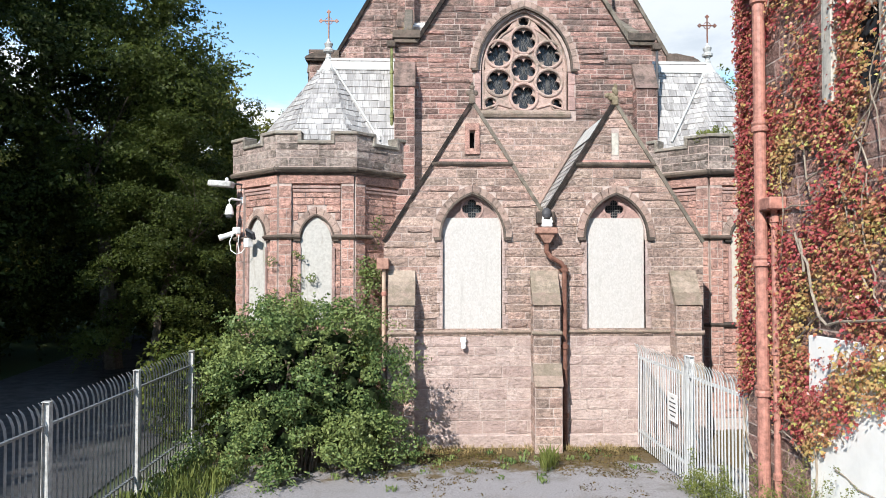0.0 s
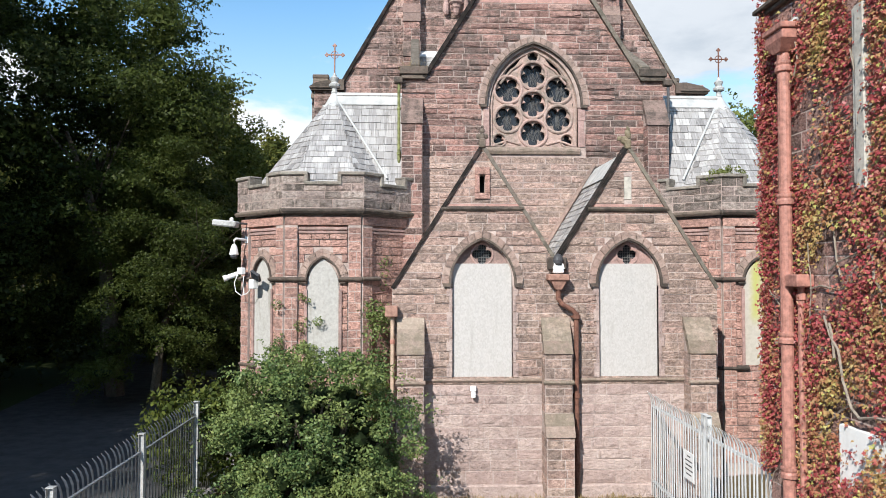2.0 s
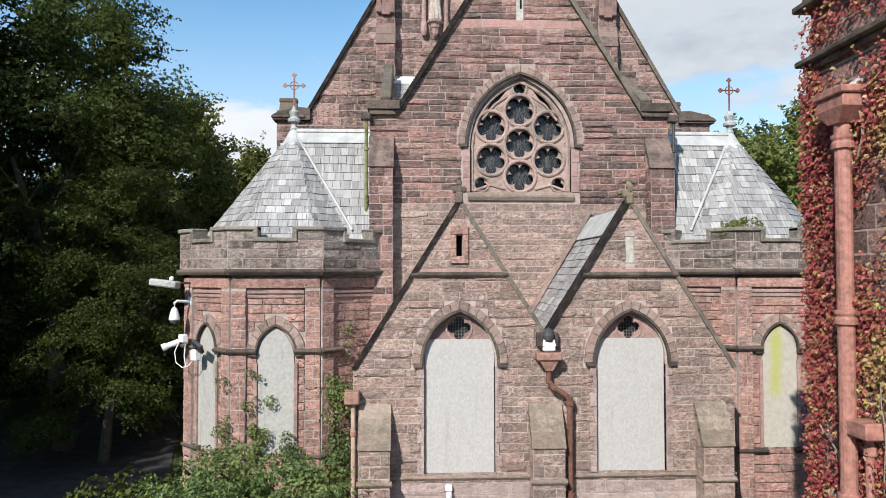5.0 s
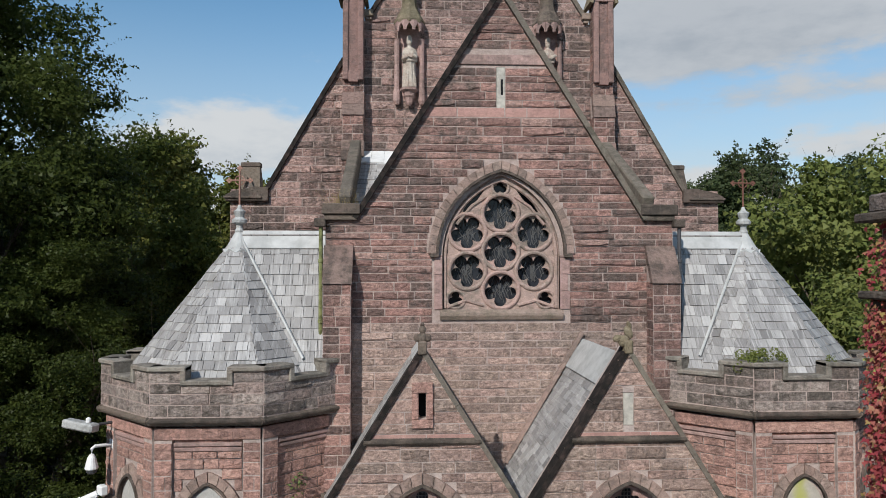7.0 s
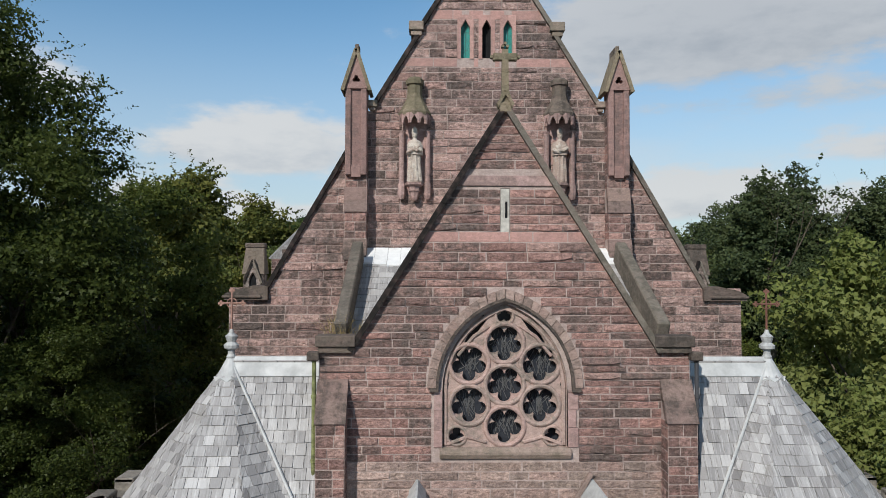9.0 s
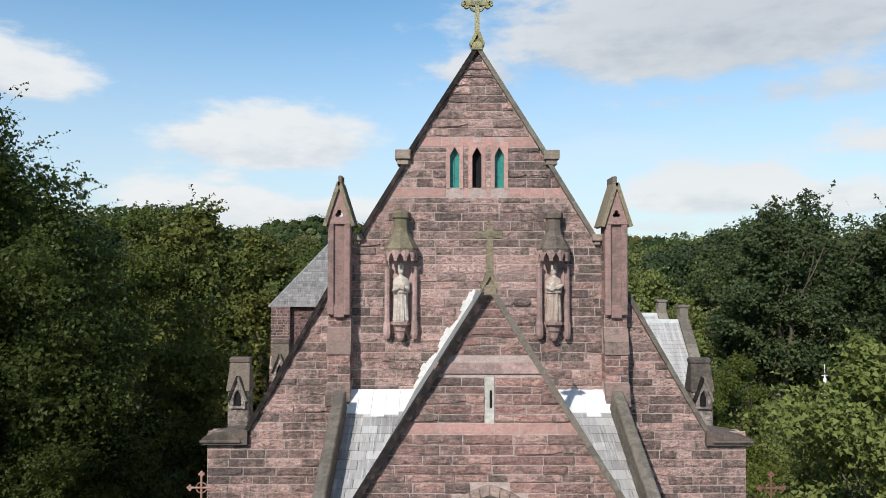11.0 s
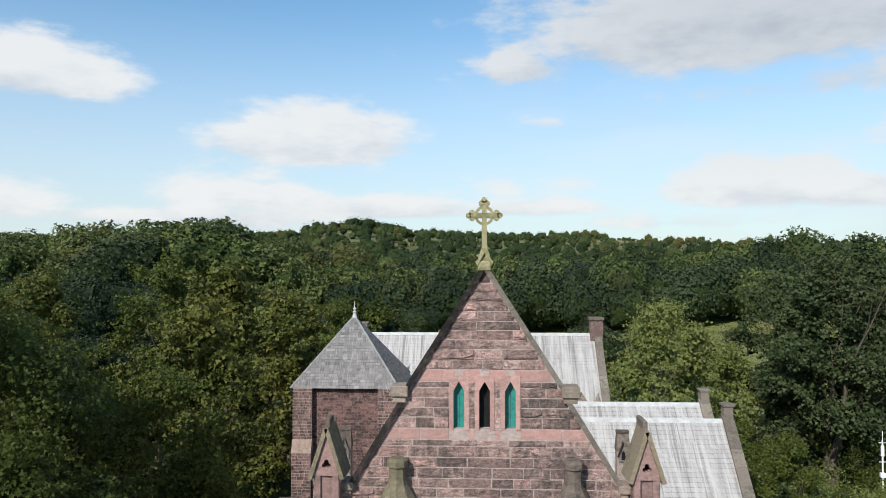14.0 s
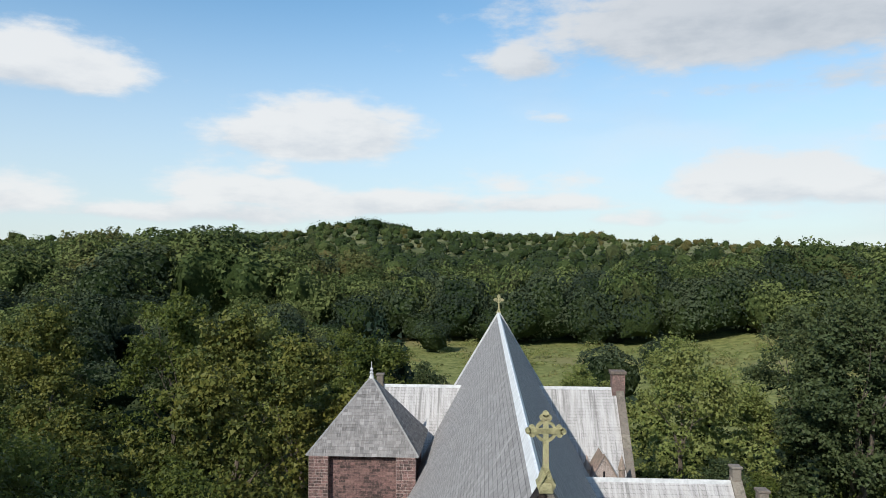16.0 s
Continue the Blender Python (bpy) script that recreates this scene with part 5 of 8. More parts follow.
def statue(c, side):
    """A robed figure, plain: mantle over a long pleated robe, arms folded at the waist."""
    bm = bmesh.new()
    k = 28
    profile = [(0.17, 14.03), (0.19, 14.08), (0.17, 14.35), (0.15, 14.6), (0.155, 14.72), (0.2, 14.74), (0.205, 14.86), (0.2, 14.98), (0.165, 15.07), (0.07, 15.13), (0.052, 15.17), (0.08, 15.22), (0.09, 15.3), (0.08, 15.38), (0.05, 15.43), (0.015, 15.45)]
    lathe(bm, 0, 0, profile, k)
    for v in bm.verts:
        a, z = math.atan2(v.co.y, v.co.x), v.co.z
        fold = 0.0 if z > 15.1 else (0.1 if z < 14.73 else 0.05) * math.sin(a * (9 if z < 14.73 else 5) + z * 2.2 * side)
        v.co.x *= (1 + fold) * (1.0 if z < 15.12 else 0.85)
        v.co.y *= (1 + fold) * 0.8
        if z > 15.1:
            v.co.y -= 0.03
    for q, dz in ((-1, 0.0), (1, 0.05)):
        sleeve = Matrix.Translation((q * 0.1, -0.14, 14.83 + dz)) @ Matrix.Rotation(q * 0.5 * side, 4, "Y") @ Matrix.Diagonal((0.13, 0.07, 0.06, 1))
        bmesh.ops.create_icosphere(bm, subdivisions=2, radius=1.0, matrix=sleeve)
    book = Matrix.Translation((0.05 * side, -0.19, 14.9)) @ Matrix.Rotation(0.35 * side, 4, "Y")
    box(bm, book, -0.06, 0.06, -0.025, 0.025, -0.09, 0.09, 0.01)
    bmesh.ops.translate(bm, verts=bm.verts[:], vec=(c, 24.1 - 0.2, 0))
    ob = part("statue", bm, PALE, None)
    return tagged(ob, "pale weathered stone figure on a corbel in a niche", "statue", "gable statues")


statue(1.1, 1)
statue(2 * XC - 1.1, -1)

# nave body and roof
NAVE_END = 75.0
ridge_z, eave_z, half_n = 20.4, 9.3, 6.6
rf = bmesh.new()
solid(rf, [(x, y, z) for y in (24.3, NAVE_END) for x, z in ((XC - half_n, eave_z), (XC, ridge_z), (XC + half_n, eave_z))], [(0, 1, 2), (5, 4, 3), (0, 3, 4, 1), (1, 4, 5, 2), (2, 5, 3, 0)])
part("nave_roof", rf, FAR_SLATE, church, "long steep grey slate nave roof with a pale lead ridge")
part("ridge_lead", sweep(bmesh.new(), [(XC, 24.4, ridge_z), (XC, NAVE_END, ridge_z)], [(-0.17, -0.25), (-0.03, 0.05), (0.03, 0.05), (0.17, -0.25), (0, -0.03)]), WHITE_LEAD, church)
for s in (-1, 1):
    part("verge_lead", sweep(bmesh.new(), [(XC + s * half_n, NAVE_END - 0.1, eave_z + 0.02), (XC, NAVE_END - 0.1, ridge_z + 0.04)], [(-0.1, -0.05), (0.1, -0.05), (0.1, 0.12), (-0.1, 0.12)]), LEAD, church)
    part("nave_side_wall", box(bmesh.new(), facing(0, 24.6), *sorted((XC + s * 6.4, XC + s * 5.9)), 0, 9.4, -(NAVE_END - 24.6), 0), STONE_RED, church)
part("nave_end_wall", slab(bmesh.new(), facing(0, NAVE_END), [(XC - 6.4, 0), (XC - 6.4, 9.3), (XC, 20.2), (XC + 6.4, 9.3), (XC + 6.4, 0)], [], 0.0, 0.4), STONE_RED, church)
stone_cross(facing(0, NAVE_END), XC, 20.4, 22.0, 0.42, LICHEN, "stone cross on the far gable")

# gabled buttress pinnacles along both flanks
for s in (-1, 1):
    for y in (28.0, 33.5, 39.0, 44.5):
        x = XC + s * 6.85
        m = facing(x, y) @ Matrix.Diagonal((0.68, 1.0, 0.7, 1.0))
        bm = bmesh.new()
        box(bm, m, -0.45, 0.45, 0, 11.7, -0.5, 0.3, 0.03)
        pin = part("flank_pinnacle", bm, STONE_GREY, church, "gabled stone buttress pinnacle")
        cap_ = bmesh.new()
        solid(cap_, [m @ Vector(p) for p in ((-0.5, 11.7, -0.55), (0.5, 11.7, -0.55), (0.5, 11.7, 0.36), (-0.5, 11.7, 0.36), (-0.42, 12.5, -0.3), (0.42, 12.5, -0.3), (0.42, 12.5, 0.05), (-0.42, 12.5, 0.05))],
              [(0, 1, 2, 3), (7, 6, 5, 4), (0, 4, 5, 1), (1, 5, 6, 2), (2, 6, 7, 3), (3, 7, 4, 0)])
        box(cap_, m, -0.46, 0.46, 12.5, 12.66, -0.33, 0.09, 0.03)
        part("pinnacle_cap", cap_, COPING, pin)
        part("gablet", slab(bmesh.new(), m, [(-0.34, 11.2), (0.34, 11.2), (0.34, 11.5), (0.0, 12.1), (-0.34, 11.5)], [lancet(0, 0.17, 11.26, 11.45, 11.75, 4)], 0.2, 0.42), STONE_GREY, pin)
        coping(pin, m, [(-0.4, 11.42), (0.0, 12.12), (0.4, 11.42)], COPING, 0.1, 0.2, 0.48, "gablet_coping", 2.0)
        # black plate paints the shade at the back of the recess
        part("niche", slab(bmesh.new(), m, lancet(0, 0.15, 11.22, 11.45, 11.7, 4), [], 0.3, 0.31), BLACK, pin)


# -- octagonal turrets --
HIP = (-0.98, 19.15, 7.5)
AISLE = (19.05, 7.2, 20.35, 10.02)


def turret(cx, cy, windowed, board):
    ap, par = 2.25, 2.4
    half, phalf = ap * math.tan(math.pi / 8), par * math.tan(math.pi / 8)

    def octagon(r):
        return [(cx + r / math.cos(math.pi / 8) * math.cos(math.pi / 8 + k * math.pi / 4), cy + r / math.cos(math.pi / 8) * math.sin(math.pi / 8 + k * math.pi / 4)) for k in range(8)]

    body = part("turret", prism(bmesh.new(), octagon(ap - 0.02), 0, 7.2), MORTAR, church, "octagonal sandstone turret with a battlemented parapet and slate spire")
    for angle in (-90, -45, 0, 45, 90):
        a = radians(angle)
        m = facing(cx + ap * math.sin(a), cy - ap * math.cos(a), 0, angle)
        win = angle in windowed
        hole = [headed(0, 0.4, 0.64, 2.75, 4.8, 5.64)] if win else []
        panel = [(-0.6, 0.3), (0.6, 0.3), (0.6, 6.2), (-0.6, 6.2)]
        blocks = courses(panel, hole, 0.3, 6.2, (0.15, 0.23), (0.24, 0.6))
        lay(body, m, blocks, STONE_SALMON, 0.045, 0 if abs(angle) == 90 else 110)
        for s in (-1, 1):
            out = [tuple(sorted((s * 0.62, s * half)))]
            u0, u1 = out[0]
            pil = box(bmesh.new(), m, u0, u1, 0, 6.4, -0.1, 0.06)
            part("pilaster", pil, MORTAR, body)
            lay(body, m @ Matrix.Translation((0, 0, 0.06)), courses([(u0, 0.3), (u1, 0.3), (u1, 6.15), (u0, 6.15)], [], 0.3, 6.15, (0.16, 0.3), (0.16, 0.26)), STONE_SALMON, 0.04, 40)
            string(m @ Matrix.Translation((0, 0, 0.06)), min(s * 0.4, s * (half + 0.04)), max(s * 0.4, s * (half + 0.04)), 4.82, 4.93, 0.09)
            string(m @ Matrix.Translation((0, 0, 0.02)), min(s * 0.3, s * (half + 0.04)), max(s * 0.3, s * (half + 0.04)), 2.6, 2.72, 0.09)
        part("frieze", box(bmesh.new(), m, -half, half, 6.2, 6.42, -0.1, 0.075, 0.01), STONE_SALMON, body)
        for k in range(2):
            part("frieze_roll", box(bmesh.new(), m, -0.6, 0.6, 6.08 - k * 0.09, 6.15 - k * 0.09, -0.05, 0.055 - k * 0.015, 0.012), DRESSED, body)
        if win:
            voussoirs(body, m, 0, 0.43, 4.8, 5.40, 0.2, -0.05, 0.045, VOUSSOIR, 5)
            hood(body, m, 0, 0.435, 4.84, 5.45, 0.085, COPING, 0.04)
            part("board", slab(bmesh.new(), m, lancet(0, 0.38, 2.72, 4.72, 5.36), [], -0.02, 0.012), board, body, "weathered board over a lancet window")
            part("jamb", box(bmesh.new(), m, -0.46, -0.385, 2.72, 4.62, -0.02, 0.05), DRESSED, body)
            part("jamb", box(bmesh.new(), m, 0.385, 0.46, 2.72, 4.62, -0.02, 0.05), DRESSED, body)
        # parapet
        mp = facing(cx + par * math.sin(a), cy - par * math.cos(a), 0, angle)
        string(mp @ Matrix.Translation((0, 0, -0.03)), -phalf - 0.05, phalf + 0.05, 6.48, 6.62, 0.1)
        po = [(-phalf, 6.6), (phalf, 6.6), (phalf, 7.42), (0.42, 7.42), (0.42, 7.18), (-0.42, 7.18), (-0.42, 7.42), (-phalf, 7.42)]
        par_body = part("parapet", slab(bmesh.new(), mp, po, [], -0.28, 0.0), MORTAR_RED, body)
        lay(par_body, mp, courses(po, [], 6.62, 7.42, (0.17, 0.22), (0.3, 0.75)), STONE_GREY, 0.05, 0)
        for u0, u1, v in ((-phalf - 0.03, -0.36, 7.42), (0.36, phalf + 0.03, 7.42), (-0.44, 0.44, 7.18)):
            part("parapet_coping", box(bmesh.new(), mp, u0, u1, v, v + 0.09, -0.33, 0.06, 0.02), PARAPET_CAP, body)
        for s in (-1, 1):
            part("parapet_coping", box(bmesh.new(), mp, *sorted((s * 0.36, s * 0.46)), 7.18, 7.5, -0.32, 0.055, 0.012), PARAPET_CAP, body)
    part("gutter", prism(bmesh.new(), octagon(2.2), 7.15, 7.2), LEAD, body)
    base, top, apb = 7.2, 10.02, 2.0
    hb = apb * math.tan(math.pi / 8)
    rise = math.hypot(apb, top - base)
    spire = part("spire", lathe(bmesh.new(), 0, 0, [(apb / math.cos(math.pi / 8), base), (0.02, top)], 8), FAR_SLATE, body, "octagonal slate spire with a lead cap")
    spire.data.transform(Matrix.Translation((cx, cy, 0)) @ Matrix.Rotation(math.pi / 8, 4, "Z"))
    for angle in range(-135, 181, 45):
        a = radians(angle)
        mid = Vector((cx + apb * math.sin(a), cy - apb * math.cos(a), base))
        side = Vector((math.cos(a), math.sin(a), 0))
        plane = slope(mid, mid + side, Vector((cx, cy, top)))
        slates("slate", plane, [(-hb, 0), (hb, 0), (0, rise)], SLATE, 0.2, 0.22, spire, 70 if abs(angle) <= 45 else 0)
    lead = part("lead_cap", lathe(bmesh.new(), cx, cy, [(0.34, 9.58), (0.29, 9.66), (0.1, 10.0), (0.07, 10.05)], 16), LEAD, spire)
    for i, v in enumerate(lead.data.vertices):
        if i < 16 and i % 2:
            v.co.z += 0.09
    part("finial", lathe(bmesh.new(), cx, cy, [(0.09, 10.0), (0.1, 10.05), (0.07, 10.1), (0.07, 10.18), (0.15, 10.22), (0.16, 10.28), (0.09, 10.34), (0.11, 10.4), (0.13, 10.46), (0.06, 10.52), (0.03, 10.6)], 10), ZINC, body)
    cr = bmesh.new()
    tube(cr, [(cx, cy, 10.5), (cx, cy, 11.38)], 0.022, 6)
    tube(cr, [(cx - 0.2, cy, 11.12), (cx + 0.2, cy, 11.12)], 0.02, 6)
    sweep(cr, [(cx + 0.1 * math.cos(t), cy, 11.12 + 0.1 * math.sin(t)) for t in [k * math.pi / 7 for k in range(14)]], ring_section(0.012, 5), True, Vector((0, 1, 0)))
    for dx, dz in ((-0.22, 0), (0.22, 0), (0, 0.26)):
        for ox, oz in ((0.035, 0), (-0.035, 0), (0, 0.035), (0, -0.035)):
            slab(cr, facing(cx, cy), circle(dx + ox, 11.12 + dz + oz, 0.028, 6), [], -0.015, 0.015)
    part("iron_cross", cr, IRON_PINK if cx < 0 else IRON_RUST, body, "small rusted iron cross")
    return body


turret(-2.5, 20.35, (-45, 0), GREY_BOARD)
turret(2 * XC + 2.5, 20.35, (0, 45), MOSSY_BOARD)
# ridged slate roofs that join the turrets to the chancel
for x0, x1 in ((-2.5, -0.6), (6.5, 8.4)):
    yl, zl, yr, zr = AISLE
    plane = slope((x0, yl, zl), (x1, yl, zl), (x0, yr, zr))
    w, l = x1 - x0, math.hypot(yr - yl, zr - zl)
    body = part("aisle_roof", box(bmesh.new(), plane, 0, w, 0, l, -0.12, 0.0), FAR_SLATE, church, "pale slate slope under a lead ridge")
    slates("slate", plane, [(0, 0), (w, 0), (w, l - 0.3), (0, l - 0.3)], SLATE, 0.235, 0.2, body, 200)
    part("ridge_lead", box(bmesh.new(), plane, 0, w, l - 0.4, l + 0.02, 0.02, 0.05, 0.01), LEAD, church)
    back = slope((x0, yr + 1.6, zl), (x1, yr + 1.6, zl), (x0, yr, zr))
    part("aisle_roof", box(bmesh.new(), back, 0, w, 0, math.hypot(1.6, zr - zl), 0.0, 0.12), FAR_SLATE, church)
    part("aisle_wall", box(bmesh.new(), facing(0, yl + 0.1), x0, x1, 0, zl + 0.05, -(yr + 1.5 - yl), 0), STONE_RED, church)
for s in (-1, 1):
    part("hip_flashing", tube(bmesh.new(), [(XC + s * 5.45, 20.3, 10.0), (XC + s * (XC - HIP[0]), HIP[1] - 0.03, HIP[2])], 0.03, 6), LEAD, church)

# -- transepts, wing and tower further back --
def gabled_wing(name, x0, x1, y, half, ridge, eave, label):
    """A wing across the nave: its ridge runs along x."""
    bm = bmesh.new()
    solid(bm, [(x, yy, z) for x in (x0, x1) for yy, z in ((y - half, eave), (y, ridge), (y + half, eave))], [(0, 1, 2), (5, 4, 3), (0, 3, 4, 1), (1, 4, 5, 2), (2, 5, 3, 0)])
    rb = part(name + "_roof", bm, PALE_SLATE, church, label)
    part(name + "_wall", box(bmesh.new(), facing(0, y - half + 0.3), min(x0, x1) + 0.2, max(x0, x1) - 0.2, 0, eave + 0.05, -2 * half + 0.6, 0), STONE_RED, church)
    part("ridge_lead", sweep(bmesh.new(), [(x0, y, ridge), (x1, y, ridge)], [(-0.16, -0.16), (0, 0.06), (0.16, -0.16), (0, -0.03)]), LEAD, church)
    for xe in (x0, x1):
        if abs(xe - XC) > 6:
            g = slab(bmesh.new(), facing(xe, y, 0, 90), [(-half - 0.1, 0), (-half - 0.1, eave), (0, ridge + 0.2), (half + 0.1, eave), (half + 0.1, 0)], [], -0.25, 0.25)
            part(name + "_gable", g, STONE_RED, church)
            coping(church, facing(xe, y, 0, 90), [(-half - 0.2, eave - 0.05), (0, ridge + 0.2), (half + 0.2, eave - 0.05)], RAKE_GREY, 0.15, -0.3, 0.3)
            part("gable_stub", box(bmesh.new(), facing(xe, y), -0.25, 0.25, ridge, ridge + 0.75, -0.3, 0.3, 0.03), RAKE_GREY, church)
            part("gable_stub_cap", box(bmesh.new(), facing(xe, y), -0.32, 0.32, ridge + 0.75, ridge + 0.9, -0.36, 0.36, 0.03), RAKE_GREY, church)
    return rb


gabled_wing("wing", XC + 3, 16.3, 48.9, 3.2, 12.3, 8.8, "grey streaked slate roof of a side wing")
gabled_wing("back_wing", XC + 3, 16.2, 52.7, 3.0, 12.45, 9.4, "grey streaked slate roof of a side wing")
gabled_wing("transept", -6.6, 12.2, 67.2, 5.2, 15.2, 9.0, "pale streaked slate transept roof")
chim = part("chimney", box(bmesh.new(), facing(12.1, 67.2), -0.5, 0.5, 13.0, 16.3, -0.45, 0.45, 0.03), STONE_RED, church, "stone chimney stack on the gable")
part("chimney_cap", box(bmesh.new(), facing(12.1, 67.2), -0.6, 0.6, 16.3, 16.55, -0.55, 0.55, 0.03), COPING, chim)
# small gabled dormer porch between the wings
D = facing(10.05, 61.0) @ Matrix.Translation((0, 1.6, 0)) @ Matrix.Diagonal((0.82, 0.82, 1.0, 1.0))
dormer = part("gabled_dormer", slab(bmesh.new(), D, [(-1.2, 9.0), (1.2, 9.0), (1.2, 10.0), (0, 12.1), (-1.2, 10.0)], [], -2.0, 0.0), STONE_GREY, church, "small gabled stone dormer with a slit window")
part("slit", box(bmesh.new(), D, -0.08, 0.08, 10.0, 10.8, 0.0, 0.02), BLACK, dormer)
coping(dormer, D, [(-1.35, 9.85), (0, 12.15), (1.35, 9.85)], CAPSTONE, 0.13, -2.05, 0.1)
part("dormer_roof", prism_roof(D, 1.25, 9.95, 12.2, -2.3, -0.35), LEAD, dormer, "pale lead dormer roof")
for s in (-1, 1):
    part("pinnacle", lathe(bmesh.new(), 10.05 + s * 1.2, 60.9, [(0.22, 8.0), (0.22, 10.6), (0.3, 10.65), (0.05, 11.5), (0.0, 11.7)], 8), CAPSTONE, dormer)

# the pyramid-roofed tower
tx0, tx1, ty0, ty1, tz = -9.5, -2.5, 55.4, 62.6, 12.7
tcx, tcy = (tx0 + tx1) / 2, (ty0 + ty1) / 2
tower = part("tower", box(bmesh.new(), facing(0, ty0 + 0.3), tx0 + 0.35, tx1 - 0.35, 0, tz, -(ty1 - ty0 - 0.6), 0), STONE_SOOT, church, "square stone tower with a slate pyramid roof")
T = facing(0, ty0 + 0.3)
lay(tower, T, courses([(tx0 + 0.35, 2), (tx1 - 0.35, 2), (tx1 - 0.35, tz), (tx0 + 0.35, tz)], [], 2, tz, (0.15, 0.21), (0.25, 0.6)), STONE_DARK, 0.06, 0)
for u0, u1 in ((tx0 + 0.1, tx0 + 1.35), (tx1 - 1.3, tx1 - 0.1)):
    b = buttress(T, u0, u1, [(0.75, 0), (0.75, 8.6), (0.45, 9.4), (0.45, tz)], mat=STONE_DARK)
pb = bmesh.new()
e = 0.1
solid(pb, [(tx0 - e, ty0 - e, tz), (tx1 + e, ty0 - e, tz), (tx1 + e, ty1 + e, tz), (tx0 - e, ty1 + e, tz), (tcx, tcy, 17.2)], [(3, 2, 1, 0), (0, 1, 4), (1, 2, 4), (2, 3, 4), (3, 0, 4)])
tower_roof = part("tower_roof", pb, FAR_SLATE, church, "grey slate pyramid roof with a lead finial")
hw = (tx1 - tx0) / 2 + e
slates("slate", slope((tcx, ty0 - e, tz), (tx1, ty0 - e, tz), (tcx, tcy, 17.2)), [(-hw, 0), (hw, 0), (0, math.hypot(tcy - ty0 + e, 4.5))], DARK_SLATE, 0.22, 0.3, tower_roof, 0)
slates("slate", slope((tx1 + e, tcy, tz), (tx1 + e, tcy + 1, tz), (tcx, tcy, 17.2)), [(-hw - 0.1, 0), (hw + 0.1, 0), (0, math.hypot(hw, 4.5))], DARK_SLATE, 0.22, 0.3, tower_roof, 0)
part("finial", lathe(bmesh.new(), tcx, tcy, [(0.2, 17.05), (0.1, 17.35), (0.14, 17.45), (0.06, 17.55), (0.12, 17.68), (0.03, 17.8), (0.02, 18.2)], 8), LEAD, tower_roof)
part("hip_lead", sweep(bmesh.new(), [(tx1 + e, ty0 - e, tz + 0.03), (tcx, tcy, 17.22)], [(-0.08, -0.03), (0.08, -0.03), (0, 0.06)]), DULL_LEAD, tower_roof)
part("hip_lead", sweep(bmesh.new(), [(tx0 - e, ty0 - e, tz + 0.03), (tcx, tcy, 17.22)], [(-0.08, -0.03), (0.08, -0.03), (0, 0.06)]), DULL_LEAD, tower_roof)


# ---- ground: one sheet to the horizon ----
def smooth01(t):
    t = np.clip(t, 0, 1)
    return t * t * (3 - 2 * t)


def land(x, y):
    """Height of the ground: level round the church, a valley meadow, then wooded hills."""
    x, y = np.asarray(x, float), np.asarray(y, float)
    r = np.hypot(x - 2, y - 10)
    a = np.arctan2(x - 2, y - 10)
    crest = np.interp(a, [-3.2, -0.7, -0.49, -0.28, -0.22, -0.16, -0.1, 0.0, 0.1, 0.2, 0.33, 0.5, 0.8, 3.2], [36, 38, 40, 43, 49, 52, 47, 44, 42, 37, 33, 30, 29, 36])
    h = 7 * smooth01((r - 215) / 60) + (crest - 7) * smooth01((r - 260) / 400)
    h = h + 8 * smooth01((-x - 28) / 90) * smooth01((r - 50) / 90) * (1 - smooth01((r - 260) / 300)) + 4 * smooth01((x - 45) / 50)
    return h * (1 - 0.6 * smooth01((r - 1500) / 1500)) + 0.35 * np.sin(x * 0.05) * np.sin(y * 0.043) * smooth01((r - 70) / 60)


radii = np.concatenate([np.linspace(0, 100, 41)[1:], np.geomspace(108, 4500, 46)])
turns = np.linspace(0, 2 * np.pi, 145)[:-1]
gx = 2 + np.outer(radii, np.sin(turns))
gy = 30 + np.outer(radii, np.cos(turns))
gz = land(gx, gy)
gverts = [(2, 30, 0)] + list(zip(gx.ravel(), gy.ravel(), gz.ravel()))
k = len(turns)
gfaces = [(0, 1 + (i + 1) % k, 1 + i) for i in range(k)]
for j in range(len(radii) - 1):
    for i in range(k):
        a, b = 1 + j * k + i, 1 + j * k + (i + 1) % k
        gfaces.append((a, b, b + k, a + k))
ground = tagged(part("ground", mesh_of("ground", gverts, gfaces, GROUND, True)), "mossy cracked tarmac yard running out to rough grass and wooded hills", "ground", kind="structure")
road = bmesh.new()
lane = [(-5.3, -20), (-5.35, 5), (-6.2, 22), (-11.0, 40), (-14.5, 58)]
edge = [(-13.5, -20), (-13.8, 5), (-14.5, 22), (-17.0, 40), (-19.5, 58)]
solid(road, [(x, y, 0.03) for x, y in lane + edge], [(i, i + 1, len(lane) + i + 1, len(lane) + i) for i in range(len(lane) - 1)])
tagged(part("road", road, ROAD), "shaded asphalt lane under trees", "road", kind="structure")


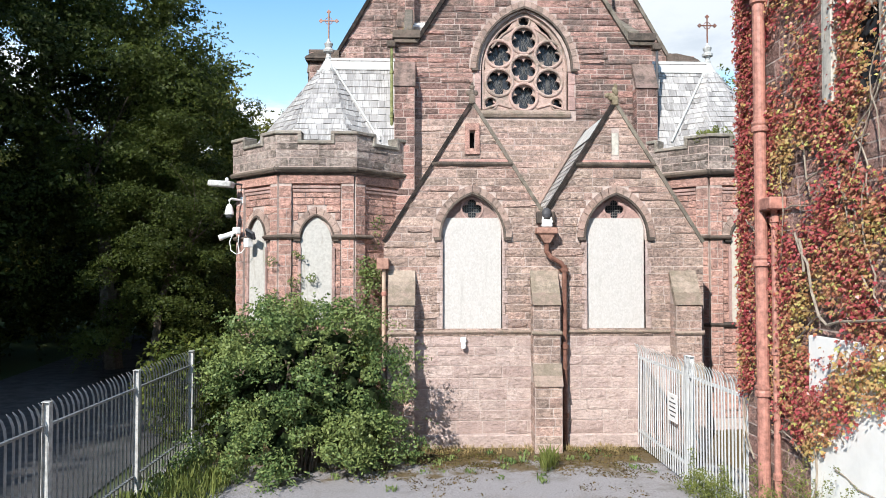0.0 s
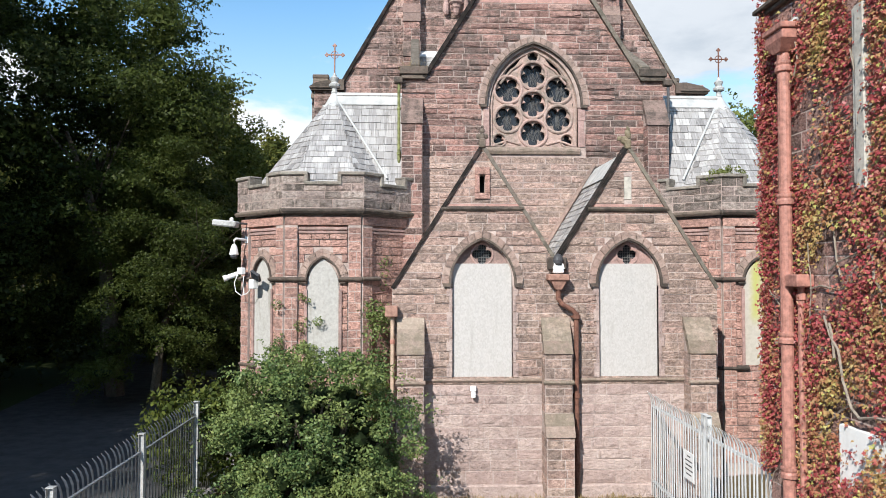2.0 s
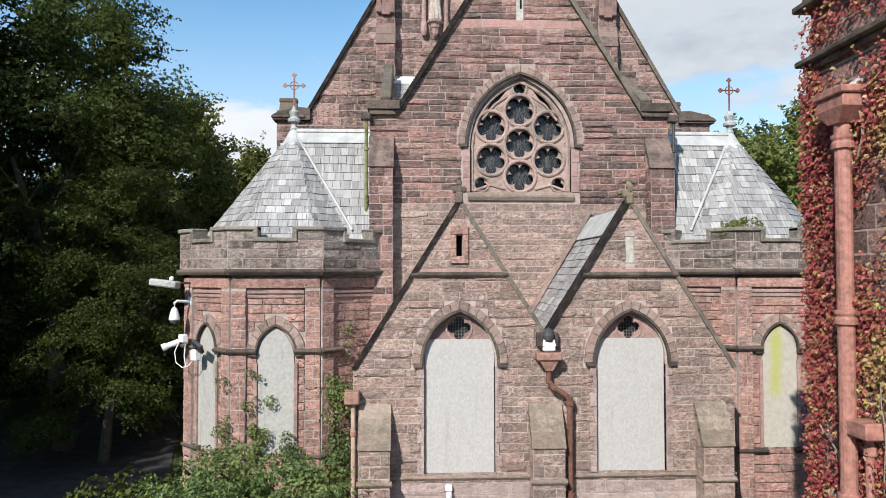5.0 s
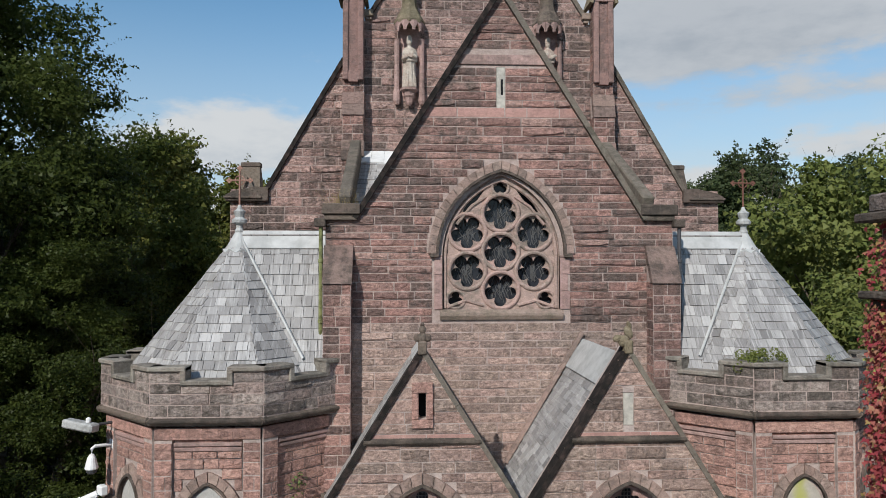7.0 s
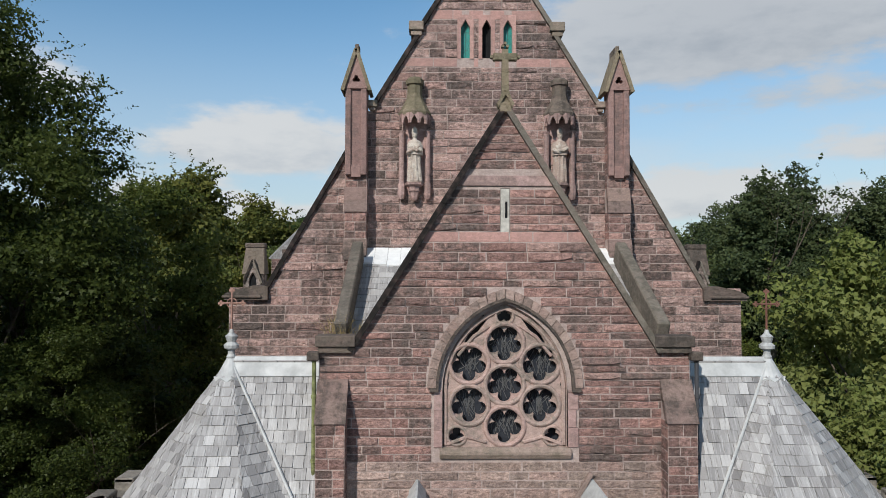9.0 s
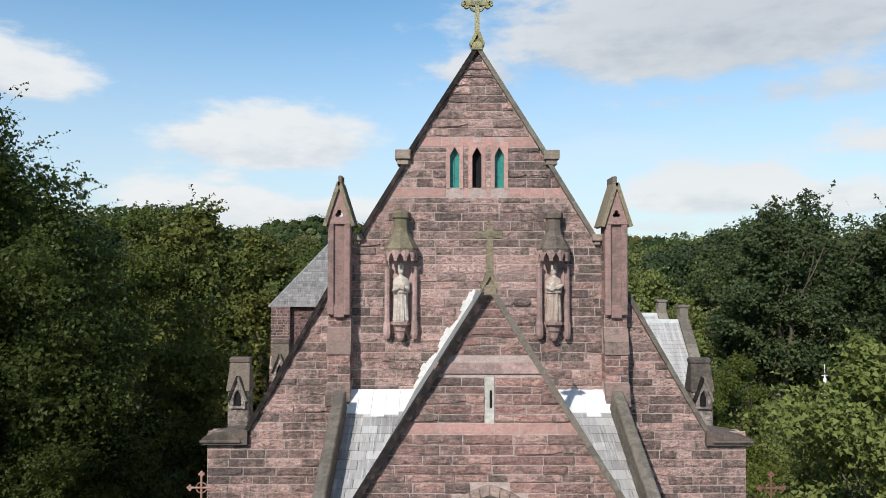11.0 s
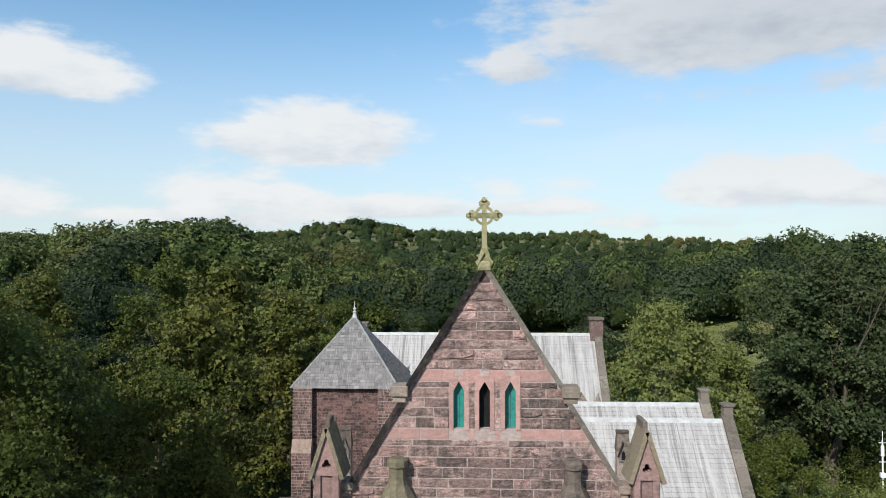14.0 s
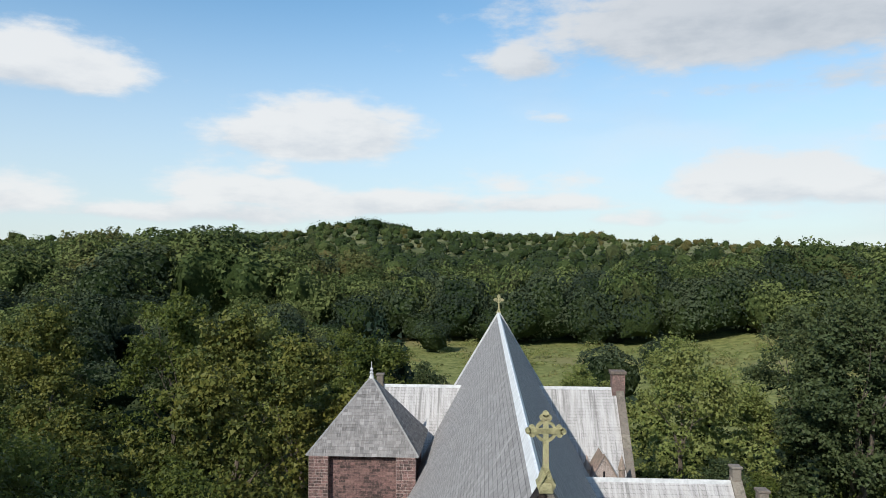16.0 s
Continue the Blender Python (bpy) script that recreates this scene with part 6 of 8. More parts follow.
# ---- foliage ----
def leaf_cloud(centres, radii_, count, size, seed, drop=0.0, flat_=0.7, jitter=0.45):
    """Loose leaf faces heaped round clump centres; an array (n, 4, 3)."""
    g = np.random.default_rng(seed)
    pick_ = g.choice(len(centres), count, p=radii_ ** 2 / np.sum(radii_ ** 2))
    d = g.normal(size=(count, 3))
    d /= np.linalg.norm(d, axis=1)[:, None]
    where = centres[pick_] + d * (radii_[pick_] * g.uniform(0.55, 1.05, count) ** 0.6)[:, None] * np.array([1, 1, flat_])
    where[:, 2] -= drop * g.uniform(0, 1, count)
    n = d + g.normal(size=(count, 3)) * jitter + np.array([0, 0, 0.3])
    n /= np.linalg.norm(n, axis=1)[:, None]
    t = np.cross(n, g.normal(size=(count, 3)))
    t /= np.linalg.norm(t, axis=1)[:, None] + 1e-9
    b = np.cross(n, t)
    s = size * g.uniform(0.6, 1.35, count)[:, None]
    return np.stack([where - t * s, where - b * s * 0.62, where + t * s, where + b * s * 0.62], axis=1)


def twig_leaves(centres, radii_, twigs, per, size, seed, droop=0.3, tilt=0.4, slim=0.55):
    """Leaves set in turn along short twigs that spread outwards in layers; an array (n, 4, 3)."""
    g = np.random.default_rng(seed)
    pick_ = g.choice(len(centres), twigs, p=radii_ ** 2 / np.sum(radii_ ** 2))
    r = radii_[pick_][:, None]
    out = (centres[pick_] - centres.mean(axis=0)) * (1, 1, 0.35)
    out /= np.linalg.norm(out, axis=1)[:, None] + 1e-9
    d = out + g.normal(size=(twigs, 3)) * (0.75, 0.75, 0.3)
    d /= np.linalg.norm(d, axis=1)[:, None]
    start = centres[pick_] + g.normal(size=(twigs, 3)) * r * (0.42, 0.42, 0.3)
    long_ = r * g.uniform(0.6, 1.5, (twigs, 1))
    q = (np.arange(per) + 0.5)[None, :, None] / per
    at = start[:, None] + d[:, None] * long_[:, None] * q - np.array([0, 0, 1.0]) * droop * long_[:, None] * q ** 2
    side = np.cross(d, (0, 0, 1.0))
    side /= np.linalg.norm(side, axis=1)[:, None] + 1e-9
    turn = np.where(np.arange(per) % 2, 1.0, -1.0)[None, :, None]
    way_ = side[:, None] * turn * 0.8 + d[:, None] * 0.6 + g.normal(size=(twigs, per, 3)) * 0.3
    n = np.array([0, 0, 0.35]) + 0.6 * out[:, None] + g.normal(size=(twigs, per, 3)) * tilt
    n /= np.linalg.norm(n, axis=2)[..., None]
    t = way_ - n * np.sum(n * way_, axis=2)[..., None]
    t /= np.linalg.norm(t, axis=2)[..., None] + 1e-9
    b = np.cross(n, t)
    s = size * g.uniform(0.6, 1.3, (twigs, per, 1))
    at = at + t * s * 0.8
    return np.stack([at - t * s, at - b * s * slim, at + t * s, at + b * s * slim], axis=2).reshape(-1, 4, 3)


def pointed(q):
    """Three-cornered leaves out of four-cornered ones."""
    c = q.mean(axis=1)
    tip = c + (q[:, 2] - c) * 0.55
    return np.stack([q[:, 0], tip + (q[:, 1] - c) * 1.35, tip + (q[:, 3] - c) * 1.35], axis=1)


def crown_clumps(height, spread, base, count, seed, lean=0.0, small=0.19):
    """Clump centres over an uneven crown: boughs that carry layered pads of leaves."""
    g = np.random.default_rng(seed)
    boughs = max(6, count // 7)
    bz = np.linspace(0.02, 1.0, boughs) ** 0.85
    ba = np.arange(boughs) * 2.4 + g.uniform(0, 0.8, boughs)
    prof = np.sqrt(np.clip(np.sin(np.pi * (0.16 + 0.8 * bz)), 0.03, 1)) * (1.0 - 0.22 * bz)
    br = spread * prof * g.uniform(0.6, 0.95, boughs)
    pick_ = g.integers(0, boughs, count)
    out = g.uniform(0.45, 1.05, count)
    a = ba[pick_] + g.normal(size=count) * 0.33
    rr = br[pick_] * out
    z = base + (height - base) * bz[pick_] + g.normal(size=count) * spread * 0.10 - 0.10 * spread * (out - 0.6)
    centres = np.stack([rr * np.cos(a) + lean, rr * np.sin(a), z], axis=1)
    return centres, g.uniform(0.55, 1.15, count) * spread * small


def tree_wood(height, spread, seed, thick, fine=False):
    """A tapered trunk with limbs."""
    g = random.Random(seed)
    bm = bmesh.new()

    def limb(p, d, length, r, depth):
        pts, rad, q = [Vector(p)], [r], Vector(p)
        for i in range(4):
            d = (d + Vector((g.uniform(-.2, .2), g.uniform(-.2, .2), g.uniform(-.05, .15)))).normalized()
            q = q + d * length / 4
            pts.append(q.copy())
            rad.append(r * (1 - 0.2 * (i + 1)))
        rings_ = []
        for pt, rr in zip(pts, rad):
            s = d.orthogonal().normalized()
            t = d.cross(s)
            rings_.append([bm.verts.new(pt + s * rr * math.cos(k * math.pi / 3) + t * rr * math.sin(k * math.pi / 3)) for k in range(6)])
        for a, b in zip(rings_, rings_[1:]):
            for k in range(6):
                bm.faces.new((a[k], a[(k + 1) % 6], b[(k + 1) % 6], b[k]))
        if depth:
            for i in range(4 if depth > 1 else 3):
                f = g.uniform(0.4, 1.0)
                at = pts[0].lerp(pts[-1], f) if f < 1 else pts[-1]
                a = g.uniform(0, 6.28)
                limb(at, (d + Vector((math.cos(a), math.sin(a), g.uniform(-.1, .5))) * 0.9).normalized(), length * g.uniform(0.4, 0.65), rad[-1] * 0.8, depth - 1)

    limb((0, 0, -0.3), Vector((0, 0, 1)), height * 0.6, thick, 3 if fine else 2)
    return bm


def lump(seed):
    """A rough low ball: the dark heart of one leaf clump, coloured as shade."""
    bm = bmesh.new()
    bmesh.ops.create_icosphere(bm, subdivisions=1, radius=1.0)
    g = random.Random(seed)
    off = Vector((g.uniform(0, 50), g.uniform(0, 50), g.uniform(0, 50)))
    for v in bm.verts:
        v.co *= 0.85 + 0.5 * noise.noise(v.co * 1.9 + off)
    tri = np.array([[l.vert.co[:] for l in f.loops] for f in bm.faces])
    bm.free()
    return tri


LUMPS = [lump(k) for k in range(6)]


def make_tree(name, seed, height, spread, base, leaves, size, mat, label, clumps=60, thick=0.3, flat_=0.6, small=0.2):
    """A tree at the origin with a trunk and a crown; returns its root."""
    r_ = root(name, 0, 0, 0, label, "tree", "woodland trees")
    part("trunk", tree_wood(height, spread, seed, thick, leaves > 20000), BARK, r_)
    cc, rr = crown_clumps(height - spread * 0.2, spread, base, clumps, seed, small=small)
    loose = leaf_cloud(cc, rr, leaves // 2, size, seed, flat_=flat_, jitter=0.5)
    part("crown", quads_mesh("crown", pointed(np.concatenate([loose, twig_leaves(cc, rr, leaves // 24, 12, size * 0.9, seed, tilt=0.8)])), mat, 3), parent=r_)
    # dark lumps stand for the shade between leaf clumps, larger lower down
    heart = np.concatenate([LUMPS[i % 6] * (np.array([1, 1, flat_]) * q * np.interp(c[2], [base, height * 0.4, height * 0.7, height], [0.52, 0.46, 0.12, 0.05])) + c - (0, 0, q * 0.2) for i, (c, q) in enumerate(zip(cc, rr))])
    part("inner_foliage", quads_mesh("inner_foliage", heart, LEAF_SHADE, 3), parent=r_)
    return r_


def plant(kinds, spots):
    """Copies of the model trees; the models themselves take the first spots."""
    used = set()
    for i, (x, y, which, scale_, spin) in enumerate(spots):
        m = pose(x, y, float(land(x, y)) - 0.1, 0, 0, spin)
        if y > 48 and which in ("dark", "dark2", "mid", "gold", "pale"):
            which = {"dark2": "dark"}.get(which, which) + "_"
        src = kinds[which]
        if which in used:
            ob = copy_thing(src, m)
        else:
            used.add(which)
            ob = src
            ob.matrix_basis = m
        ob.scale = (scale_, scale_, scale_ * (0.92 + 0.16 * ((i * 37) % 10) / 10))


TREES = {
    "dark": make_tree("oak_tree", 3, 17.5, 6.0, 2.0, 72000, 0.078, LEAF_DARK, "tall dark green broadleaf tree in dense woodland", 150, 0.38, flat_=0.5, small=0.19),
    "dark2": make_tree("ash_tree", 5, 18.5, 5.2, 3.0, 40000, 0.085, LEAF_DARK, "tall dark broadleaf tree with an uneven crown", 110, 0.33, flat_=0.5),
    "mid": make_tree("sycamore_tree", 8, 15.0, 5.0, 1.2, 30000, 0.10, LEAF_MID, "mid-green broadleaf tree with a full crown", 120, 0.3),
    "gold": make_tree("beech_tree", 11, 13.0, 4.6, 1.0, 26000, 0.095, LEAF_GOLD, "broadleaf tree turning yellow-green", 100, 0.28),
    "pale": make_tree("willow_tree", 14, 9.5, 4.6, 0.5, 30000, 0.08, LEAF_PALE, "pale green willow with bare branches showing", 120, 0.26, small=0.16),
}
TREES.update({
    "dark_": make_tree("oak_tree", 4, 17.0, 6.0, 2.0, 16000, 0.15, LEAF_OAK, "tall dark green broadleaf tree in dense woodland", 130, 0.38),
    "mid_": make_tree("sycamore_tree", 9, 15.0, 5.0, 1.2, 15000, 0.14, LEAF_MID, "mid-green broadleaf tree with a full crown", 120, 0.3),
    "pale_": make_tree("willow_tree", 15, 9.5, 4.6, 0.5, 15000, 0.11, LEAF_PALE, "pale green willow with bare branches showing", 120, 0.26, small=0.16),
    "gold_": make_tree("beech_tree", 12, 13.0, 4.6, 1.0, 15000, 0.135, LEAF_GOLD, "broadleaf tree turning yellow-green", 110, 0.28),
})
near_trees = [
    # beside the lane; the tallest are added out of sight to shade those behind
    (-25, 9, "dark_", 1.3, 60), (-31, 17, "dark_", 1.8, 170), (-24, -3, "dark_", 1.5, 250), (-30, 3, "dark_", 1.6, 20),
    (-12.0, 41, "mid", 1.03, 40), (-20.5, 21, "dark_", 1.42, 15), (-17.2, 20.3, "dark_", 0.8, 75), (-17.8, 29, "dark2", 1.22, 140), (-12.4, 30.2, "dark", 1.12, 20), (-10.2, 28.2, "dark", 0.62, 230), (-10.2, 33, "mid", 0.68, 80), (-15.2, 35.5, "mid", 1.2, 210), (-23, 18, "dark_", 1.2, 200), (-21.5, 33, "dark2", 1.32, 70), (-17, 42, "gold", 1.1, 10), (-12.5, 46, "gold", 0.85, 300),
    (-28, 25, "dark_", 1.55, 90), (-30, 33, "dark_", 1.6, 150), (-37, 44, "dark_", 1.6, 45), (-21, 51, "gold", 1.1, 30), (-28, 45, "gold", 1.1, 160), (-16, 54, "gold", 1.35, 250), (-26, 59, "gold", 1.15, 75), (-33, 52, "gold", 1.2, 0), (-37, 34, "dark_", 1.5, 250),
    (-25, 13, "dark_", 1.15, 33), (-25, 11, "dark_", 1.4, 120), (-21, 3, "dark_", 1.2, 90), (-23, 4, "dark_", 1.15, 10), (-13, 70, "gold", 1.45, 50), (-34, 66, "gold", 1.15, 140), (-20, 70, "gold_", 1.55, 222), (-42, 70, "gold", 1.25, 12), (-9, 79, "mid_", 1.3, 77),
    (-30, 81, "mid", 1.42, 15), (-17, 82, "pale", 1.5, 100), (-24, 96, "pale", 2.0, 190), (-45, 84, "gold_", 1.4, 260), (-52, 92, "gold_", 1.4, 310), (-5, 92, "dark_", 0.85, 41), (-12, 98, "pale", 1.7, 310), (-36, 100, "dark_", 1.2, 310), (-18, 108, "mid_", 1.1, 0), (-20, 88, "dark_", 0.75, 199),
    # on the other flank and behind
    (15.6, 28.8, "pale", 1.36, 20), (12.9, 22.0, "pale", 0.98, 200), (18.5, 34.5, "pale", 1.0, 110), (31, 44, "mid", 0.7, 260), (19, 58, "mid", 0.72, 120), (27, 53, "pale", 0.7, 180), (36, 79, "dark_", 1.38, 33), (40, 84, "dark_", 1.38, 77), (36, 92, "dark_", 1.25, 200), (47, 82, "dark_", 1.38, 110), (54, 84, "dark_", 1.3, 280), (31, 60, "pale", 0.62, 250), (35, 64, "pale", 0.55, 20), (41, 66, "pale", 0.6, 130), (24.5, 65, "mid_", 0.5, 222), (38, 58, "pale", 0.5, 300),
    (20, 66, "dark_", 0.68, 5), (21, 80, "pale", 1.75, 210), (29, 88, "pale", 1.3, 310), (12, 92, "mid_", 0.85, 90), (36, 80, "dark_", 1.25, 20), (50, 74, "dark_", 1.2, 170), (50, 86, "dark_", 1.2, 240), (25, 98, "pale", 1.6, 70), (36, 104, "mid_", 0.6, 190),
    (5, 102, "dark_", 0.62, 10), (15, 108, "pale", 1.3, 150), (54, 66, "mid_", 1.15, 100), (58, 100, "dark_", 1.1, 300), (46, 110, "mid_", 1.0, 45), (24, 60, "mid_", 0.6, 10), (24, 70, "mid_", 0.55, 60),
]
plant(TREES, near_trees)


def canopy_form(seed, spread, tall, fine, slim):
    """One far crown: a closed, many-lobed dome of leaf masses; returns its triangles and their normals."""
    bm = bmesh.new()
    bmesh.ops.create_icosphere(bm, subdivisions=3 if fine == 2 else 2, radius=1.0)
    g = random.Random(seed)
    lobes_ = [Vector((g.gauss(0, 1), g.gauss(0, 1), g.uniform(-0.7, 1.3))).normalized() for _ in range(15)]
    off = Vector((g.uniform(0, 50), g.uniform(0, 50), g.uniform(0, 50)))
    for v in bm.verts:
        d = v.co.normalized()
        swell = max(math.exp(-(1 - d.dot(q)) / 0.07) for q in lobes_)
        r = 0.62 + 0.40 * swell + 0.22 * noise.noise(d * 3.0 + off)
        if slim:
            r *= max(0.12, 0.62 - 0.55 * d.z)
        v.co = Vector((d.x * r * spread, d.y * r * spread, tall * (0.5 + 0.5 * d.z * (1.0 if slim else r))))
    tri = np.array([[l.vert.co[:] for l in f.loops] for f in bm.faces])
    bm.free()
    return tri


def spray_on(tri, count, size, seed):
    """Leaf sprays over a crown's skin."""
    g = np.random.default_rng(seed)
    n = np.cross(tri[:, 1] - tri[:, 0], tri[:, 2] - tri[:, 0])
    area = np.linalg.norm(n, axis=1)
    n = n / area[:, None]
    weight = area * np.clip(0.8 + n[:, 2], 0.25, 1.4)
    k = g.choice(len(tri), count, p=weight / weight.sum())
    w = g.dirichlet((1, 1, 1), count)
    at = np.einsum("ij,ijk->ik", w, tri[k]) + n[k] * g.uniform(-0.4, 2.6, count)[:, None] * size
    d = n[k] + g.normal(size=(count, 3)) * 0.5 + np.array([0, 0, 0.25])
    d /= np.linalg.norm(d, axis=1)[:, None]
    t = np.cross(d, g.normal(size=(count, 3)))
    t /= np.linalg.norm(t, axis=1)[:, None]
    b = np.cross(d, t)
    s = size * g.uniform(0.55, 1.3, count)[:, None]
    return pointed(np.stack([at - t * s, at - b * s * 0.75, at + t * s, at + b * s * 0.75], axis=1))


def forest(name, spots, seed, leaves, size, kind, label):
    """Far woodland in one mesh, with loose sprays of leaves over it."""
    g = np.random.default_rng(seed)
    slim, fine = kind == "conifer", leaves > 200
    shrink = np.array([0.86, 0.86, 0.93])
    bodies = [canopy_form(seed * 10 + s, 2.6 if slim else 6.4, 14.0 if slim else 11.5, fine, slim) for s in range(7)]
    sprays = [spray_on(q, leaves, size, seed * 20 + s) for s, q in enumerate(bodies)]
    bodies = [q * shrink for q in bodies]
    tri, quad = [], []
    for x, y, scale_ in spots:
        a = g.uniform(0, 6.28)
        c, s = math.cos(a), math.sin(a)
        k, tall = g.integers(7), g.uniform(0.85, 1.25)
        for src, into in ((bodies[k], tri), (sprays[k], quad)):
            q = src * (scale_, scale_, scale_ * tall)
            into.append(np.stack([q[..., 0] * c - q[..., 1] * s + x, q[..., 0] * s + q[..., 1] * c + y, q[..., 2] + float(land(x, y)) - 0.8], axis=-1))
    ob = part(name, quads_mesh(name, np.concatenate(tri), CANOPY[kind], 3))
    tagged(ob, label, "woodland", kind="stuff")
    leaf_mat = {"dark": WOOD_DARK, "mid": WOOD_MID, "gold": WOOD_GOLD, "conifer": CONIFER}[kind]
    tagged(part("leaf_sprays", quads_mesh("leaf_sprays", np.concatenate(quad), leaf_mat, 3), parent=ob), kind="stuff")
    return ob


g_ = np.random.default_rng(4)
kinds_ = ("dark", "mid", "gold", "conifer")
belts = {(k, b): [] for k in kinds_ for b in ("near", "belt", "far")}


def in_meadow(x, y):
    return -30 < x < 105 and 118 + 0.1 * abs(x - 20) < y < 226 - 0.06 * x


made_near = made_far = 0
while made_near < 440 or made_far < 1900:
    near_ = made_near < 440
    d = g_.uniform(80, 330) ** 1.0 if near_ else g_.uniform(320, 760)
    a = g_.uniform(-0.66, 0.66)
    x, y = 2 + d * math.sin(a), 10 + d * math.cos(a)
    if in_meadow(x, y) and g_.uniform() > 0.02:
        continue
    if (y < 122 and -45 < x < 62) or (near_ and g_.uniform() > d / 330):
        continue
    open_hill = d > 500 and (a < -0.36 or a > 0.17)
    patch_ = math.sin(x * 0.021 + 1.3) + math.sin(y * 0.017 + x * 0.008) + g_.normal() * 0.7
    if 210 < d < 300 and x > -20:
        patch_ += 0.55
    kind = "dark" if patch_ > 0.3 else ("mid" if patch_ > -1.3 else "gold")
    s_ = g_.uniform(0.8, 1.25) * (1.45 if 210 < d < 290 else 1.0) * (0.6 if d > 420 else 1.0)
    if open_hill and g_.uniform() < 0.8:
        kind, s_ = "mid" if g_.uniform() < 0.6 else "gold", g_.uniform(0.16, 0.36)
    belts[kind, "far" if not near_ else ("near" if d < 190 else "belt")].append((x, y, s_))
    made_near, made_far = made_near + near_, made_far + (not near_)
for i in range(9):
    a, d = -0.46 + 0.018 * i, 225 + 9 * (i % 4)
    belts["mid" if i % 3 else "dark", "belt"].append((2 + d * math.sin(a), 10 + d * math.cos(a), g_.uniform(2.1, 2.75)))
for i in range(24):
    belts["dark", "belt"].append((-32 + i * 6.2 + g_.uniform(-2, 2), 229 - 0.06 * (-32 + i * 6.2) + g_.uniform(-3, 4), g_.uniform(1.25, 1.7)))
for _ in range(60):
    a = -0.155 + g_.normal() * 0.04
    belts["dark", "far"].append((2 + 650 * math.sin(a), 10 + 650 * math.cos(a) + g_.uniform(-30, 30), g_.uniform(0.75, 1.05)))
for _ in range(1500):
    a, d = g_.uniform(-0.66, 0.66), g_.uniform(430, 780)
    belts["mid" if g_.uniform() < 0.7 else "gold", "far"].append((2 + d * math.sin(a), 10 + d * math.cos(a), g_.uniform(0.16, 0.4)))
for x, y in ((-19, 112), (-14, 117), (-44, 150), (-7, 84), (-10.5, 86)):
    belts["conifer", "near"].append((x, y, 1.2))
NAMES = {"dark": "dark green wooded hillside beyond the meadow", "mid": "mid-green wooded hillside beyond the meadow",
         "gold": "yellowing trees on the wooded hillside", "conifer": "dark conifers on the hilltop and in the woods"}
for i, ((kind, belt), spots) in enumerate(belts.items()):
    count_, size_ = {"near": (1500, 0.24), "belt": (950, 0.29), "far": (50, 0.55)}[belt]
    if not spots:
        continue
    forest("conifer_wood" if kind == "conifer" else "woodland", spots, 21 + i, count_, size_, kind, NAMES[kind])
around = []
for _ in range(220):
    a, d = g_.uniform(0.75, 2 * math.pi - 0.75), g_.uniform(70, 420)
    around.append((2 + d * math.sin(a), 10 + d * math.cos(a), g_.uniform(0.9, 1.3)))
forest("woodland", around, 45, 60, 0.9, "dark", "woods all round the churchyard")

# bracken and scrub on the meadow
gb = np.random.default_rng(77)
bx, by = gb.uniform(-28, 100, 900), gb.uniform(120, 224, 900)
tall_ = gb.uniform(0.15, 0.55, 900) * (1 + 2.2 * (gb.uniform(size=900) < 0.06))
bc = np.stack([bx, by, land(bx, by) + tall_ * 0.5], axis=1)
tagged(part("bracken", quads_mesh("bracken", leaf_cloud(bc, tall_ * 2.4, 26000, 0.24, 78, flat_=0.4, jitter=0.6), BRACKEN)), "rough bracken and scrub over the meadow", "scrub", kind="stuff")

# the shrub against the wall
shrub = root("shrub", -2.4, 14.8, 0, "large leafy green shrub growing beside the wall", "shrub")
gs = np.random.default_rng(31)
n_c = 190
sz = gs.uniform(0, 1, n_c)
sa = gs.uniform(0, 2 * np.pi, n_c)
sr = 1.95 * np.sqrt(np.clip(1 - (sz * 0.97) ** 4.5, 0.03, 1)) * gs.uniform(0.5, 1, n_c) ** 0.5
sr = sr * (1 + 0.16 * np.sin(3 * sa + 1.0) + 0.1 * np.sin(5 * sa + 4 * sz))
sz[:58], sa[:58] = sz[:58] * 0.35, -np.pi / 2 + (sa[:58] - np.pi) * 0.45
sc = np.stack([-2.35 + sr * np.cos(sa), 14.75 + sr * np.sin(sa) * 0.62, 0.2 + 3.15 * sz ** 0.9], axis=1)
part("foliage", quads_mesh("foliage", np.concatenate([leaf_cloud(sc, gs.uniform(0.1, 0.32, n_c), 38000, 0.033, 32, flat_=0.9, jitter=0.9), twig_leaves((sc - [-2.35, 14.75, 1.2]) * 1.06 + [-2.35, 14.75, 1.2], gs.uniform(0.16, 0.4, n_c), 900, 9, 0.034, 33, 0.4, 1.0)]), LEAF_BUSH), parent=shrub)
# the same shade-coloured lumps fill the shrub
part("inner_foliage", quads_mesh("inner_foliage", np.concatenate([LUMPS[i % 6] * 0.2 + (np.array([-2.35, 14.85, 1.2]) + (c - [-2.35, 14.75, 1.2]) * 0.7) for i, c in enumerate(sc)]), LEAF_SHADE, 3), parent=shrub)
sprigs = np.concatenate([np.stack([np.full(7, -2.35 + r * math.cos(a)) + np.linspace(0, 0.25, 7) * math.cos(a), np.full(7, 14.75 + 0.6 * r * math.sin(a)), 2.3 - 0.5 * r + np.linspace(0.4, 1.25, 7) * k], axis=1) for a, r, k in zip(gs.uniform(0, 6.28, 46), gs.uniform(0, 1.7, 46), gs.uniform(0.5, 1.0, 46))])
part("outer_foliage", quads_mesh("outer_foliage", twig_leaves(sprigs, np.full(len(sprigs), 0.14), 700, 6, 0.034, 35, 0.0, 0.7), LEAF_BUSH), parent=shrub)
